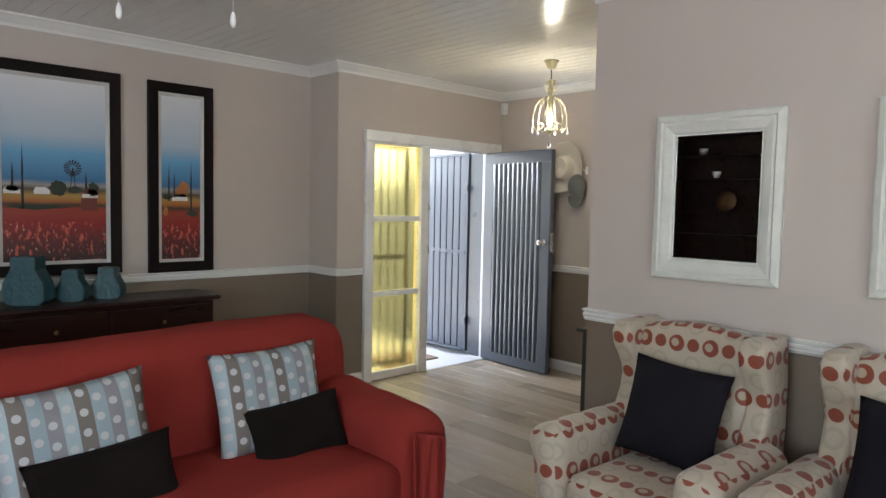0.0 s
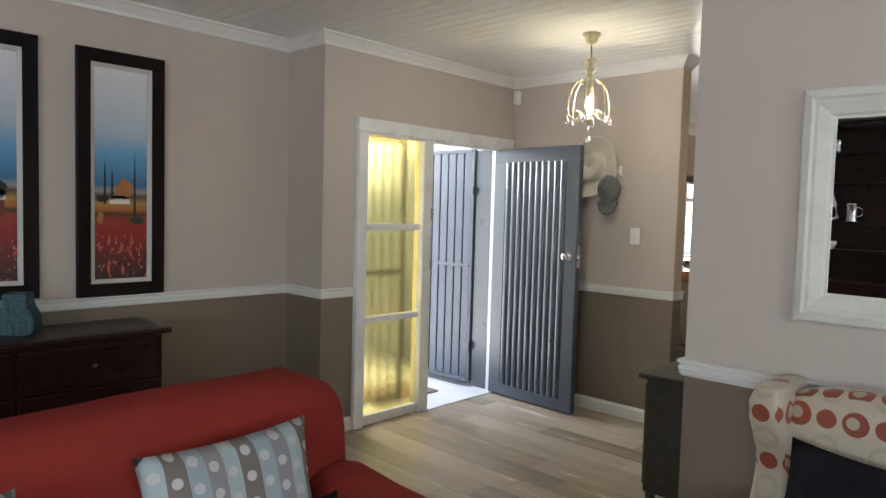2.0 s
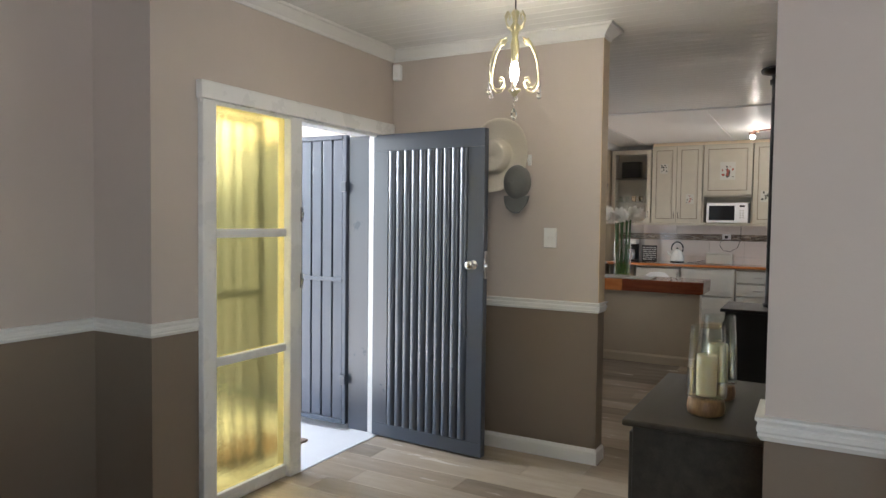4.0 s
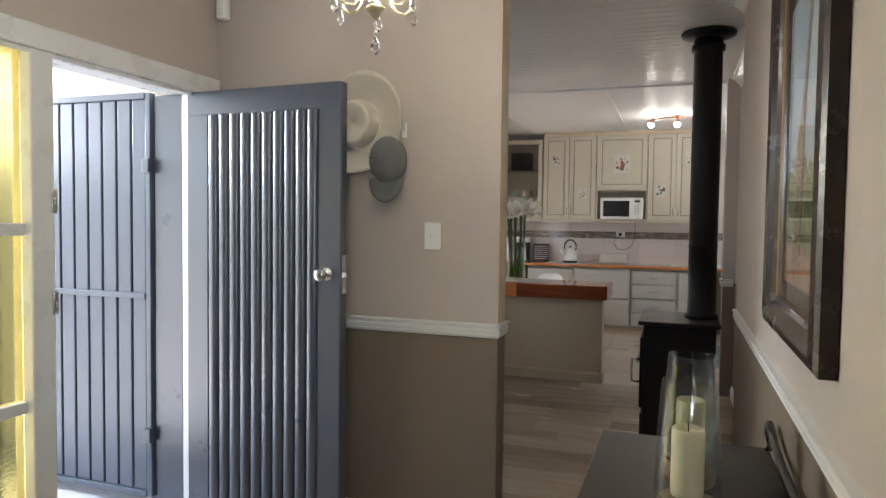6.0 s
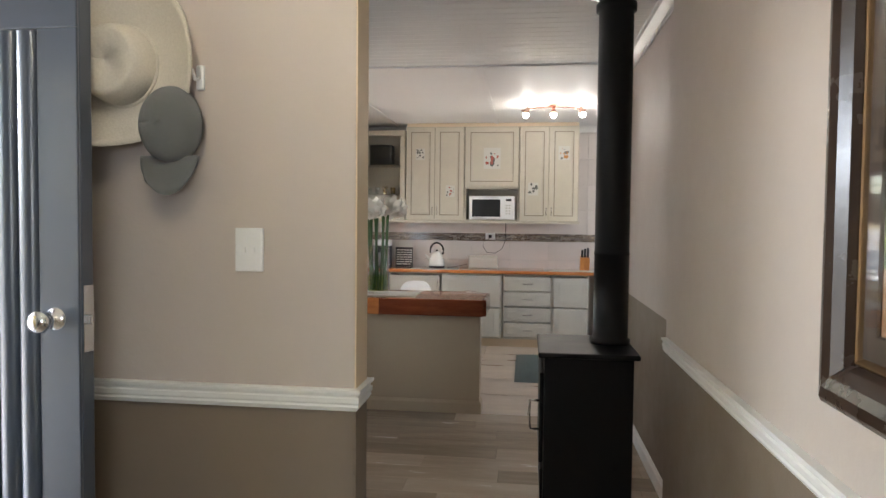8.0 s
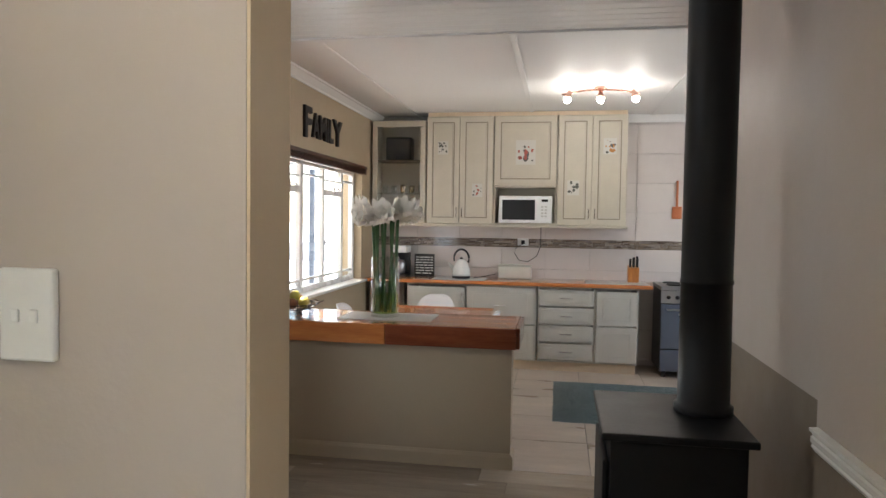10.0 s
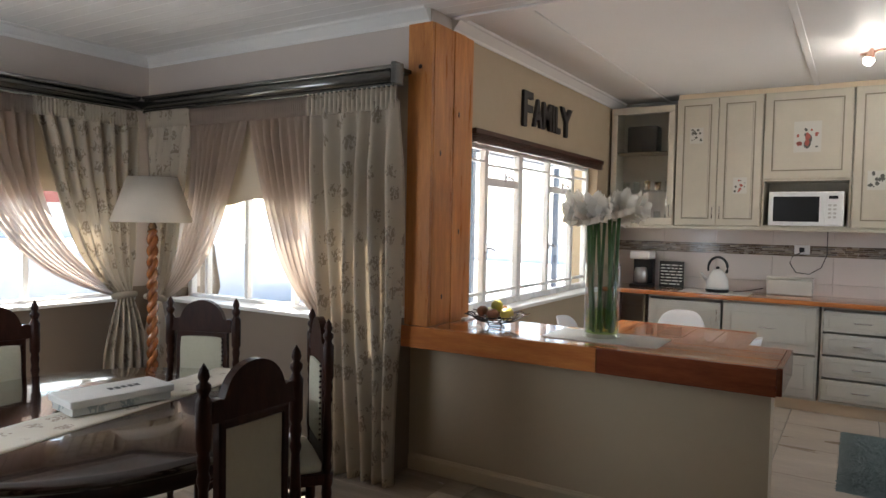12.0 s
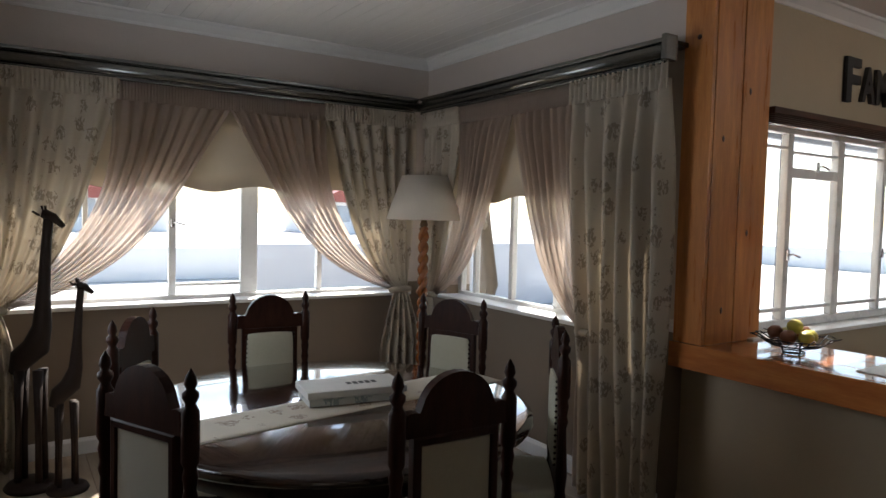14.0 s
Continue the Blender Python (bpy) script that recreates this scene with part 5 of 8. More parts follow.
def picture(x0, x1, z0, z1, label, mill):
    t = thing("framed_picture", pose(x0, YP - 0.002, z0), label, "picture", "landscape paintings")
    w, h = x1 - x0, z1 - z0
    bm = bmesh.new()
    frame_ring(bm, 0, w, 0, h, [(0, 0), (0, 0.03), (0.006, 0.034), (0.068, 0.030), (0.072, 0.024), (0.072, 0)])
    part("frame", bm, ESP, t)
    bm = bmesh.new()
    frame_ring(bm, 0.0725, w - 0.0725, 0.0725, h - 0.0725, [(0, 0.002), (0, 0.024), (0.004, 0.024), (0.022, 0.014), (0.024, 0.002)])
    part("liner", bm, LINER, t, "silvery white inner liner")
    bm = bmesh.new()
    zb, zt = 0.09, h - 0.09
    box(bm, 0.09, w - 0.09, -0.008, -0.001, 0, 1, m=None)
    me = mesh_of("canvas", bm, LAND)
    cv = new("canvas", me)
    cv.location, cv.scale = (0, 0, zb), (1, 1, zt - zb)
    cv.parent = t
    s = zt - zb
    k = w - 0.18

    def at(u, v):
        return 0.09 + u * k, zb + v * s

    def shape(name, pts, mat_, lab=""):
        flat_shape(t, name, [at(u, v) for u, v in pts], mat_, -0.0085, lab)
    for u, z, hh in ((0.19, 0.29, 0.36), (0.10, 0.40, 0.14), (0.79, 0.40, 0.10)) if mill else ((0.75, 0.30, 0.32), (0.20, 0.36, 0.22), (0.33, 0.38, 0.16)):
        e = 0.012 if mill else 0.022
        shape("painted_tree", [(u - e, z), (u + e, z), (u + e * 0.7, z + hh * 0.6), (u, z + hh), (u - e * 0.7, z + hh * 0.6)], PBLACK)
    if mill:
        for i, (u, v, a, b) in enumerate(((0.52, 0.405, 0.11, 0.045), (0.86, 0.405, 0.08, 0.045), (0.68, 0.40, 0.10, 0.022), (0.10, 0.40, 0.08, 0.018))):
            shape("painted_bush", blob(u, v, a * 0.8, b * 0.9, 29, i), PDARK)
        for u in (0.09, 0.36):
            shape("painted_house", [(u - 0.07, 0.372), (u + 0.08, 0.372), (u + 0.08, 0.392), (u + 0.04, 0.41), (u - 0.05, 0.41), (u - 0.07, 0.392)], PWHITE)
        shape("painted_tank", [(0.74, 0.285), (0.90, 0.285), (0.90, 0.355), (0.74, 0.355)], PRED)
        shape("painted_house", [(0.75, 0.357), (0.91, 0.357), (0.91, 0.378), (0.75, 0.378)], PWHITE)
        shape("painted_roof", [(0.74, 0.379), (0.92, 0.379), (0.89, 0.405), (0.78, 0.405)], PRED)
        shape("painted_field", [(0.02, 0.30), (0.30, 0.285), (0.60, 0.30), (0.66, 0.305), (0.4, 0.315), (0.1, 0.312)], PDARK)
        cx, cz = at(0.66, 0.52)
        for i in range(16):
            a = 2 * math.pi * i / 16
            pts = [(cx + r * math.cos(a + d), cz + r * math.sin(a + d)) for r, d in ((0.020, -0.10), (0.054, -0.11), (0.054, 0.11), (0.020, 0.10))]
            flat_shape(t, "painted_vane", pts, PBLACK, -0.0087)
        flat_shape(t, "painted_tower", [(cx - 0.018, cz - 0.13), (cx - 0.014, cz - 0.13), (cx, cz - 0.005), (cx + 0.014, cz - 0.13), (cx + 0.018, cz - 0.13), (cx + 0.004, cz + 0.004), (cx - 0.004, cz + 0.004)], PBLACK, -0.0087)
    else:
        shape("painted_bush", blob(0.55, 0.43, 0.16, 0.055, 15, 11), PORANGE)
        shape("painted_bush", blob(0.15, 0.385, 0.14, 0.016, 13, 12), PDARK)
        shape("painted_house", [(0.28, 0.362), (0.66, 0.362), (0.66, 0.385), (0.58, 0.402), (0.34, 0.402), (0.28, 0.385)], PWHITE)
        shape("painted_roof", [(0.31, 0.386), (0.65, 0.386), (0.57, 0.404), (0.37, 0.404)], PRED)
        shape("painted_bush", blob(0.78, 0.285, 0.16, 0.020, 13, 13), PDARK)
        shape("painted_bush", blob(0.12, 0.295, 0.07, 0.03, 13, 14), PORANGE)
    return t


picture(0.811, 1.61, 1.005, 2.37, "tall landscape painting with a windmill in a dark frame", True)
picture(1.795, 2.274, 0.99, 2.36, "narrow landscape painting of red fields in a dark frame", False)

# mirrors
MIRROR = plain("mirror_silver", (0.92, 0.92, 0.92), 0.02, 1.0, var=0.0, bump=0.0)
MIRROR.node_tree.nodes["Principled BSDF"].inputs["Roughness"].default_value = 0.01
for l in list(MIRROR.node_tree.links):
    if l.to_socket.name in ("Normal", "Roughness"):
        MIRROR.node_tree.links.remove(l)
MIRROR.node_tree.nodes["Principled BSDF"].inputs["Roughness"].default_value = 0.01
DISTRESS = plain("frame_distressed_white", (0.66, 0.66, 0.60), 0.5, var=0.16, scale=14, bump=0.3)


def mirror(yc, label):
    t = thing("wall_mirror", pose(2.998, yc, 1.19, 0, 0, -90), label, "mirror", "mirrors on the wall")
    w, h = 0.59, 0.77
    bm = bmesh.new()
    frame_ring(bm, -w / 2, w / 2, 0, h, [(0, 0), (0, 0.022), (0.008, 0.030), (0.03, 0.036), (0.038, 0.028), (0.05, 0.030), (0.085, 0.020), (0.092, 0.010), (0.100, 0.010), (0.100, 0)])
    part("frame", bm, DISTRESS, t, "distressed white moulded frame")
    bm = bmesh.new()
    box(bm, -w / 2 + 0.098, w / 2 - 0.098, -0.006, -0.001, 0.098, h - 0.098)
    part("glass", bm, MIRROR, t, "mirror glass")


mirror(1.805, "rectangular mirror in a distressed white wooden frame")
mirror(0.885, "rectangular mirror in a distressed white wooden frame")

# display cabinet on the wall opposite the mirrors, seen in them
t = thing("display_cabinet", pose(-3.36, 3.85, 0), "dark wooden open display cabinet with white crockery", "cabinet")
for ya, yb, za, zb, xa, xb in ((-1.38, -1.34, 0, 2.6, 0, 0.4), (1.34, 1.38, 0, 2.6, 0, 0.4), (-1.34, 1.34, 0, 0.1, 0, 0.4), (-1.34, 1.34, 2.56, 2.6, 0, 0.4)):
    bm = bmesh.new()
    box(bm, xa, xb, ya, yb, za, zb, 0.004)
    part("panel", bm, DARKWOOD, t)
bm = bmesh.new()
box(bm, 0.0, 0.015, -1.34, 1.34, 0.1, 2.56)
part("back_panel", bm, DARKWOOD, t)
bm = bmesh.new()
box(bm, 0.016, 0.39, -1.34, 1.34, 0.1, 0.85, 0.006)
part("base_cupboard", bm, DARKWOOD, t)
for z in (1.21, 1.52, 1.98, 2.30):
    bm = bmesh.new()
    box(bm, 0.016, 0.30, -1.34, 1.34, z - 0.02, z, 0.003)
    part("shelf", bm, DARKWOOD, t)
for y, z in ((-0.16, 1.21), (-0.34, 1.21), (0.75, 1.98), (-0.9, 1.98), (-1.1, 1.52), (0.95, 2.30)):
    bm = bmesh.new()
    lathe(bm, [(0.02, 0), (0.035, 0.01), (0.055, 0.05), (0.06, 0.09), (0.054, 0.09), (0.03, 0.015), (0.002, 0.012)], n=18, caps=False)
    single("cup", bm, WHITEP, "white china cup on the display shelf", "cup", "crockery in the cabinet", m=pose(-3.36 + 0.2, 3.85 + y, z))
bm = bmesh.new()
lathe(bm, [(0.002, 0.0), (0.05, 0.004), (0.11, 0.012), (0.14, 0.02), (0.14, 0.026), (0.02, 0.014), (0.002, 0.012)], n=26, caps=False)
single("gold_plate", bm, GOLD, "round gilded plate standing on the display shelf", "plate", m=pose(-3.20, 4.46, 1.660, 0, 80, 0))
# looped ornament, books, tankard and jar
bm = bmesh.new()
loop = [(0.0, 0.20, 0.10), (0.0, 0.10, 0.02), (0.0, -0.08, 0.015), (0.0, -0.19, 0.05), (0.0, -0.16, 0.20), (0.0, -0.11, 0.34), (0.0, -0.02, 0.36), (0.0, 0.05, 0.27), (0.0, 0.16, 0.20)]
tube(bm, loop, 0.019, 8, closed=True)
tube(bm, [(0.0, 0.06, 0.25), (0.0, 0.0, 0.19), (0.0, -0.10, 0.19), (0.0, -0.16, 0.19)], 0.017, 8)
tube(bm, [(0.0, -0.10, 0.19), (0.0, -0.04, 0.09), (0.0, 0.03, 0.02)], 0.017, 8)
single("loop_ornament", bm, WHITEP, "white looped pottery ornament on the display shelf", "ornament", m=pose(-3.16, 3.65, 1.52))
BOOKY = plain("book_yellow_cover", (0.50, 0.44, 0.05), 0.5, var=0.15)
for k in range(3):
    t = thing("book", pose(-3.18, 3.80 + 0.008 * k, 1.981 + 0.034 * k, 0, 0, 3 * k), "thin yellow book lying in a stack", "book", "stacked books")
    bm = bmesh.new()
    box(bm, -0.11, 0.11, -0.15, 0.15, 0.001, 0.005, 0.001)
    box(bm, -0.11, 0.11, -0.15, 0.15, 0.028, 0.032, 0.001)
    box(bm, -0.11, -0.107, -0.15, 0.15, 0.0055, 0.0275)
    part("cover", bm, BOOKY, t)
    bm = bmesh.new()
    box(bm, -0.106, 0.106, -0.146, 0.146, 0.0055, 0.0275)
    part("pages", bm, WHITEP, t)
for nm, y, z, k, lab in (("tankard", 3.32, 1.52, 1.0, "pewter tankard standing on the display shelf"), ("jar", 3.50, 2.30, 0.7, "small metal jar on the top display shelf")):
    bm = bmesh.new()
    lathe(bm, [(0.065 * k, 0), (0.07 * k, 0.01), (0.058 * k, 0.04), (0.06 * k, 0.20 * k), (0.066 * k, 0.21 * k), (0.055 * k, 0.205 * k), (0.05 * k, 0.05), (0.002, 0.045)], n=20, caps=False)
    if nm == "tankard":
        tube(bm, [(0, -0.058, 0.17), (0, -0.10, 0.15), (0, -0.10, 0.08), (0, -0.058, 0.06)], 0.007, 6)
    single(nm, bm, CHROME, lab, nm, m=pose(-3.18, y, z))

# fan pull cords
for x, y in ((0.79, 2.90), (1.11, 2.71)):
    t = thing("pull_cord", pose(x, y, 0), "thin ceiling pull cord with a white end", "cord", "ceiling pull cords")
    bm = bmesh.new()
    tube(bm, [(0, 0, 2.16), (0, 0, 2.4), (0, 0, H - 0.001)], 0.002, 5)
    part("cord", bm, WHITEP, t)
    bm = bmesh.new()
    lathe(bm, [(0.003, 2.175), (0.008, 2.165), (0.011, 2.14), (0.008, 2.125), (0.002, 2.12)], n=10)
    part("pull", bm, WHITEP, t)


def cloth(name, col, see=0.45, pattern=None, thin=0.12):
    """Curtain cloth that lets light through."""
    n = Nodes(name)
    v = n.coords("Object")
    base = n.mix(n.noise(v, 4, 4), shade(col, 0.9), shade(col, 1.08))
    if pattern:
        vo = n.add("ShaderNodeTexVoronoi", Scale=1.0, Randomness=0.6)
        n.put(vo.inputs["Vector"], n.coords("Object", (10.0, 10.0, 7.5)))
        wob = n.math("SUBTRACT", n.noise(v, 45, 3), 0.5)
        d = n.math("ADD", vo.outputs["Distance"], n.math("MULTIPLY", wob, 0.7))
        leaf = n.math("LESS_THAN", d, 0.33)
        vein = n.math("GREATER_THAN", n.noise(n.coords("Object", (1, 1, 0.5)), 90, 2), 0.47)
        base = n.mix(n.math("MULTIPLY", n.math("MULTIPLY", leaf, vein), 0.6), base, col4(pattern))
    n.bump(n.noise(v, 260, 2), 0.2, 0.001)
    n.done(base, 0.85)
    tr = n.t.nodes.new("ShaderNodeBsdfTranslucent")
    n.put(tr.inputs["Color"], base)
    mx = n.t.nodes.new("ShaderNodeMixShader")
    mx.inputs[0].default_value = see
    n.t.links.new(n.p.outputs[0], mx.inputs[1])
    n.t.links.new(tr.outputs[0], mx.inputs[2])
    last = mx
    if thin:
        tp = n.t.nodes.new("ShaderNodeBsdfTransparent")
        m2 = n.t.nodes.new("ShaderNodeMixShader")
        m2.inputs[0].default_value = thin
        n.t.links.new(mx.outputs[0], m2.inputs[1])
        n.t.links.new(tp.outputs[0], m2.inputs[2])
        last = m2
    n.t.links.new(last.outputs[0], n.t.nodes["Material Output"].inputs[0])
    return n.m


# ---------------------------------------------------------------- breakfast bar and timber cladding
t = thing("breakfast_bar", pose(0, 0, 0), "varnished pine breakfast bar on a low wall", "bar counter")
for i, (xa, xb) in enumerate(((8.226, 8.40), (8.402, 8.575), (8.577, 8.75))):
    bm = bmesh.new()
    box(bm, xa, xb, 3.355, 5.098, 0.855, 0.89, 0.003)
    part("board", bm, PINEY, t)
bm = bmesh.new()
box(bm, 8.200, 8.225, 4.13, 5.27, 0.768, 0.889, 0.004)
part("fascia", bm, PINEY, t, "orange pine edge board")
bm = bmesh.new()
box(bm, 8.198, 8.225, 3.35, 4.128, 0.768, 0.889, 0.004)
part("fascia", bm, REDPINE, t, "reddish brown edge board")
bm = bmesh.new()
box(bm, 8.226, 8.75, 3.330, 3.354, 0.768, 0.889, 0.004)
part("end_board", bm, REDPINE, t, "reddish brown end board")

cl = thing("timber_cladding", pose(0, 0, 0), "varnished knotty pine boards cladding the wall end", "cladding", kind="structure")
for xa, xb, ya, yb in ((8.215, 8.239, 5.100, 5.258), (8.240, 8.445, 5.096, 5.119), (8.447, 8.575, 5.092, 5.119), (8.577, 8.675, 5.098, 5.119)):
    bm = bmesh.new()
    box(bm, xa, xb, ya, yb, 0.8905, H - 0.076, 0.003)
    part("board", bm, PINE, cl)
KNOT = plain("wood_knot", (0.06, 0.022, 0.010), 0.4)
for x, y, z, flat in ((8.2135, 5.175, 2.33, 0), (8.31, 5.0945, 1.86, 1), (8.35, 5.0945, 1.05, 1), (8.5, 5.0905, 2.1, 1), (8.52, 5.0905, 1.42, 1)):
    bm = bmesh.new()
    lathe(bm, [(0.013, 0), (0.012, 0.0012), (0.001, 0.0014)], n=12, m=(pose(x, y, z, 90, 0, 0) if flat else pose(x, y, z, 0, -90, 0)) @ Matrix.Diagonal((0.7, 1.3, 1, 1)) if flat else pose(x, y, z, 0, -90, 0))
    part("knot", bm, KNOT, cl, "dark knot")

# lower table behind the bar with white shell chairs
t = thing("kitchen_table", pose(0, 0, 0), "varnished pine table joined to the breakfast bar", "table")
for i in range(5):
    bm = bmesh.new()
    ya = 3.66 + i * 0.19
    box(bm, 8.76, 10.2, ya, ya + 0.188, 0.715, 0.75, 0.004)
    part("board", bm, PINEY, t)
for x in (9.0, 10.08):
    for y in (3.74, 4.53):
        bm = bmesh.new()
        box(bm, x - 0.035, x + 0.035, y - 0.035, y + 0.035, 0, 0.714, 0.004)
        part("leg", bm, PINE, t)


def shell_chair(m):
    t = thing("shell_chair", m, "white moulded plastic chair with slim legs", "chair", "white chairs at the kitchen table")
    bm = bmesh.new()

    def shell(a, c):
        s = 2 * a - 1
        w = 0.23 - 0.05 * c
        if c < 0.5:
            k = c * 2
            return (-0.40 + 0.36 * k, s * w, 0.45 - 0.02 * math.sin(k * 3.1) + 0.04 * s * s)
        k = (c - 0.5) * 2
        return (-0.04 + 0.08 * k - 0.10 * s * s * (1 - 0.3 * k), s * (w + 0.03 * (1 - k)) * math.sqrt(max(0.05, 1 - 0.35 * k ** 4)), 0.45 + 0.36 * k - 0.05 * abs(s) ** 4 * k)
    sheet(bm, shell, 16, 20)
    ob = part("shell", bm, WHITEP, t)
    ob.modifiers.new("thick", "SOLIDIFY").thickness = 0.008
    for x, y in ((-0.36, -0.18), (-0.36, 0.18), (-0.02, -0.18), (-0.02, 0.18)):
        bm = bmesh.new()
        tube(bm, [(x * 0.7 - 0.06, y * 0.6, 0.435), (x, y, 0.0)], 0.011, 8)
        part("leg", bm, PINE, t)
    return t


SC = shell_chair(pose(10.62, 4.25, 0, 0, 0, 0))
copy_thing(SC, pose(9.70, 4.88, 0, 0, 0, 90))
copy_thing(SC, pose(9.55, 3.60, 0, 0, 0, -90))

# things on the bar
GREENST = plain("flower_stem_green", (0.035, 0.10, 0.022), 0.45, var=0.3, scale=30)
PETAL = cloth("petal_white", (0.88, 0.85, 0.78), 0.45, thin=0.0)
WATER = thin_glass("greenish_water", (0.80, 0.95, 0.52), 0.6)
VX, VY = 8.50, 4.205
t = thing("flower_vase", pose(VX, VY, 0.896), "tall glass cylinder vase with white amaryllis stems", "vase")
bm = bmesh.new()
o = [(0.088, 0.0), (0.090, 0.004), (0.090, 0.378), (0.0885, 0.38)]
lathe(bm, o + [(0.085, 0.378), (0.085, 0.022), (0.002, 0.020)], n=36, caps=False)
bmesh.ops.contextual_create(bm, geom=[v for v in bm.verts if abs(v.co.z) < 1e-6])
p = part("glass", bm, CLEAR, t, "clear glass cylinder")
p.visible_shadow = False
bm = bmesh.new()
lathe(bm, [(0.002, 0.0225), (0.0845, 0.0225), (0.0845, 0.14), (0.002, 0.14)], n=32, caps=False)
p = part("water", bm, WATER, t, "greenish water")
p.visible_shadow = False
rnd = random.Random(8)
for i in range(9):
    a = 2 * math.pi * i / 9 + 0.3
    r0, r1 = 0.050 + 0.022 * rnd.random(), 0.065 + 0.02 * rnd.random()
    top = 0.585 + 0.05 * rnd.random()
    x0, y0, x1, y1 = r0 * math.cos(a + 0.35), r0 * math.sin(a + 0.35), r1 * math.cos(a), r1 * math.sin(a)
    bm = bmesh.new()
    tube(bm, [(x0, y0, 0.03), ((x0 + x1) / 2, (y0 + y1) / 2, 0.3), (x1, y1, top)], 0.0095, 8)
    part("stem", bm, GREENST, t)
    for k in range(3):
        b = a + (k - 1) * 1.0 + 0.4 * rnd.random()
        hr = 0.055 + 0.02 * rnd.random() if k != 1 else 0.03
        hx, hy, hz = x1 + hr * math.cos(b), y1 + hr * math.sin(b), top + 0.005 + 0.05 * rnd.random()
        bm = bmesh.new()
        for q in range(6):
            pa = 2 * math.pi * q / 6 + rnd.random() * 0.4

            def petal(u, v, pa=pa, b=b):
                s = 2 * u - 1
                wd = 0.030 * math.sin(math.pi * min(1, 0.12 + v * 0.83)) ** 0.8
                rad = 0.010 + 0.062 * v ** 1.5
                fw = 0.105 * v - 0.030 * v ** 3
                lx, ly, lz = fw, rad * math.cos(pa) - s * wd * math.sin(pa), rad * math.sin(pa) + s * wd * math.cos(pa) + 0.008 * math.sin(s * 4 + v * 5)
                return (hx + lx * math.cos(b) - ly * math.sin(b), hy + lx * math.sin(b) + ly * math.cos(b), hz + lz + 0.03 * v)
            sheet(bm, petal, 4, 6)
        part("flower", bm, PETAL, t, "white trumpet flower")
BOARDM = plain("serving_board_pale", (0.50, 0.48, 0.44), 0.35, var=0.12, scale=8)
bm = bmesh.new()
box(bm, 8.33, 8.66, 3.88, 4.47, 0.8905, 0.8955, 0.002)
single("placemat", bm, BOARDM, "pale rectangular board under the flower vase", "placemat")
t = thing("fruit_bowl", pose(8.47, 4.80, 0.8905), "dark wire fruit bowl with apples and bananas", "fruit bowl")
for k in range(20):
    a = 2 * math.pi * k / 20
    bm = bmesh.new()
    tube(bm, [(0.05 * math.cos(a), 0.05 * math.sin(a), 0.028), (0.10 * math.cos(a + 0.2), 0.10 * math.sin(a + 0.2), 0.036), (0.155 * math.cos(a + 0.4), 0.155 * math.sin(a + 0.4), 0.072 + 0.012 * math.sin(k * 2.3)), (0.185 * math.cos(a + 0.35), 0.185 * math.sin(a + 0.35), 0.078 + 0.01 * math.sin(k))], 0.003, 5)
    part("wire", bm, BLACKM, t)
bm = bmesh.new()
for r, z in ((0.05, 0.028), (0.105, 0.038), (0.15, 0.068)):
    tube(bm, [(r * math.cos(2 * math.pi * i / 24), r * math.sin(2 * math.pi * i / 24), z) for i in range(24)], 0.003, 5, closed=True)
tube(bm, [(0.045 * math.cos(2 * math.pi * i / 16), 0.045 * math.sin(2 * math.pi * i / 16), 0.005) for i in range(16)], 0.004, 5, closed=True)
for k in range(3):
    a = 2.1 * k
    tube(bm, [(0.045 * math.cos(a), 0.045 * math.sin(a), 0.005), (0.05 * math.cos(a), 0.05 * math.sin(a), 0.028)], 0.004, 5)
part("wire_basket", bm, BLACKM, t)
FRU = plain("fruit_yellow_green", (0.42, 0.36, 0.06), 0.4, var=0.35, scale=12)
FRUR = plain("fruit_red_brown", (0.20, 0.07, 0.03), 0.4, var=0.4, scale=14)
for k, (x, y, z, r, mm) in enumerate(((0.02, 0.05, 0.075, 0.036, FRU), (-0.05, 0.0, 0.075, 0.036, FRUR), (0.03, -0.05, 0.075, 0.038, FRU), (-0.03, -0.07, 0.08, 0.034, FRU), (0.07, 0.0, 0.085, 0.036, FRUR), (-0.02, 0.08, 0.085, 0.034, FRUR), (0.0, 0.0, 0.12, 0.035, FRU))):
    bm = bmesh.new()
    lathe(bm, [(0.002, z - r * 0.85), (r * 0.6, z - r * 0.9), (r, z - r * 0.1), (r * 0.92, z + r * 0.4), (r * 0.5, z + r * 0.85), (0.003, z + r * 0.7)], x, y, 14)
    single("fruit", bm, mm, "ripe fruit lying in the wire bowl", "fruit", "fruit in the bowl", m=pose(8.47, 4.80, 0.8905))

# wooden letters
LET = plain("letters_black_wood", (0.022, 0.018, 0.016), 0.5, var=0.3, scale=30)
FX0, FX1 = 9.39, 10.33


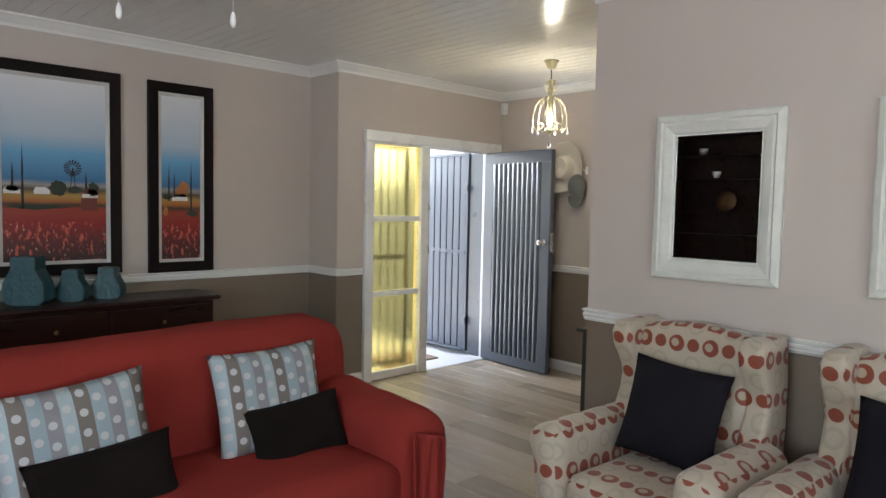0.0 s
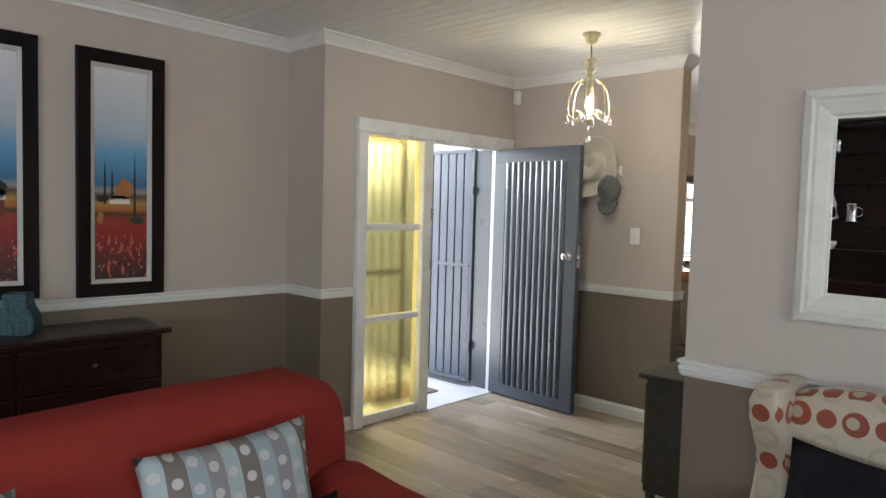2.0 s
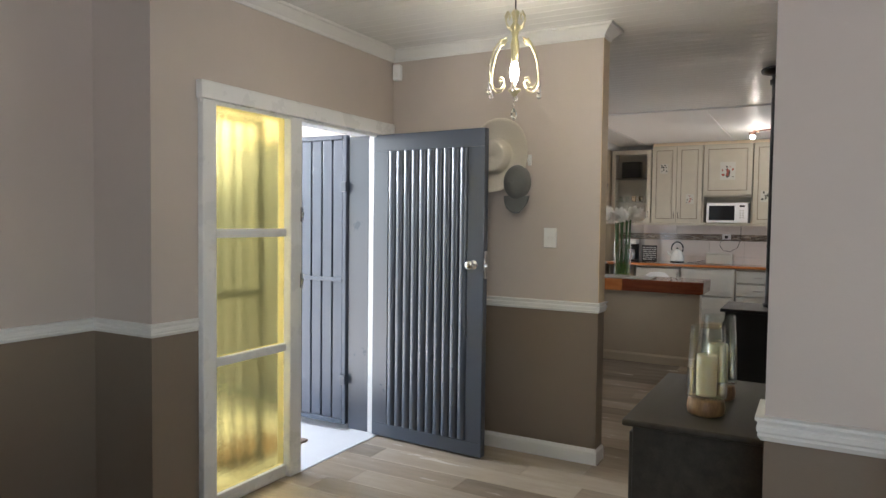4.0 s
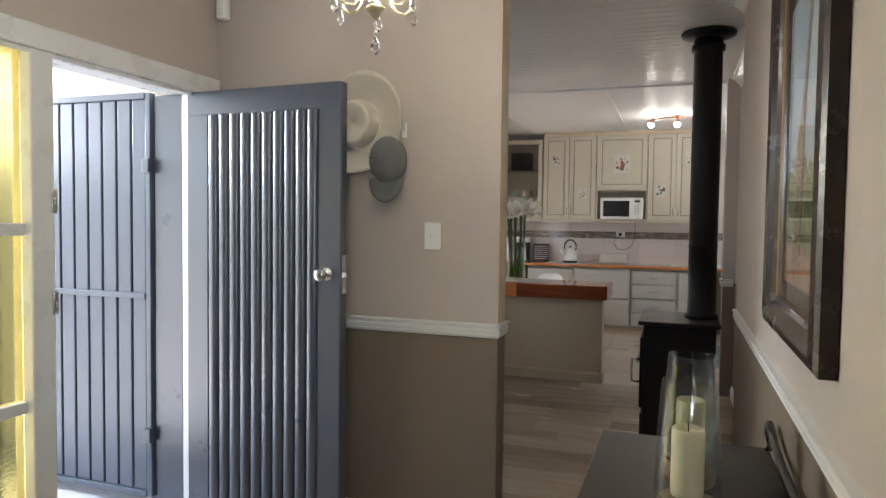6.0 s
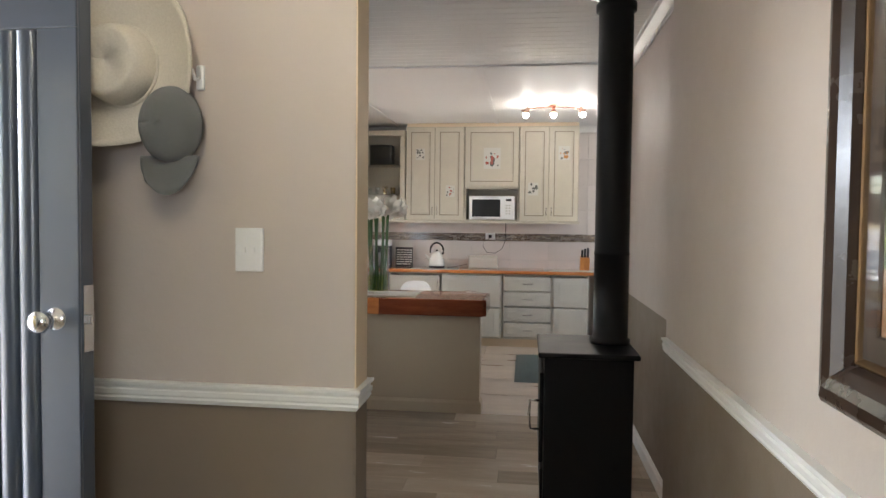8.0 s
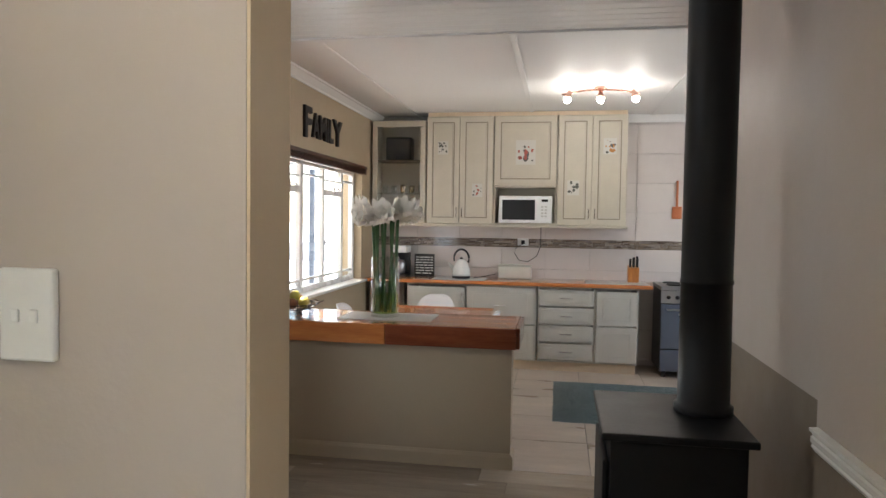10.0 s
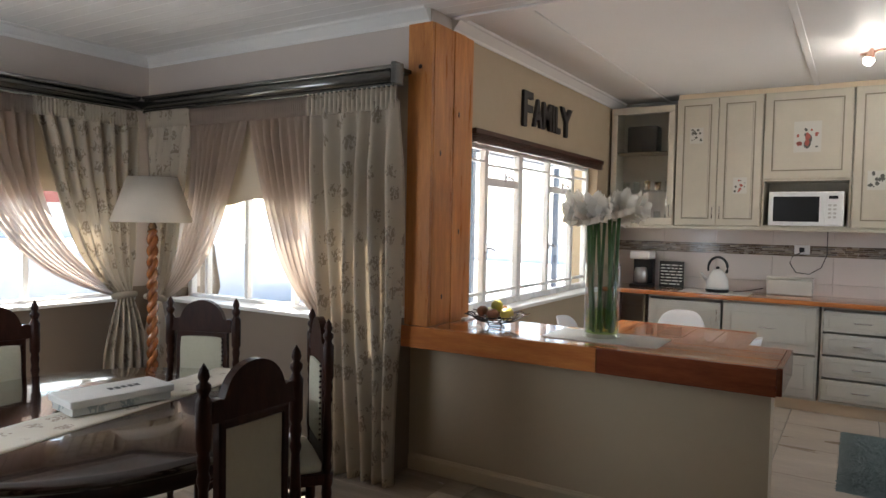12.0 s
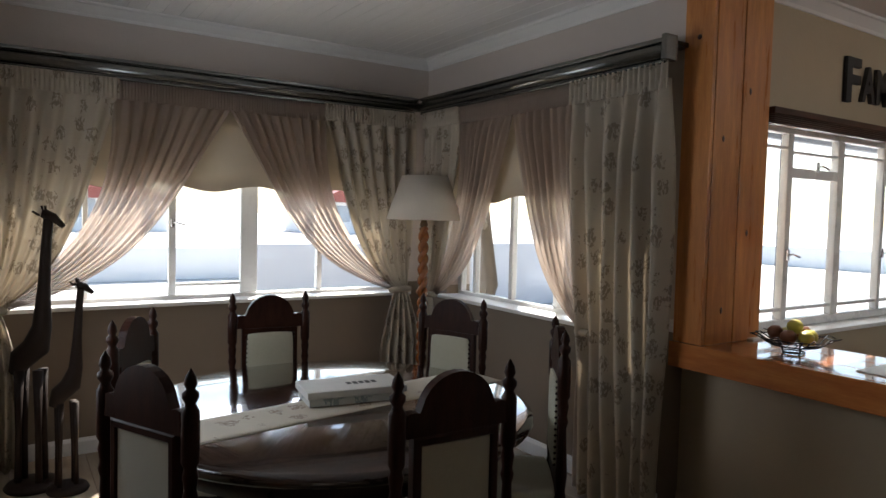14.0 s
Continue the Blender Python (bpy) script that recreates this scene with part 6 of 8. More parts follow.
def letters():
    t = thing("wall_letters", pose(0, 0, 0), "black wooden letters spelling FAMILY on the wall", "sign")
    rows = (("F", 9.395, 9.55, 0.235), ("A", 9.57, 9.72, 0.185), ("M", 9.735, 9.895, 0.185), ("I", 9.915, 9.95, 0.185), ("L", 9.97, 10.075, 0.185), ("Y", 10.085, 10.32, 0.215))
    for ch, xa, xb, s in rows:
        cu = bpy.data.curves.new("letter", "FONT")
        cu.body, cu.size, cu.extrude, cu.bevel_depth, cu.offset = ch, s / 0.70, 0.010, 0.002, 0.008
        tmp = bpy.data.objects.new("letter", cu)
        scene.collection.objects.link(tmp)
        bpy.context.view_layer.update()
        me = bpy.data.meshes.new_from_object(tmp.evaluated_get(bpy.context.evaluated_depsgraph_get()))
        bpy.data.objects.remove(tmp)
        lo, hi = min(v.co.x for v in me.vertices), max(v.co.x for v in me.vertices)
        for v in me.vertices:
            v.co.x = (v.co.x - lo) / (hi - lo) * (xb - xa)
        me.materials.clear()
        me.materials.append(LET)
        ob = new("letter", me)
        ob.parent = t
        ob.matrix_local = pose(xa, 5.106, 2.165 + (0.235 - s) * 0.35, 90, 0, 0)


letters()
BLINDW = wood("blind_mahogany", (0.03, 0.010, 0.006), (0.11, 0.040, 0.022), "X", 0.35, 8, 3)
t = thing("wooden_blind", pose(0, 0, 0), "raised dark wooden venetian blind above the kitchen window", "blind")
for i, z in enumerate((1.965, 1.975, 1.985, 1.995, 2.005)):
    bm = bmesh.new()
    box(bm, 8.685, 11.05, 5.075 - 0.002 * (i % 2), 5.118, z, z + 0.006, 0.001)
    part("slat", bm, BLINDW, t)
bm = bmesh.new()
box(bm, 8.68, 11.06, 5.07, 5.119, 2.014, 2.05, 0.004)
part("headrail", bm, BLINDW, t)

# ---------------------------------------------------------------- kitchen units
XF = 11.35
CABGLAZE = plain("cabinet_glaze_soft", (0.25, 0.215, 0.16), 0.5, var=0.2, scale=14)


def panel_door(parent, y0, y1, z0, z1, x, mat_, hinge=1, handle=True, name="door", inset=0.055, bead=True):
    bm = bmesh.new()
    box(bm, x - 0.020, x, y0, y1, z0, z1, 0.005)
    d = part(name, bm, mat_, parent)
    a, b, c, e = y0 + inset, y1 - inset, z0 + inset, z1 - inset
    bm = bmesh.new()
    bmr = [(0, 0.0), (0, 0.005), (0.008, 0.005), (0.010, 0.0)]
    for (p0, p1, q0, q1) in ((a, b, c, c + 0.010), (a, b, e - 0.010, e), (a, a + 0.010, c + 0.0102, e - 0.0102), (b - 0.010, b, c + 0.0102, e - 0.0102)):
        box(bm, x - 0.0235, x - 0.0202, p0, p1, q0, q1, 0.001)
    part("bead", bm, CABGLAZE if z0 > 1 else mat_, d, "glazed panel bead")
    bm = bmesh.new()
    box(bm, x - 0.026, x - 0.0202, a + 0.018, b - 0.018, c + 0.018, e - 0.018, 0.005)
    part("raised_panel", bm, mat_, d)
    if handle:
        bm = bmesh.new()
        if name == "drawer":
            yc, zc = (y0 + y1) / 2, (z0 + z1) / 2
            tube(bm, [(x - 0.024, yc - 0.06, zc), (x - 0.042, yc - 0.055, zc), (x - 0.042, yc + 0.055, zc), (x - 0.024, yc + 0.06, zc)], 0.0045, 6)
        else:
            yc = y0 + 0.028 if hinge > 0 else y1 - 0.028
            zc = z0 + 0.11 if z0 > 1 else z1 - 0.11
            tube(bm, [(x - 0.020, yc, zc - 0.05), (x - 0.040, yc, zc - 0.045), (x - 0.040, yc, zc + 0.045), (x - 0.020, yc, zc + 0.05)], 0.0045, 6)
        part("handle", bm, CHROME, d, "slim steel handle")
    return d


def carcass(parent, y0, y1, z0, z1, x0, x1, mat_, th=0.016):
    """Two sides, top, bottom and back."""
    for nm, (xa, xb, ya, yb, za, zb) in (("side_panel", (x0, x1, y0, y0 + th, z0, z1)), ("side_panel", (x0, x1, y1 - th, y1, z0, z1)), ("top_panel", (x0, x1, y0 + th, y1 - th, z1 - th, z1)), ("bottom_panel", (x0, x1, y0 + th, y1 - th, z0, z0 + th)), ("back_panel", (x1 - 0.008, x1, y0 + th, y1 - th, z0 + th, z1 - th))):
        bm = bmesh.new()
        box(bm, xa, xb, ya + 0.0005, yb - 0.0005, za, zb, 0.001)
        part(nm, bm, mat_, parent)


XB = XK - 0.012
DECAL_R = plain("decal_red_flower", (0.40, 0.10, 0.07), 0.5, var=0.5, scale=60)
DECAL_O = plain("decal_orange_fruit", (0.50, 0.22, 0.06), 0.5, var=0.5, scale=60)
DECAL_W = plain("decal_pale_card", (0.60, 0.58, 0.52), 0.5, var=0.06, scale=60)
DECAL_G = plain("decal_grey_ink", (0.10, 0.10, 0.085), 0.5, var=0.5, scale=60)


def decal(parent, yc, zc, r, mat_, seed):
    bm = bmesh.new()
    box(bm, XF - 0.0278, XF - 0.0272, yc - r, yc + r, zc - r * 1.25, zc + r * 1.25)
    part("decal", bm, DECAL_W, parent, "pale printed sticker")
    for k in range(14):
        rr = random.Random(seed * 20 + k)
        oy, oz = (rr.random() - 0.5) * r * 1.5, (rr.random() - 0.5) * r * 2.0
        q = r * (0.10 + 0.22 * rr.random() ** 2)
        bm = bmesh.new()
        prism(bm, blob(0, 0, q, q * (0.5 + rr.random()), 9, seed + k), 0.0005, pose(XF - 0.0285 - 0.0006 * (k % 3), yc + oy, zc + oz, 0, 0, -90))
        part("decal_motif", bm, mat_ if k % 3 else DECAL_G, parent, "printed flower motif")


gcab = thing("glass_wall_cabinet", pose(0, 0, 0), "cream wall cabinet with a glazed door and glassware", "cabinet", "wall cabinets")
carcass(gcab, 4.515, 5.10, 1.48, 2.56, XF, XB, CREAMCAB)
bm = bmesh.new()
for (p0, p1, q0, q1) in ((4.52, 5.095, 1.485, 1.545), (4.52, 5.095, 2.495, 2.555), (4.52, 4.575, 1.5455, 2.4945), (5.04, 5.095, 1.5455, 2.4945)):
    box(bm, XF - 0.021, XF - 0.001, p0, p1, q0, q1, 0.004)
d = part("door", bm, CREAMCAB, gcab)
bm = bmesh.new()
box(bm, XF - 0.012, XF - 0.008, 4.575, 5.04, 1.545, 2.495)
p = part("pane", bm, PANE, d, "clear cabinet glass")
p.visible_shadow = False
bm = bmesh.new()
tube(bm, [(XF - 0.022, 4.548, 1.56), (XF - 0.042, 4.548, 1.565), (XF - 0.042, 4.548, 1.66), (XF - 0.022, 4.548, 1.665)], 0.0045, 6)
part("handle", bm, CHROME, d)
for z in (1.80, 2.15):
    bm = bmesh.new()
    box(bm, XF + 0.02, XB - 0.01, 4.533, 5.08, z - 0.008, z, 0.001)
    part("shelf", bm, CABDARK if z > 2 else CLEAR, gcab)
rnd = random.Random(4)
GBRASS = plain("small_brass_cup", (0.50, 0.36, 0.16), 0.25, 0.8)
for i in range(9):
    yy, zz = 4.60 + (i % 5) * 0.098, (1.80, 1.497)[i // 5]
    bm = bmesh.new()
    hh = 0.075 + 0.04 * rnd.random()
    lathe(bm, [(0.024, 0), (0.026, 0.004), (0.032, hh), (0.030, hh), (0.023, 0.008), (0.002, 0.006)], n=14, caps=False)
    p = single("drinking_glass", bm, GBRASS if i in (1, 2) else CLEAR, "small glass standing in the glazed cabinet", "glass", "glassware in the cabinet", m=pose(11.5, yy, zz))
bm = bmesh.new()
box(bm, 11.44, 11.62, 4.70, 4.98, 2.151, 2.40, 0.02, seg=3)
single("storage_tin", bm, BLACKP, "dark tin stored on the cabinet top shelf", "tin")
for nm, ya, yb in (("wall_cabinet", 3.80, 4.505), ("wall_cabinet", 2.455, 3.145)):
    c = thing(nm, pose(0, 0, 0), "cream two-door wall cabinet with printed stickers", "cabinet", "wall cabinets")
    carcass(c, ya, yb, 1.48, 2.60, XF, XB, CREAMCAB)
    mid = (ya + yb) / 2
    d1 = panel_door(c, ya + 0.006, mid - 0.002, 1.487, 2.592, XF - 0.001, CREAMCAB, -1)
    d2 = panel_door(c, mid + 0.002, yb - 0.006, 1.487, 2.592, XF - 0.001, CREAMCAB, 1)
    if ya > 3:
        decal(d2, 4.33, 2.27, 0.055, DECAL_G, 1)
        decal(d1, 3.965, 1.83, 0.055, DECAL_R, 2)
    else:
        decal(d2, 2.985, 1.86, 0.06, DECAL_G, 3)
        decal(d1, 2.63, 2.28, 0.065, DECAL_O, 4)
c = thing("wall_cabinet", pose(0, 0, 0), "square cream wall cabinet above the microwave", "cabinet", "wall cabinets")
carcass(c, 3.15, 3.795, 1.48, 2.60, XF + 0.002, XB, CREAMCAB)
d = panel_door(c, 3.156, 3.789, 1.885, 2.592, XF - 0.001, CREAMCAB, handle=False, inset=0.06)
decal(d, 3.47, 2.22, 0.10, DECAL_R, 6)
bm = bmesh.new()
box(bm, XF + 0.002, XB - 0.01, 3.167, 3.778, 1.865, 1.882)
part("shelf", bm, CREAMCAB, c)
bm = bmesh.new()
box(bm, XF - 0.03, XB, 2.44, 5.11, 1.452, 1.479, 0.004)
single("light_pelmet", bm, CREAMCAB, "cream pelmet board below the wall cabinets", "pelmet", kind="structure")
bm = bmesh.new()
box(bm, XF + 0.015, XB, 2.46, 4.50, 2.601, H - 0.001, 0.003)
single("filler_board", bm, REVEAL, "taupe filler board above the wall cabinets", "filler", kind="structure")

t = thing("microwave_oven", pose(0, 0, 0), "white microwave oven standing in the cabinet niche", "microwave")
bm = bmesh.new()
box(bm, XF - 0.045, XB - 0.02, 3.195, 3.735, 1.497, 1.775, 0.008, seg=3)
part("housing", bm, WHITEP, t)
bm = bmesh.new()
box(bm, XF - 0.050, XF - 0.044, 3.365, 3.70, 1.53, 1.735, 0.01, seg=3)
part("door_window", bm, BLACKP, t, "black oven window")
bm = bmesh.new()
box(bm, XF - 0.050, XF - 0.044, 3.205, 3.325, 1.51, 1.76, 0.004)
k = part("control_panel", bm, WHITEP, t)
for i in range(8):
    bm = bmesh.new()
    y, z = 3.235 + (i % 2) * 0.035 + 0.01, 1.56 + (i // 2) * 0.032
    box(bm, XF - 0.053, XF - 0.0502, y, y + 0.022, z, z + 0.016, 0.001)
    part("button", bm, LINER, k)
bm = bmesh.new()
box(bm, XF - 0.053, XF - 0.0502, 3.235, 3.30, 1.715, 1.74)
part("display", bm, BLACKP, k)

# base units
XL = 11.19
for spec in (("door", 4.06, 4.65), ("wide", 3.345, 4.04), ("drawers", 2.765, 3.295), ("door", 2.345, 2.735)):
    kind_, ya, yb = spec
    lab = {"door": "pale cream base cabinet with a panelled door", "wide": "pale cream base cabinet with two deep drawers", "drawers": "pale cream base cabinet with four drawers"}[kind_]
    c = thing("base_cabinet", pose(0, 0, 0), lab, "cabinet", "base cabinets")
    carcass(c, ya - 0.018, yb + 0.018, 0.10, 0.862, XL + 0.002, XB, CABLOW)
    if kind_ == "door":
        if ya > 4:
            panel_door(c, ya, yb, 0.12, 0.83, XL, CABLOW, 1)
        else:
            panel_door(c, ya, yb, 0.12, 0.475, XL, CABLOW, 1, handle=False, inset=0.05)
            panel_door(c, ya, yb, 0.485, 0.83, XL, CABLOW, 1, handle=False, inset=0.05)
    elif kind_ == "wide":
        panel_door(c, ya, yb, 0.12, 0.455, XL, CABLOW, name="drawer")
        panel_door(c, ya, yb, 0.47, 0.845, XL, CABLOW, name="drawer")
    else:
        for i in range(4):
            panel_door(c, ya, yb, 0.125 + i * 0.181, 0.29 + i * 0.181, XL, CABLOW, name="drawer", inset=0.022)
bm = bmesh.new()
box(bm, XL + 0.05, XB - 0.1, 2.345, 4.66, 0.0, 0.099)
single("plinth", bm, REVEAL, "taupe plinth under the base cabinets", "plinth", kind="structure")
bm = bmesh.new()
box(bm, 11.14, XK - 0.001, 2.20, 5.118, 0.864, 0.90, 0.006, seg=3)
single("worktop", bm, PINEY, "varnished orange pine kitchen worktop", "worktop")
bm = bmesh.new()
for i in range(2):
    box(bm, 11.2, 11.68, 4.70 + i * 0.36, 4.715 + i * 0.36, 0.0, 0.863)
box(bm, 11.2, 11.68, 4.7155, 5.0595, 0.1, 0.115)
single("open_base_unit", bm, CABDARK, "dark open unit under the worktop corner", "cabinet")

# free-standing cooker
STEEL = plain("brushed_steel", (0.42, 0.42, 0.42), 0.32, 0.9, var=0.08, scale=20)
t = thing("cooker", pose(0, 0, 0), "grey free-standing electric cooker", "cooker")
ya, yb = 1.56, 2.125
bm = bmesh.new()
box(bm, 11.17, XB, ya, yb, 0.06, 0.86, 0.006)
part("body", bm, BLACKP, t)
bm = bmesh.new()
box(bm, 11.14, XB, ya - 0.003, yb + 0.003, 0.862, 0.90, 0.005)
part("hob", bm, STEEL, t)
bm = bmesh.new()
box(bm, 11.145, 11.169, ya, yb, 0.735, 0.858, 0.005)
k = part("control_panel", bm, STEEL, t)
for i in range(6):
    bm = bmesh.new()
    lathe(bm, [(0.020, 0.0), (0.019, 0.016), (0.012, 0.020), (0.002, 0.021)], n=14, m=pose(11.145, yb - 0.07 - i * 0.082, 0.795, 0, -90, 0))
    part("knob", bm, BLACKP, k)
bm = bmesh.new()
box(bm, 11.148, 11.169, ya + 0.005, yb - 0.005, 0.29, 0.725, 0.006)
d = part("oven_door", bm, GATE, t, "grey glass oven door")
bm = bmesh.new()
tube(bm, [(11.148, ya + 0.06, 0.675), (11.118, ya + 0.06, 0.675), (11.118, yb - 0.06, 0.675), (11.148, yb - 0.06, 0.675)], 0.009, 8)
part("handle", bm, STEEL, d)
bm = bmesh.new()
box(bm, 11.148, 11.169, ya + 0.005, yb - 0.005, 0.07, 0.275, 0.006)
part("warming_drawer", bm, GATE, t)
for y in (ya + 0.05, yb - 0.05):
    bm = bmesh.new()
    box(bm, 11.2, 11.26, y - 0.02, y + 0.02, 0, 0.059, 0.003)
    part("foot", bm, BLACKP, t)
for x, y in ((11.30, 1.71), (11.30, 1.97), (11.55, 1.71), (11.55, 1.97)):
    bm = bmesh.new()
    lathe(bm, [(0.085, 0.9005), (0.085, 0.908), (0.078, 0.912), (0.002, 0.912)], x, y, 20)
    part("hot_plate", bm, BLACKM, t)

# worktop things
ENAMEL = plain("kettle_white_enamel", (0.74, 0.73, 0.70), 0.2, var=0.05)
t = thing("kettle", pose(11.40, 4.13, 0.904), "white dome kettle with a black handle", "kettle")
bm = bmesh.new()
lathe(bm, [(0.095, 0.0), (0.098, 0.012), (0.098, 0.022), (0.09, 0.026)], n=24)
part("base", bm, BLACKP, t)
bm = bmesh.new()
lathe(bm, [(0.094, 0.027), (0.096, 0.05), (0.088, 0.10), (0.068, 0.15), (0.046, 0.18), (0.040, 0.19), (0.02, 0.20), (0.002, 0.202)], n=26)
part("body", bm, ENAMEL, t)
bm = bmesh.new()
lathe(bm, [(0.012, 0.202), (0.016, 0.212), (0.010, 0.222), (0.002, 0.224)], n=12)
part("lid_knob", bm, BLACKP, t)
bm = bmesh.new()
tube(bm, [(0, 0.08 * math.cos(a), 0.21 + 0.095 * math.sin(a)) for a in [math.pi * (-0.10 + 1.25 * i / 14) for i in range(15)]], 0.011, 8)
part("handle", bm, BLACKP, t)
bm = bmesh.new()
tube(bm, [(0, 0.08, 0.10), (0, 0.115, 0.13), (0, 0.14, 0.165)], 0.015, 8, radii=[0.022, 0.016, 0.010])
part("spout", bm, ENAMEL, t)
for nm, ya, yb, lab in (("cutting_board", 3.86, 4.42, "pale cutting board under the kettle"), ("cutting_board", 2.22, 2.84, "pale cutting board on the worktop")):
    bm = bmesh.new()
    box(bm, 11.20, 11.56, ya, yb, 0.9005, 0.9035, 0.001)
    single(nm, bm, BOARDM, lab, "board", "boards on the worktop")
bm = bmesh.new()
box(bm, 11.52, 11.66, 3.40, 3.75, 0.9005, 1.035, 0.012, seg=3)
t = thing("bread_bin", pose(0, 0, 0), "cream rectangular bread bin on the worktop", "bread bin")
part("body", bm, CABLOW, t)
bm = bmesh.new()
box(bm, 11.515, 11.665, 3.395, 3.755, 1.036, 1.052, 0.006, seg=3)
part("lid", bm, CABLOW, t)
t = thing("letter_board", pose(0, 0, 0), "black letter board with rows of white writing", "sign")
bm = bmesh.new()
box(bm, 11.55, 11.575, 4.45, 4.67, 0.9005, 1.145, 0.004)
part("board", bm, BLACKP, t)
rnd = random.Random(2)
for r in range(7):
    z = 0.93 + r * 0.029
    y = 4.655
    while y > 4.48:
        l = 0.02 + 0.045 * rnd.random()
        bm = bmesh.new()
        box(bm, 11.5485, 11.5497, max(4.462, y - l), y, z, z + 0.010)
        part("writing", bm, WHITEP, t)
        y -= l + 0.012
t = thing("coffee_machine", pose(0, 0, 0), "black and white filter coffee machine", "coffee machine")
bm = bmesh.new()
box(bm, 11.36, 11.60, 4.72, 4.90, 0.9005, 0.93, 0.006)
part("base", bm, BLACKP, t)
bm = bmesh.new()
box(bm, 11.50, 11.60, 4.72, 4.90, 0.931, 1.16, 0.008)
part("tank", bm, BLACKP, t)
bm = bmesh.new()
box(bm, 11.37, 11.60, 4.72, 4.90, 1.161, 1.235, 0.012, seg=3)
part("head", bm, WHITEP, t)
bm = bmesh.new()
lathe(bm, [(0.05, 0.932), (0.062, 0.96), (0.062, 1.04), (0.05, 1.08)], 11.435, 4.81, 18)
part("jug", bm, STEEL, t)
t = thing("knife_block", pose(11.50, 2.36, 0.9005, 0, -14, 0), "wooden knife block with black handled knives", "knife block")
bm = bmesh.new()
box(bm, -0.05, 0.05, -0.055, 0.055, 0.012, 0.17, 0.006)
part("block", bm, PINE, t)
for i in range(5):
    bm = bmesh.new()
    y, x = -0.035 + (i % 3) * 0.035, -0.02 + (i // 3) * 0.04
    box(bm, x - 0.008, x + 0.008, y - 0.011, y + 0.011, 0.171, 0.26 + 0.015 * (i % 2), 0.004)
    part("knife_handle", bm, BLACKP, t)
t = thing("wall_socket", pose(11.709, 3.50, 1.29), "white wall socket with a plugged-in black cable", "socket")
bm = bmesh.new()
box(bm, -0.010, 0, -0.06, 0.06, -0.04, 0.04, 0.004)
part("plate", bm, WHITEP, t)
bm = bmesh.new()
box(bm, -0.05, -0.0105, -0.02, 0.02, -0.02, 0.02, 0.005)
part("plug", bm, BLACKP, t)
bm = bmesh.new()
tube(bm, [(-0.045, 0.0, -0.02), (-0.03, 0.07, -0.06), (-0.02, 0.09, -0.12), (-0.02, 0.04, -0.20), (-0.02, -0.06, -0.21), (-0.02, -0.15, -0.15), (-0.02, -0.19, -0.04), (-0.02, -0.19, 0.10), (-0.03, -0.19, 0.18)], 0.004, 6)
part("cable", bm, BLACKP, t)
bm = bmesh.new()
tube(bm, [(11.45, 4.0, 0.91), (11.56, 3.95, 0.908), (11.60, 3.85, 0.925), (11.57, 3.78, 0.945)], 0.004, 6)
single("kettle_cable", bm, BLACKP, "black kettle cable lying on the worktop", "cable")
ORAN = plain("copper_orange_utensil", (0.52, 0.17, 0.07), 0.3, 0.3)
for i, y in enumerate((1.91, 1.72)):
    t = thing("hanging_spatula", pose(11.705, y, 1.56), "orange copper kitchen utensil hanging on the tiles", "utensil", "hanging utensils")
    bm = bmesh.new()
    box(bm, -0.012, -0.004, -0.012, 0.012, 0.13, 0.40, 0.004)
    part("handle", bm, ORAN, t)
    bm = bmesh.new()
    soft(bm, -0.016, -0.002, -0.05, 0.05, 0.0, 0.13, 0.007, 5, 0.0)
    part("blade", bm, ORAN, t)
SHAG = fabric("teal_shag", (0.125, 0.195, 0.20), 200, 0.35, second=(0.20, 0.27, 0.27), bump=1.0)
bm = bmesh.new()
rnd = random.Random(6)


def rug_z(u, v):
    x, y = 9.45 + 1.31 * u, 2.02 + 1.12 * v
    e = min(1.0, 12 * min(u, 1 - u, v, 1 - v))
    j = 0.014 * (rnd.random() - 0.5)
    return (x + j + 0.012 * noise.noise(Vector((y * 9, u, 0))), y + j, 0.003 + e * (0.012 + 0.018 * rnd.random()))


sheet(bm, rug_z, 110, 95, smooth=False)
single("shag_rug", bm, SHAG, "teal shaggy rug lying on the kitchen tiles", "rug")
COPPER = plain("copper_brushed", (0.62, 0.36, 0.28), 0.25, 0.9)
SPOTB = glow("spot_lamp_lit", (1.0, 0.95, 0.88), 12)
t = thing("spotlight_bar", pose(0, 0, 0), "copper ceiling light bar with three lit spots", "ceiling light")
bm = bmesh.new()
lathe(bm, [(0.05, H - 0.001), (0.05, H - 0.02), (0.03, H - 0.03), (0.012, H - 0.035)], 10.16, 2.80, 18)
part("canopy", bm, COPPER, t)
bm = bmesh.new()
tube(bm, [(10.16, 3.12, 2.585), (10.16, 2.96, 2.615), (10.16, 2.80, 2.626), (10.16, 2.64, 2.615), (10.16, 2.48, 2.585)], 0.009, 8)
part("bar", bm, COPPER, t)
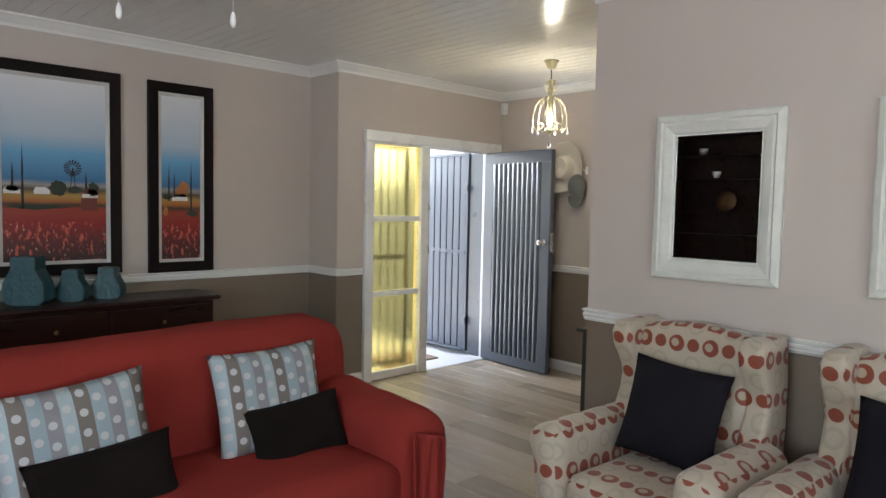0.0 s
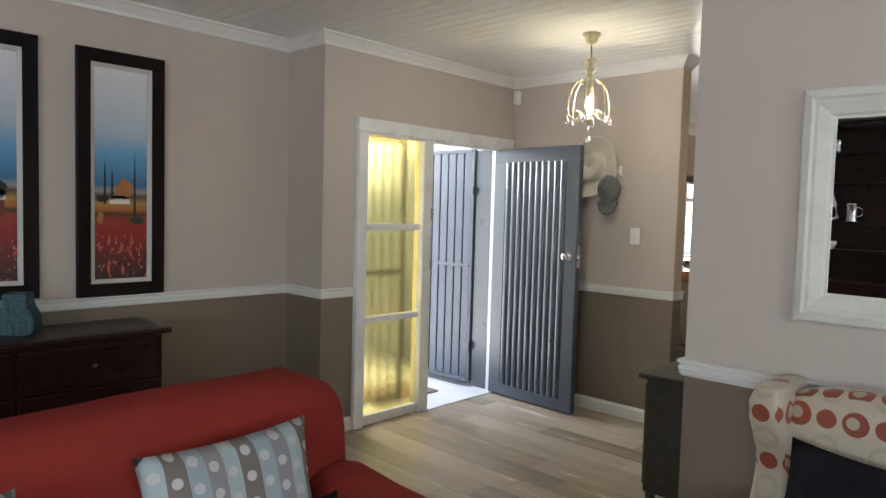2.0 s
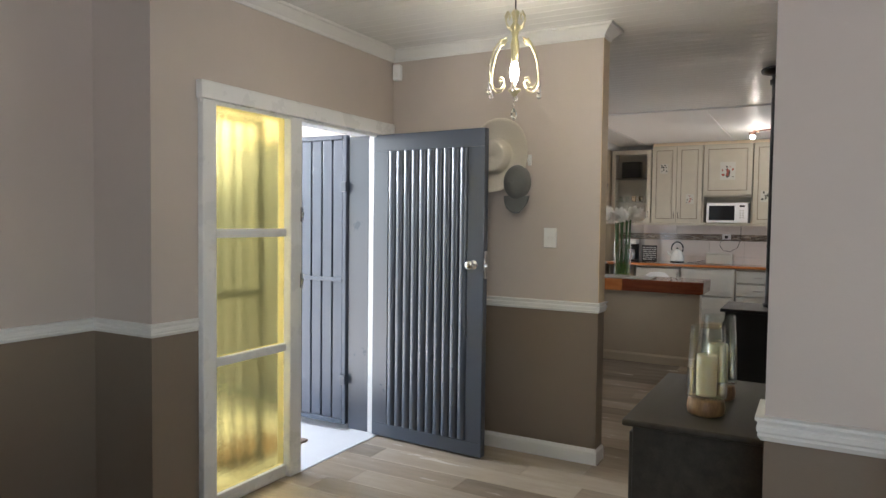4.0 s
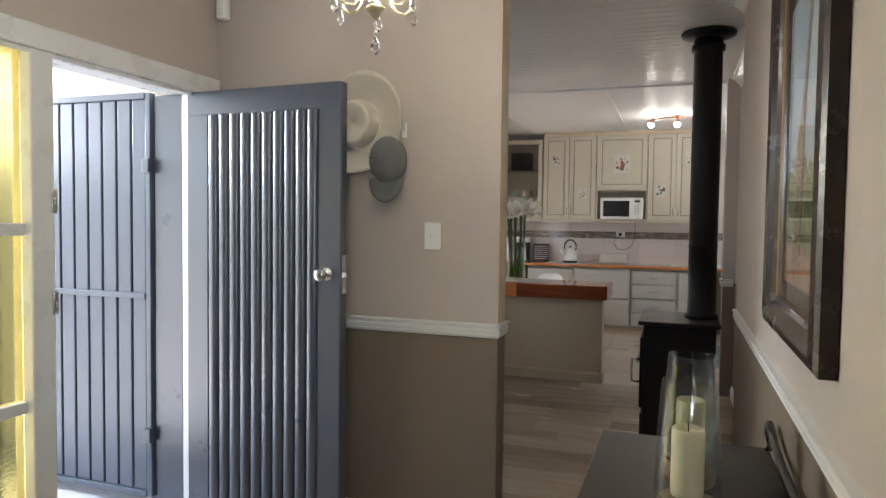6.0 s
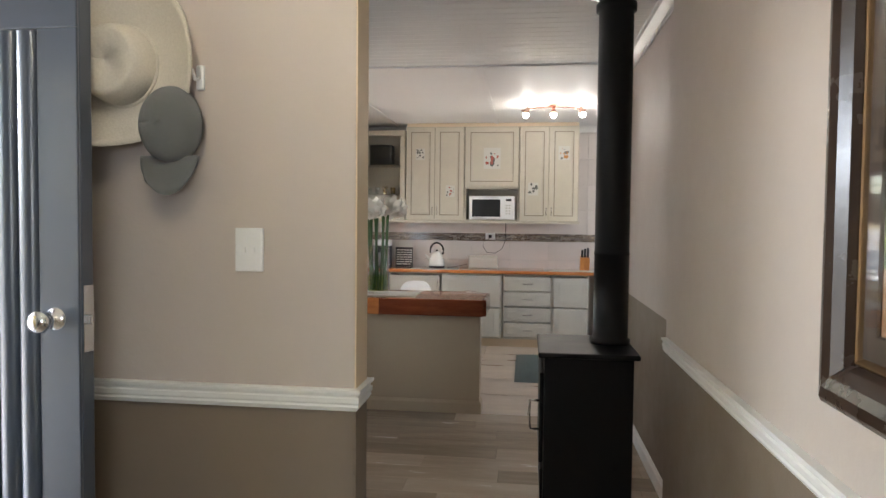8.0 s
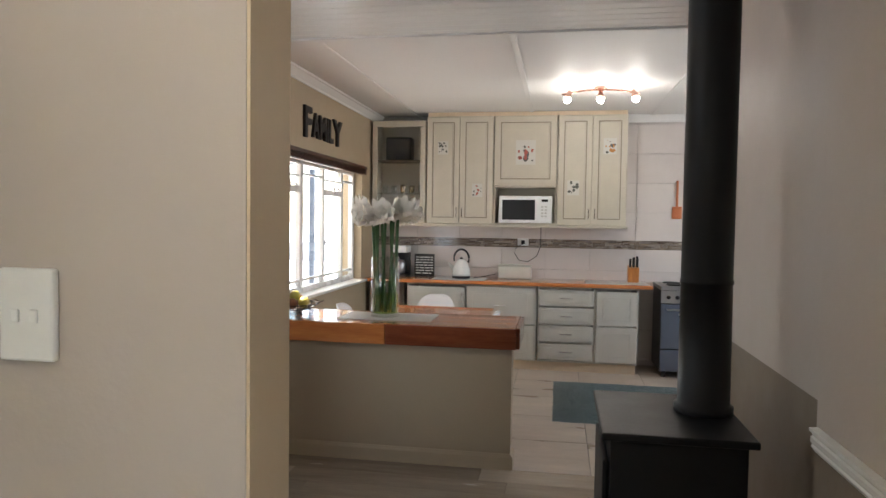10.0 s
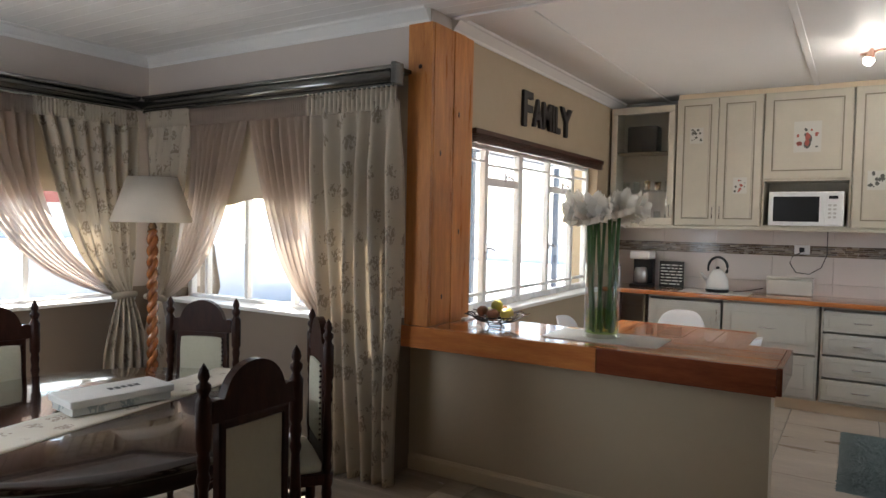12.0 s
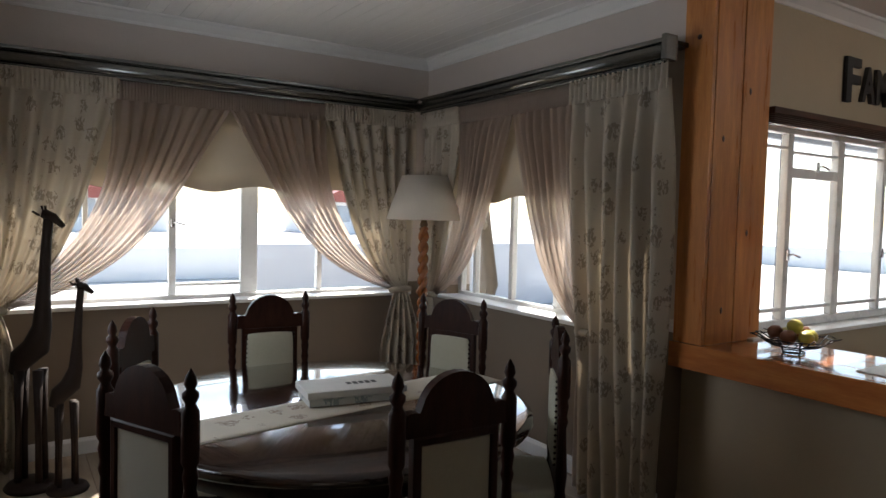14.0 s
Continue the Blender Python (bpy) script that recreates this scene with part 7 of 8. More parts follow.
for y, tilt in ((3.06, 12), (2.80, 0), (2.53, -12)):
    bm = bmesh.new()
    mk = pose(10.16, y, 2.60, 0, 20, 0) @ pose(0, 0, 0, tilt, 0, 0)
    lathe(bm, [(0.010, 0.02), (0.018, 0.0), (0.026, -0.03), (0.034, -0.058), (0.030, -0.058), (0.02, -0.02)], n=18, m=mk, caps=False)
    s = part("spot_head", bm, COPPER, t)
    bm = bmesh.new()
    lathe(bm, [(0.004, -0.022), (0.026, -0.036), (0.032, -0.066), (0.022, -0.088), (0.003, -0.096)], n=16, m=mk)
    part("bulb", bm, SPOTB, s, "lit frosted bulb")
    lamp("spot_light", "POINT", 0.8, pose(10.14, y, 2.47), (1.0, 0.94, 0.86), 0.04)

# wall tiles and mosaic band
WTILE = Nodes("pale_wall_tile")
_v = WTILE.coords("Object")
_r = WTILE.island()
WTILE.bump(WTILE.noise(_v, 10, 3), 0.06, 0.003)
WTILE = WTILE.done(WTILE.mix(WTILE.noise(_v, 5, 4), WTILE.mix(_r, (0.56, 0.50, 0.46, 1), (0.64, 0.575, 0.535, 1)), (0.66, 0.60, 0.56, 1)), 0.16)
east = bpy.data.objects["wall_kitchen_east"]
tm = {}
for r in range(9):
    za, zb = r * 0.31 - 0.24, r * 0.31 + 0.07
    za, zb = max(za, 0.0), min(zb, H)
    for c_ in range(11):
        ya, yb = c_ * 0.47 - 0.03, c_ * 0.47 + 0.44
        ya, yb = max(ya, 0.0), min(yb, 5.118)
        if yb - ya < 0.03 or zb - za < 0.02:
            continue
        key = (round(yb - ya, 3), round(zb - za, 3))
        if key not in tm:
            bm = bmesh.new()
            box(bm, -0.008, 0.0075, 0.0015, key[0] - 0.0015, 0.0015, key[1] - 0.0015, 0.0015, seg=1)
            tm[key] = mesh_of("tile", bm, WTILE)
        ob = new("tile", tm[key])
        ob.location = (XK, ya, za)
        ob.parent = east
MOS = Nodes("mosaic_strip_glass")
_i = MOS.t.nodes.new("ShaderNodeNewGeometry").outputs["Random Per Island"]
MOS = MOS.done(MOS.ramp(_i, [(0.0, (0.07, 0.045, 0.03)), (0.3, (0.22, 0.17, 0.125)), (0.5, (0.11, 0.085, 0.07)), (0.7, (0.40, 0.35, 0.29)), (0.85, (0.16, 0.14, 0.13)), (1.0, (0.30, 0.22, 0.15))]), 0.12)
bm = bmesh.new()
rnd = random.Random(1)
for r in range(6):
    y = 0.6
    while y < 5.11:
        l = 0.03 + 0.06 * rnd.random()
        ye = min(y + l, 5.115)
        box(bm, XK - 0.0125, XK - 0.008, y, ye - 0.002, 1.232 + r * 0.0158, 1.232 + r * 0.0158 + 0.0140)
        y = ye
mo = single("mosaic_band", bm, MOS, "brown and grey glass mosaic strip in the tiles", "tiles", kind="stuff")


# ---------------------------------------------------------------- dining room
SHEER = cloth("sheer_beige_voile", (0.62, 0.53, 0.455), 0.76, thin=0.24)
DRAPE = cloth("drape_leaf_print", (0.60, 0.53, 0.425), 0.40, (0.17, 0.12, 0.08), thin=0.04)
BLINDC = cloth("blind_cream", (0.60, 0.52, 0.40), 0.2, thin=0.0)


def curtain(side, s_in, s_out, s_tie, z_tie, ztop, off, folds, mat_, tail, label, parent_name, lean=1.0, z_bot=0.02, seed=0):
    """side 'n': along x in front of the north window; 'e': along y in front of the east window."""
    def place(s, d, z):
        return (s, 7.50 - off - d, z) if side == "n" else (8.13 - off - d, s, z)
    t = thing(parent_name, pose(0, 0, 0), label, "curtain", "dining room curtains")
    bm = bmesh.new()
    w_tie = 0.10
    sgn = 1 if s_out > s_in else -1

    def fn(u, v):
        f = 0.60 * v + 0.40 * v ** 6
        inner = s_in + (s_tie - sgn * w_tie / 2 - s_in) * f
        outer = s_out + (s_tie + sgn * w_tie / 2 - s_out) * v ** 3
        s = inner + (outer - inner) * u
        amp = (0.030 + 0.012 * math.sin(u * 9 + seed)) * (1 - 0.55 * v) * (0.35 + 0.65 * min(1, v * 9))
        d = amp * math.sin(u * folds * 2 * math.pi + seed + 1.2 * math.sin(v * 3)) + 0.010 * noise.noise(Vector((u * 30, v * 4, seed)))
        sag = 0.09 * v * v * (1 - v) * 4 * (1 - u) * lean
        return place(s, d, ztop - (ztop - z_tie) * v - sag * 0.3)
    sheet(bm, fn, 90, 34)
    ob = part("panel", bm, mat_, t)
    ob.modifiers.new("thick", "SOLIDIFY").thickness = 0.0015
    bm = bmesh.new()

    def head(u, v):
        s = s_in + (s_out - s_in) * u
        d = 0.009 * math.sin(u * folds * 9 * math.pi + seed) + 0.016
        return place(s, d, ztop + 0.075 - 0.115 * v)
    sheet(bm, head, 170, 3)
    ob = part("heading", bm, mat_, t, "gathered heading tape")
    ob.modifiers.new("thick", "SOLIDIFY").thickness = 0.002
    if tail:
        bm = bmesh.new()

        def fall(u, v):
            w = w_tie + (tail - w_tie) * min(1, v * 2.2) ** 0.8
            s = s_tie + (u - 0.5) * w
            d = (0.035 * (0.3 + 0.7 * min(1, v * 3))) * math.sin(u * 5 * 2 * math.pi + seed + v)
            return place(s, d, z_tie - (z_tie - z_bot) * v)
        sheet(bm, fall, 60, 16)
        ob = part("tail", bm, mat_, t, "loose fall below the tie-back")
        ob.modifiers.new("thick", "SOLIDIFY").thickness = 0.0015
        bm = bmesh.new()
        a = [place(s_tie + 0.068 * math.cos(q), 0.055 * math.sin(q), z_tie + 0.012 * math.sin(q)) for q in [2 * math.pi * i / 20 for i in range(20)]]
        tube(bm, a, 0.022, 8, closed=True)
        part("tie_back", bm, mat_ if mat_ is DRAPE else DRAPE, t)
    return t


def straight_curtain(side, s0, s1, b0, b1, ztop, off, folds, mat_, label, seed=0):
    def place(s, d, z):
        return (s, 7.50 - off - d, z) if side == "n" else (8.13 - off - d, s, z)
    t = thing("curtain", pose(0, 0, 0), label, "curtain", "dining room curtains")
    bm = bmesh.new()

    def fn(u, v):
        a, b = s0 + (b0 - s0) * v ** 0.7, s1 + (b1 - s1) * v ** 0.7
        amp = 0.058 * (0.3 + 0.7 * min(1, v * 6))
        d = amp * math.sin(u * folds * 2 * math.pi + seed + 0.5 * math.sin(v * 4)) + 0.012 * noise.noise(Vector((u * 12, v * 3, seed)))
        return place(a + (b - a) * u + 0.01 * math.sin(v * 6 + u * 9), d, ztop - (ztop - 0.015) * v)
    sheet(bm, fn, 90, 40)
    ob = part("panel", bm, mat_, t)
    ob.modifiers.new("thick", "SOLIDIFY").thickness = 0.002
    bm = bmesh.new()

    def head(u, v):
        return place(s0 + (s1 - s0) * u, 0.011 * math.sin(u * folds * 7 * math.pi + seed) + 0.018, ztop + 0.075 - 0.125 * v)
    sheet(bm, head, 150, 3)
    ob = part("heading", bm, mat_, t, "gathered heading tape")
    ob.modifiers.new("thick", "SOLIDIFY").thickness = 0.002
    return t


ZT = 2.13
curtain("n", 6.67, 7.33, 7.90, 0.92, ZT, 0.03, 9, SHEER, 0.0, "sheer beige curtain drawn aside to a tie-back", "sheer_curtain", seed=0.3)
curtain("n", 7.30, 8.02, 7.92, 0.92, ZT, 0.07, 7, DRAPE, 0.34, "leaf-printed curtain tied back in the corner", "curtain", 0.3, seed=1.1)
curtain("n", 6.71, 6.02, 5.46, 0.90, ZT, 0.03, 9, SHEER, 0.0, "sheer beige curtain drawn aside to a tie-back", "sheer_curtain", seed=2.0)
curtain("n", 6.05, 5.30, 5.42, 0.90, ZT, 0.07, 7, DRAPE, 0.30, "leaf-printed curtain tied back beside the window", "curtain", 0.3, seed=2.7)
curtain("e", 6.40, 6.95, 7.27, 0.90, ZT, 0.03, 8, SHEER, 0.0, "sheer beige curtain drawn aside to a tie-back", "sheer_curtain", seed=3.1)
curtain("e", 6.93, 7.38, 7.30, 0.90, ZT, 0.06, 5, DRAPE, 0.22, "leaf-printed curtain tied back in the corner", "curtain", 0.3, seed=4.2)
curtain("e", 6.43, 5.80, 5.70, 0.86, ZT, 0.03, 9, SHEER, 0.16, "sheer beige curtain drawn aside to a tie-back", "sheer_curtain", seed=5.1)
straight_curtain("e", 5.86, 5.215, 5.68, 5.215, ZT, 0.055, 5.5, DRAPE, "leaf-printed full-length curtain hanging to the floor", seed=0.5)


def scallop_blind(side, a, b, z, n, label):
    t = thing("roller_blind", pose(0, 0, 0), label, "blind", "roller blinds")
    bm = bmesh.new()

    def fn(u, v):
        s = a + (b - a) * u
        zb = z - 0.022 * math.cos(u * n * 2 * math.pi)
        zz = 2.12 + (zb - 2.12) * v
        return (s, 7.565, zz) if side == "n" else (8.20, s, zz)
    sheet(bm, fn, 80, 4)
    ob = part("fabric", bm, BLINDC, t)
    ob.modifiers.new("thick", "SOLIDIFY").thickness = 0.0015
    bm = bmesh.new()
    p, q = ((a, 7.575, 2.135), (b, 7.575, 2.135)) if side == "n" else ((8.205, a, 2.135), (8.205, b, 2.135))
    tube(bm, [p, q], 0.018, 10)
    part("roller", bm, WHITEP, t)


scallop_blind("n", 5.44, 8.06, 1.605, 4.5, "cream scalloped roller blind half lowered")
scallop_blind("e", 5.54, 7.31, 1.58, 3.0, "cream scalloped roller blind half lowered")

RAILM = plain("curtain_pole_pewter", (0.17, 0.17, 0.16), 0.22, 0.85, var=0.2, scale=8)
for nm, a, b in (("curtain_pole", (5.27, 7.44, 2.255), (8.06, 7.44, 2.255)), ("curtain_pole", (8.06, 7.44, 2.255), (8.06, 5.235, 2.255))):
    t = thing(nm, pose(0, 0, 0), "wide pewter coloured curtain pole with square ends", "curtain pole", "curtain poles")
    bm = bmesh.new()
    tube(bm, [a, tuple((p + q) / 2 for p, q in zip(a, b)), b], 0.036, 14)
    part("pole", bm, RAILM, t)
    bm = bmesh.new()
    if a[0] != b[0]:
        box(bm, a[0], b[0] - 0.02, 7.415, 7.618, 2.292, 2.315, 0.004)
        part("valance_top", bm, RAILM, t)
    else:
        box(bm, 8.035, 8.238, 5.235, 7.41, 2.292, 2.315, 0.004)
        part("valance_top", bm, RAILM, t)
        bm = bmesh.new()
        box(bm, 8.015, 8.10, 5.205, 5.234, 2.205, 2.325, 0.006)
        part("end_block", bm, RAILM, t)
    bm = bmesh.new()
    if a[0] != b[0]:
        box(bm, a[0], b[0] - 0.05, 7.43, 7.45, 2.198, 2.216, 0.003)
    else:
        box(bm, 8.05, 8.07, 5.24, 7.42, 2.198, 2.216, 0.003)
    part("track", bm, RAILM, t)

# table
TX, TY = 6.55, 5.49
TABLEW = wood("table_mahogany_polished", (0.014, 0.006, 0.004), (0.050, 0.019, 0.011), "X", 0.10, 5, 3, coat=1.0)
t = thing("dining_table", pose(TX, TY, 0), "round dark polished mahogany dining table", "table")
bm = bmesh.new()
R = 0.75
lathe(bm, [(R - 0.03, 0.712), (R - 0.006, 0.716), (R, 0.726), (R - 0.004, 0.738), (R - 0.018, 0.744), (R - 0.022, 0.748), (R - 0.03, 0.75), (0.3, 0.75), (0.002, 0.75)], n=72, caps=False)
bmesh.ops.contextual_create(bm, geom=[v for v in bm.verts if abs(v.co.z - 0.712) < 1e-5])
part("tabletop", bm, TABLEW, t)
bm = bmesh.new()
lathe(bm, [(R - 0.10, 0.63), (R - 0.09, 0.635), (R - 0.085, 0.711), (R - 0.11, 0.711), (R - 0.115, 0.635)], n=60, caps=False)
part("apron", bm, DARKWOOD, t)
bm = bmesh.new()
lathe(bm, [(0.06, 0.16), (0.10, 0.20), (0.12, 0.26), (0.08, 0.32), (0.055, 0.36), (0.075, 0.40), (0.10, 0.47), (0.09, 0.55), (0.06, 0.60), (0.12, 0.64), (0.13, 0.71)], n=24)
part("pedestal", bm, DARKWOOD, t)
for i in range(4):
    a = math.pi / 4 + i * math.pi / 2
    bm = bmesh.new()
    tube(bm, [(0.05 * math.cos(a), 0.05 * math.sin(a), 0.24), (0.20 * math.cos(a), 0.20 * math.sin(a), 0.22), (0.34 * math.cos(a), 0.34 * math.sin(a), 0.10), (0.44 * math.cos(a), 0.44 * math.sin(a), 0.03)], 0.04, 10, radii=[0.05, 0.045, 0.036, 0.03])
    part("foot", bm, DARKWOOD, t)
RUN = cloth("runner_printed_linen", (0.58, 0.52, 0.42), 0.0, (0.15, 0.075, 0.05), thin=0.0)
bm = bmesh.new()


def runner(u, v):
    x, y = (u - 0.5) * 1.44, (v - 0.5) * 0.24
    return (x, y, 0.7525 + 0.0012 * noise.noise(Vector((x * 8, y * 8, 0))))


sheet(bm, runner, 50, 8)
ob = single("table_runner", bm, RUN, "cream printed runner lying across the table", "table runner", m=pose(TX + 0.04, TY - 0.03, 0, 0, 0, 9))
ob.modifiers.new("thick", "SOLIDIFY").thickness = 0.002
PAPER = plain("box_white_card", (0.66, 0.64, 0.60), 0.45, var=0.12, scale=18)
FLORAL = cloth("box_floral_print", (0.50, 0.50, 0.46), 0.0, (0.10, 0.16, 0.17), thin=0.0)
t = thing("gift_box", pose(6.615, 5.50, 0.756, 0, 0, -8), "flat white box with printed sides on the runner", "box")
bm = bmesh.new()
box(bm, -0.185, 0.185, -0.09, 0.09, 0.0, 0.030, 0.003)
part("tray", bm, FLORAL, t, "floral printed tray")
bm = bmesh.new()
box(bm, -0.195, 0.195, -0.10, 0.10, 0.0305, 0.058, 0.004)
part("lid", bm, PAPER, t)
for i in range(5):
    bm = bmesh.new()
    box(bm, -0.02 + i * 0.025, -0.002 + i * 0.025, -0.02 - 0.004 * (i % 2), 0.014, 0.0582, 0.0588)
    part("writing", bm, PBLACK, t)

# carved chairs
CREAMF = fabric("chair_cream_damask", (0.52, 0.49, 0.36), 420, 0.12)
BACKF = fabric("chair_back_hessian", (0.40, 0.36, 0.26), 420, 0.10)
POST = [(0.018, 0.44), (0.020, 0.47), (0.016, 0.49), (0.021, 0.55), (0.017, 0.64), (0.014, 0.72), (0.020, 0.745), (0.015, 0.765), (0.020, 0.80), (0.016, 0.82), (0.023, 0.835), (0.023, 0.965), (0.017, 0.975), (0.013, 0.985), (0.021, 1.0), (0.021, 1.012), (0.011, 1.022), (0.017, 1.036), (0.013, 1.055), (0.005, 1.068), (0.001, 1.075)]
LEG = [(0.016, 0.0), (0.022, 0.012), (0.015, 0.04), (0.024, 0.10), (0.017, 0.16), (0.024, 0.20), (0.024, 0.28), (0.016, 0.31), (0.023, 0.36), (0.02, 0.385), (0.026, 0.40), (0.026, 0.44)]


def dining_chair():
    t = thing("dining_chair", pose(0, 0, 0), "carved dark oak chair with cream padded back and seat", "chair", "chairs round the dining table")
    for s in (-1, 1):
        bm = bmesh.new()
        lathe(bm, POST, s * 0.178, 0.0, 14)
        part("back_post", bm, CHAIRWOOD, t)
        bm = bmesh.new()
        lathe(bm, LEG, s * 0.178, 0.0, 12)
        part("leg", bm, CHAIRWOOD, t)
        bm = bmesh.new()
        lathe(bm, LEG, s * 0.185, 0.37, 12)
        part("leg", bm, CHAIRWOOD, t)
        bm = bmesh.new()
        tube(bm, [(s * 0.18, 0.0, 0.22), (s * 0.182, 0.18, 0.22), (s * 0.185, 0.37, 0.22)], 0.013, 8, radii=[0.011, 0.017, 0.011])
        part("stretcher", bm, CHAIRWOOD, t)
    bm = bmesh.new()
    tube(bm, [(-0.18, 0.18, 0.22), (0, 0.18, 0.22), (0.18, 0.18, 0.22)], 0.013, 8, radii=[0.011, 0.019, 0.011])
    part("stretcher", bm, CHAIRWOOD, t)
    bm = bmesh.new()
    o = [(-0.16, 0.90), (-0.155, 0.935)]
    o += [(-0.155 + 0.012 * i, 0.962 + 0.004 * math.sin(i)) for i in range(4)]
    o += [(0.115 * math.cos(a), 0.955 + 0.105 * math.sin(a)) for a in [math.pi * (1 - i / 14) for i in range(1, 14)]]
    o += [(0.119 + 0.012 * i, 0.962 + 0.004 * math.sin(i)) for i in range(4)]
    o += [(0.155, 0.935), (0.16, 0.90)]
    prism(bm, o, 0.030, Matrix.Translation((0, -0.015, 0)))
    part("crest_rail", bm, CHAIRWOOD, t)
    bm = bmesh.new()
    frame_ring(bm, -0.135, 0.135, 0.53, 0.899, [(0, -0.013), (0, 0.013), (0.006, 0.016), (0.022, 0.016), (0.026, 0.010), (0.026, -0.013)])
    part("back_frame", bm, CHAIRWOOD, t)
    bm = bmesh.new()
    box(bm, -0.155, 0.155, -0.012, 0.012, 0.475, 0.53, 0.004)
    part("bottom_rail", bm, CHAIRWOOD, t)
    bm = bmesh.new()
    soft(bm, -0.110, 0.110, 0.004, 0.026, 0.555, 0.874, 0.010, 8, 0.001, 6, bulge=0.004)
    bp = part("back_pad", bm, CREAMF, t, "cream padded back panel")
    for i in range(15):
        for s in (-1, 1):
            bm = bmesh.new()
            ball(bm, (s * 0.112, 0.018, 0.56 + i * 0.0222), 0.0055, n=6)
            part("nail_head", bm, DARKWOOD, bp)
    bm = bmesh.new()
    box(bm, -0.108, 0.108, -0.010, 0.002, 0.557, 0.872, 0.002)
    part("back_cover", bm, BACKF, t, "plain cream cloth back")
    bm = bmesh.new()
    box(bm, -0.20, 0.20, -0.015, 0.395, 0.40, 0.445, 0.005)
    part("seat_frame", bm, CHAIRWOOD, t)
    bm = bmesh.new()
    soft(bm, -0.195, 0.195, 0.02, 0.39, 0.445, 0.49, 0.02, 9, 0.002, 6, bulge=0.006)
    part("seat", bm, CREAMF, t, "cream padded seat")
    return t


DC = dining_chair()
SPOTS = [((6.585, 6.37), (-0.10, -0.99)), ((7.345, 5.89), (-0.92, -0.39)), ((7.27, 5.04), (-0.80, 0.60)), ((6.50, 4.61), (0.02, 1.0)), ((5.80, 5.04), (0.90, 0.44)), ((5.90, 5.90), (0.85, -0.52))]
for i, ((x, y), (dx, dy)) in enumerate(SPOTS):
    m = pose(x, y, 0, 0, 0, math.degrees(math.atan2(dy, dx)) - 90)
    if i == 0:
        DC.matrix_world = m
    else:
        copy_thing(DC, m)

# floor lamp
AMBER = wood("barley_twist_amber", (0.13, 0.034, 0.010), (0.42, 0.15, 0.04), "Z", 0.22, 3, 9, coat=0.5)
SHADEC = cloth("lampshade_cream", (0.80, 0.75, 0.67), 0.45, thin=0.0)
t = thing("floor_lamp", pose(7.92, 7.12, 0), "twisted amber wood floor lamp with a cream shade", "floor lamp")
bm = bmesh.new()
lathe(bm, [(0.15, 0.0), (0.155, 0.015), (0.14, 0.03), (0.08, 0.05), (0.045, 0.075), (0.04, 0.10)], n=26)
part("base", bm, AMBER, t)
for k in range(2):
    bm = bmesh.new()
    pts = [(0.018 * math.cos(q * 0.55 + k * math.pi), 0.018 * math.sin(q * 0.55 + k * math.pi), 0.10 + q * 0.0135) for q in range(96)]
    tube(bm, pts, 0.021, 8)
    part("twist", bm, AMBER, t)
bm = bmesh.new()
lathe(bm, [(0.022, 1.385), (0.03, 1.40), (0.018, 1.43), (0.012, 1.44), (0.012, 1.52)], n=14)
part("socket", bm, GOLD, t)
bm = bmesh.new()
lathe(bm, [(0.258, 1.435), (0.262, 1.437), (0.158, 1.735), (0.154, 1.733), (0.256, 1.437)], n=44, caps=False)
part("shade", bm, SHADEC, t, "plain cream conical shade")


# carved figures
FIGW = plain("carved_figure_dark_wood", (0.022, 0.012, 0.008), 0.6, var=0.35, scale=18)
FIGW.node_tree.nodes["Principled BSDF"].inputs["Specular IOR Level"].default_value = 0.25


def carved(x, y, h, rz, label):
    bm = bmesh.new()
    k = h / 1.47
    for sx, sy in ((-0.045, -0.03), (-0.045, 0.03), (0.06, -0.03), (0.06, 0.03)):
        tube(bm, [(sx * k, sy * k, 0.03), (sx * k * 0.95, sy * k, 0.30 * k), (sx * k * 0.9, sy * k * 0.8, 0.62 * k)], 0.02, 8, radii=[0.018 * k, 0.015 * k, 0.026 * k])
    tube(bm, [(0.09 * k, 0, 0.60 * k), (0.05 * k, 0, 0.68 * k), (-0.02 * k, 0, 0.74 * k), (-0.05 * k, 0, 0.85 * k), (-0.06 * k, 0, 1.05 * k), (-0.075 * k, 0, 1.30 * k), (-0.085 * k, 0, 1.40 * k)], 0.05, 12, radii=[0.03 * k, 0.062 * k, 0.066 * k, 0.045 * k, 0.030 * k, 0.024 * k, 0.024 * k])
    tube(bm, [(-0.06 * k, 0, 1.43 * k), (-0.11 * k, 0, 1.41 * k), (-0.16 * k, 0, 1.365 * k)], 0.02, 8, radii=[0.026 * k, 0.024 * k, 0.013 * k])
    for s in (-1, 1):
        tube(bm, [(-0.065 * k, s * 0.012, 1.44 * k), (-0.06 * k, s * 0.018, 1.47 * k)], 0.006, 6)
        tube(bm, [(-0.05 * k, s * 0.02, 1.42 * k), (-0.03 * k, s * 0.05 * k, 1.44 * k)], 0.006, 6)
    lathe(bm, [(0.13 * k, 0.0), (0.135 * k, 0.01), (0.12 * k, 0.03), (0.09 * k, 0.035)], n=20)
    single("carved_figure", bm, FIGW, label, "figure", "carved figures", m=pose(x, y, 0, 0, 0, rz))


carved(5.61, 7.20, 1.47, 150, "tall dark carved wooden giraffe figure on the floor")
carved(5.76, 7.06, 1.10, 190, "small dark carved wooden giraffe figure on the floor")

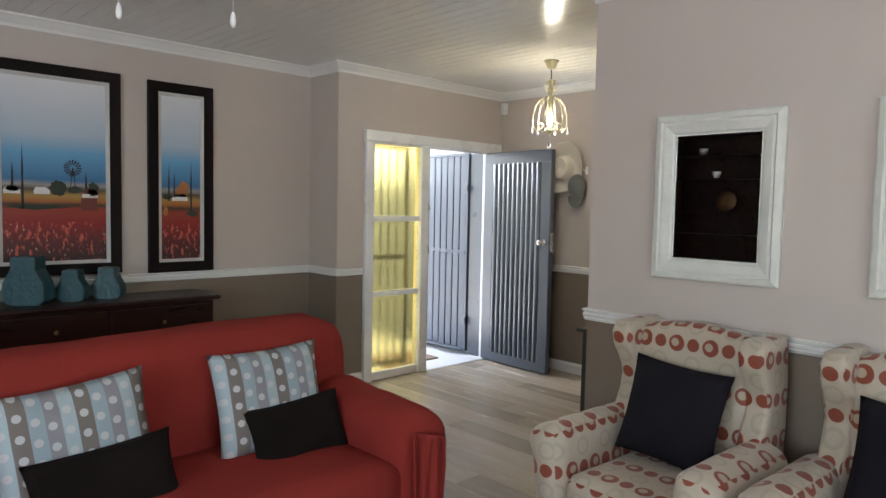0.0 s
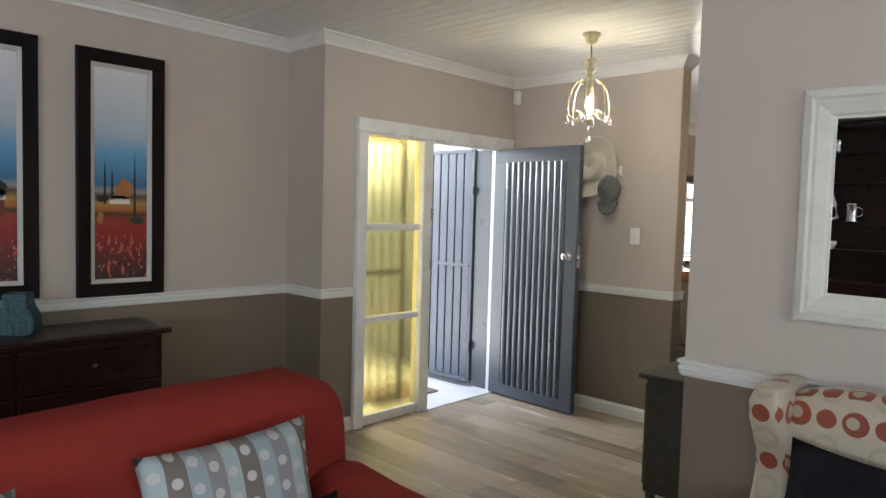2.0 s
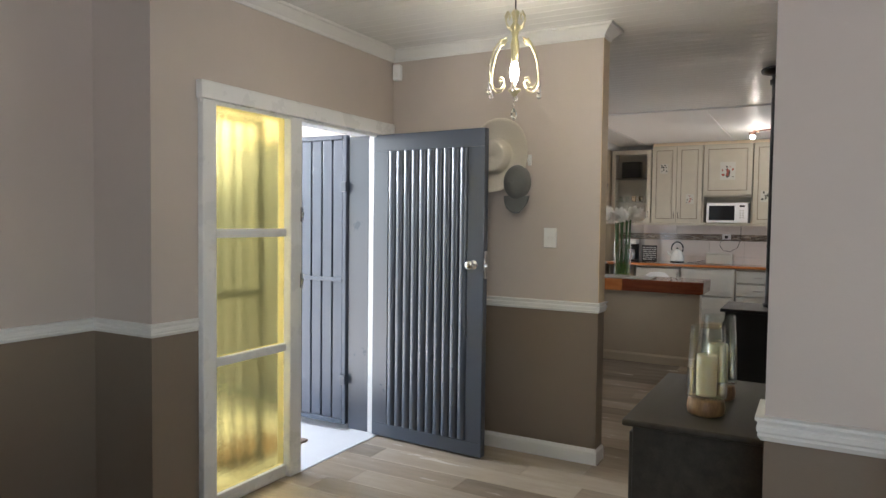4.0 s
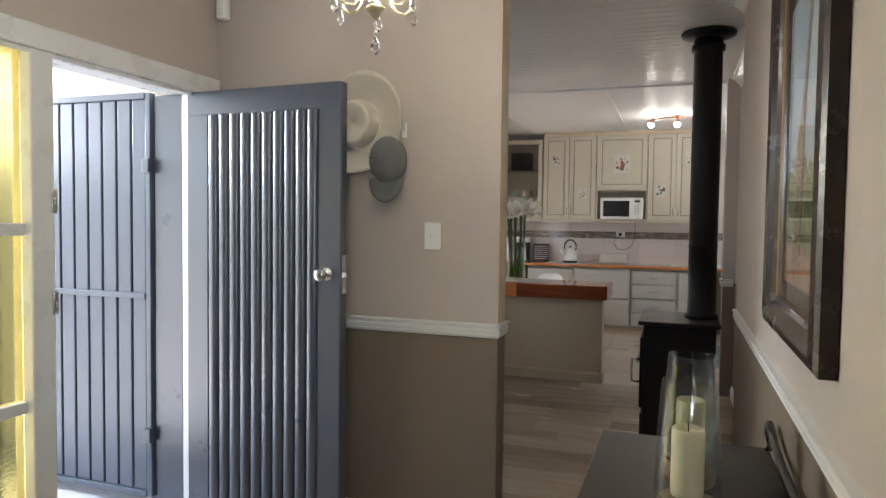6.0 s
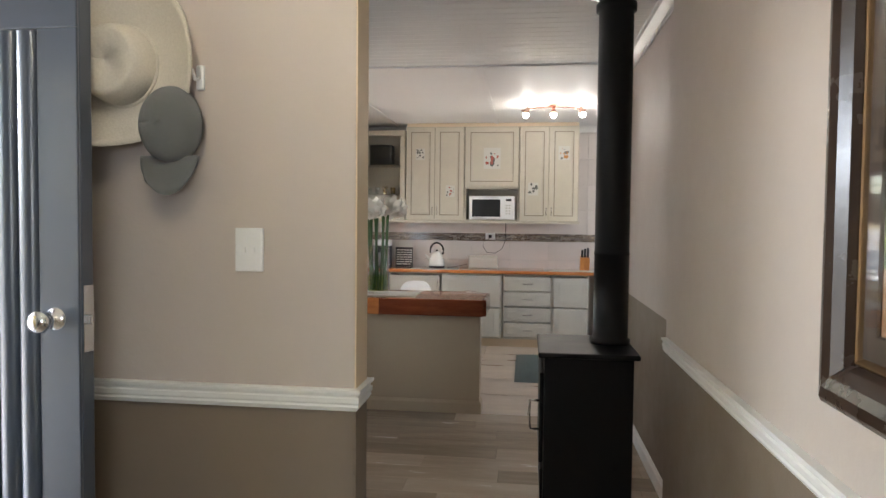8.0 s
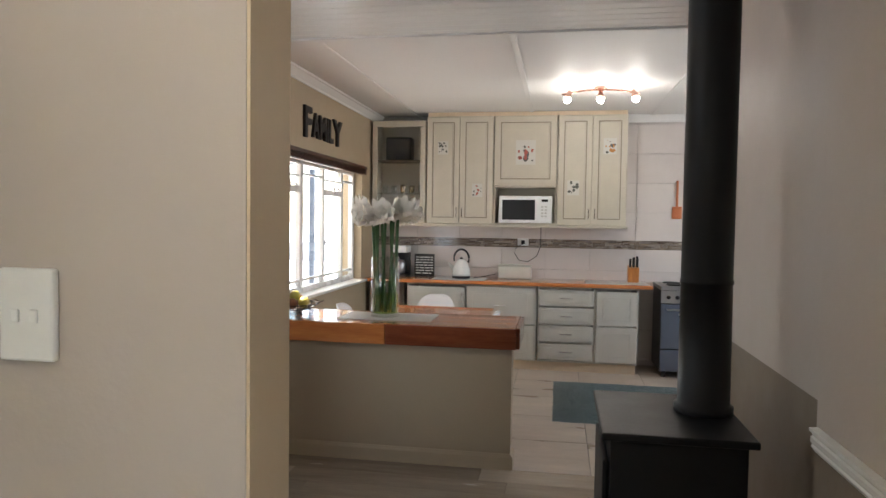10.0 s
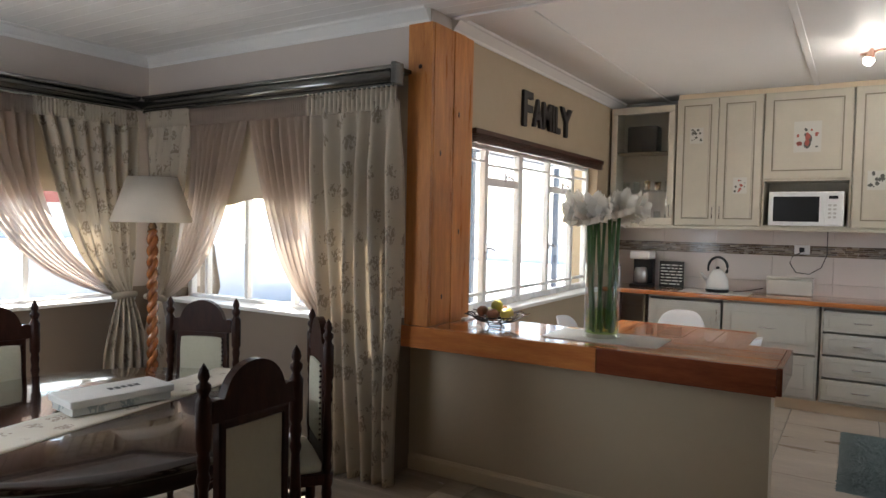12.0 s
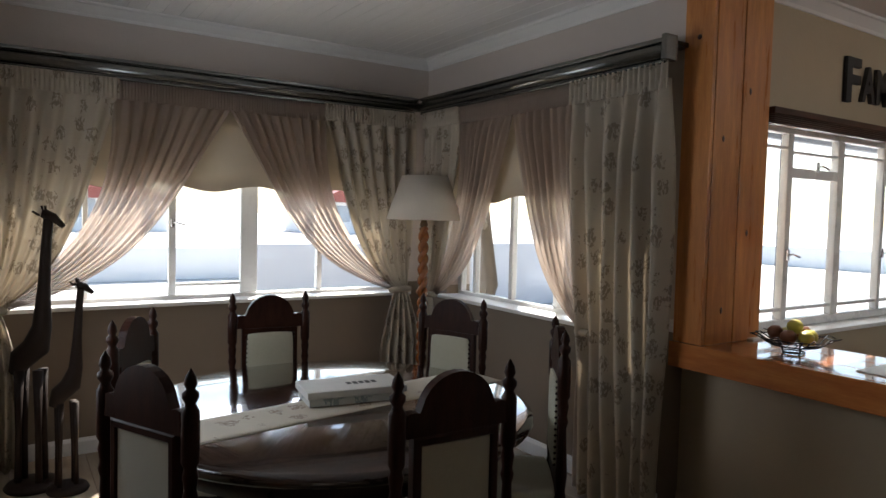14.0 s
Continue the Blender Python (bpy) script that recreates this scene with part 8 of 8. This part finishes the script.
# ---------------------------------------------------------------- outside
PAVE = Nodes("yard_pale_paving")
_v = PAVE.coords("Object")
PAVE.bump(PAVE.noise(_v, 20, 4), 0.2, 0.01)
PAVE = PAVE.done(PAVE.mix(PAVE.noise(_v, 0.7, 6), (0.52, 0.49, 0.44, 1), (0.68, 0.65, 0.60, 1)), 0.8)
bm = bmesh.new()
add_geo(bm, [(-400, -400, -0.13), (400, -400, -0.13), (400, 400, -0.13), (-400, 400, -0.13)], [[0, 1, 2, 3]])
structure("ground", bm, PAVE, "pale sunlit paved yard", "ground")
ROOFM = plain("roof_red_sheet", (0.30, 0.075, 0.055), 0.5, var=0.15, scale=2)
PLASTER = plain("outside_plaster_white", (0.84, 0.83, 0.80), 0.8, var=0.08, scale=1)
bm = bmesh.new()
box(bm, -6, 30, 19.0, 19.2, -0.13, 0.6, 0.02)
box(bm, 30, 30.2, -10, 19.0, -0.13, 0.6, 0.02)
structure("boundary_wall", bm, PLASTER, "white plastered boundary wall round the yard", "wall")


# pale base colour stands in for sky reflected in the house windows
PALEGL = plain("house_window_pale", (0.42, 0.45, 0.48), 0.2, var=0.1, scale=2)


def house(x, y, w, d, h):
    t = thing("neighbour_house", pose(x, y, -0.13), "white neighbouring house with a red sheet roof", "house")
    bm = bmesh.new()
    box(bm, 0, w, 0, d, 0, h)
    part("wall", bm, PLASTER, t)
    bm = bmesh.new()
    prism(bm, [(-0.5, h - 0.05), (w + 0.5, h - 0.05), (w / 2 + 1.5, h + 1.5), (w / 2 - 1.5, h + 1.5)], d + 1, Matrix.Translation((0, -0.5, 0)))
    part("roof", bm, ROOFM, t)
    for i in range(3):
        bm = bmesh.new()
        box(bm, w * (0.15 + 0.28 * i), w * (0.15 + 0.28 * i) + 1.2, -0.03, 0.0, 0.9, 2.1, 0.01)
        part("window", bm, PALEGL, t, "window with a pale sky reflection put into its colour")


house(5.0, 52, 10, 7, 2.2)
house(25, 50, 9, 7, 2.4)
LEAF = plain("leaf_green", (0.075, 0.11, 0.035), 0.6, var=0.4, scale=6)
BARK = plain("bark_grey", (0.16, 0.125, 0.09), 0.9, var=0.3, scale=8, bump=0.5)


def tree(x, y, h, r, seed):
    rnd = random.Random(seed)
    t = thing("tree", pose(x, y, -0.13), "leafy tree standing in the yard", "tree", "trees in the yard")
    bm = bmesh.new()
    tube(bm, [(0, 0, 0), (0.06, 0.03, h * 0.25), (-0.05, 0.05, h * 0.5), (0.05, 0, h * 0.75)], 0.1, 10, radii=[0.15, 0.12, 0.09, 0.04])
    for i in range(8):
        a = rnd.random() * 6.28
        z = h * (0.38 + 0.35 * rnd.random())
        tube(bm, [(0, 0.03, z), (0.4 * r * math.cos(a), 0.4 * r * math.sin(a), z + 0.35), (0.85 * r * math.cos(a), 0.85 * r * math.sin(a), z + 0.6)], 0.03, 6, radii=[0.05, 0.035, 0.012])
    part("trunk", bm, BARK, t)
    bm = bmesh.new()
    for i in range(2200):
        a, b = rnd.random() * 6.28, math.acos(2 * rnd.random() - 1)
        q = r * (0.45 + 0.6 * rnd.random() ** 0.5) * (0.8 + 0.4 * noise.noise(Vector((math.cos(a) * 2, math.sin(a) * 2, b * 1.5 + seed))))
        c = Vector((q * math.sin(b) * math.cos(a), q * math.sin(b) * math.sin(a), h * 0.78 + 0.75 * q * math.cos(b)))
        u = Vector((rnd.random() - 0.5, rnd.random() - 0.5, rnd.random() - 0.5)).normalized()
        v = u.cross(Vector((0.3, 0.5, 0.8))).normalized()
        s = 0.05 + 0.05 * rnd.random()
        add_geo(bm, [c - u * s, c + v * s * 0.5, c + u * s, c - v * s * 0.5], [[0, 1, 2, 3]])
    part("crown", bm, LEAF, t)


tree(9.55, 8.6, 3.6, 1.1, 3)
tree(2.0, 15.5, 4.5, 1.8, 5)
tree(13.0, 16.5, 5.0, 2.0, 9)
# carport beyond the kitchen window
t = thing("carport", pose(0, 0, 0), "steel carport with a corrugated roof over the yard", "carport")
bm = bmesh.new()
for i in range(60):
    xa = 9.2 + i * 0.1
    add_geo(bm, [(xa, 5.70, 2.36), (xa + 0.05, 5.70, 2.39), (xa + 0.1, 5.70, 2.36), (xa, 7.4, 2.46), (xa + 0.05, 7.4, 2.49), (xa + 0.1, 7.4, 2.46)], [[0, 1, 4, 3], [1, 2, 5, 4]])
ob = part("roof", bm, PLASTER, t, "pale corrugated sheet roof")
ob.modifiers.new("thick", "SOLIDIFY").thickness = 0.003
for x in (9.7, 12.6, 15.4):
    for y in (7.3,):
        bm = bmesh.new()
        box(bm, x - 0.04, x + 0.04, y - 0.04, y + 0.04, -0.13, 2.36, 0.005)
        part("post", bm, GATE, t)
bm = bmesh.new()
box(bm, 9.2, 15.2, 7.26, 7.34, 2.365, 2.445, 0.005)
part("beam", bm, GATE, t)
bm = bmesh.new()
box(bm, 8.44, 16.0, 12.5, 12.7, -0.13, 1.0, 0.02)
structure("garden_wall", bm, plain("grey_block_wall", (0.55, 0.56, 0.58), 0.85, var=0.12, scale=2), "grey garden wall behind the carport", "wall")
# eaves
bm = bmesh.new()
box(bm, 5.0, 8.75, 7.84, 8.02, 2.56, 2.64)
box(bm, 8.45, 8.65, 5.34, 7.84, 2.56, 2.64)
box(bm, 8.76, 12.0, 5.34, 5.62, 2.56, 2.64)
structure("eaves", bm, PLASTER, "white painted roof eaves outside the windows", "eaves")


# ---------------------------------------------------------------- floors, laid last
def planks(name, x0, x1, y0, y1, w, length, mat_, label, piece, stagger=True, gap=0.0004):
    bm = bmesh.new()
    box(bm, x0, x1, y0, y1, -0.06, -0.012)
    base = structure(name, bm, GROUT, label, "floor")
    meshes = {}
    rnd = random.Random(5)
    i = 0
    x = x0
    while x < x1 - 0.005:
        xe = min(x + w, x1)
        y = y0 - (rnd.random() * length if stagger else 0)
        while y < y1 - 0.005:
            ya, yb = max(y, y0), min(y + length, y1)
            if yb - ya > 0.01:
                key = (round(xe - x, 3), round(yb - ya, 3))
                if key not in meshes:
                    b = bmesh.new()
                    dx, dy = key
                    vs = [(gap, gap, -0.012), (dx - gap, gap, -0.012), (dx - gap, dy - gap, -0.012), (gap, dy - gap, -0.012)]
                    g2 = gap + 0.0012
                    vs += [(gap, gap, -0.0010), (dx - gap, gap, -0.0010), (dx - gap, dy - gap, -0.0015), (gap, dy - gap, -0.0010)]
                    vs += [(g2, g2, 0), (dx - g2, g2, 0), (dx - g2, dy - g2, 0), (g2, dy - g2, 0)]
                    add_geo(b, vs, [[j, (j + 1) % 4, (j + 1) % 4 + 4, j + 4] for j in range(4)] + [[j + 4, (j + 1) % 4 + 4, (j + 1) % 4 + 8, j + 8] for j in range(4)] + [[8, 9, 10, 11]])
                    meshes[key] = mesh_of(piece, b, mat_)
                ob = new(piece, meshes[key])
                ob.location = (x, ya, 0)
                ob.parent = base
                i += 1
            y += length
        x = xe
    return base


planks("floor_hall", 3.0, 8.386, 2.10, 5.0, 0.192, 1.29, PLANK, "grey-brown wood-look laminate plank floor", "plank")
planks("floor_dining", 5.12, 8.386, 5.0, 7.64, 0.192, 1.29, PLANK, "grey-brown wood-look laminate plank floor", "plank")
planks("floor_living", -3.6, 3.0, -3.1, 5.43, 0.192, 1.29, PLANK, "grey-brown wood-look laminate plank floor", "plank")
planks("floor_entrance", 3.0, 3.18, 5.0, 5.43, 0.19, 0.5, PLANK, "strip of laminate at the wall", "plank")
planks("floor_kitchen", 8.386, XK + 0.1, -0.1, 5.14, 0.6, 0.6, KTILE, "pale wood-look ceramic tile floor", "tile", stagger=False, gap=0.0025)
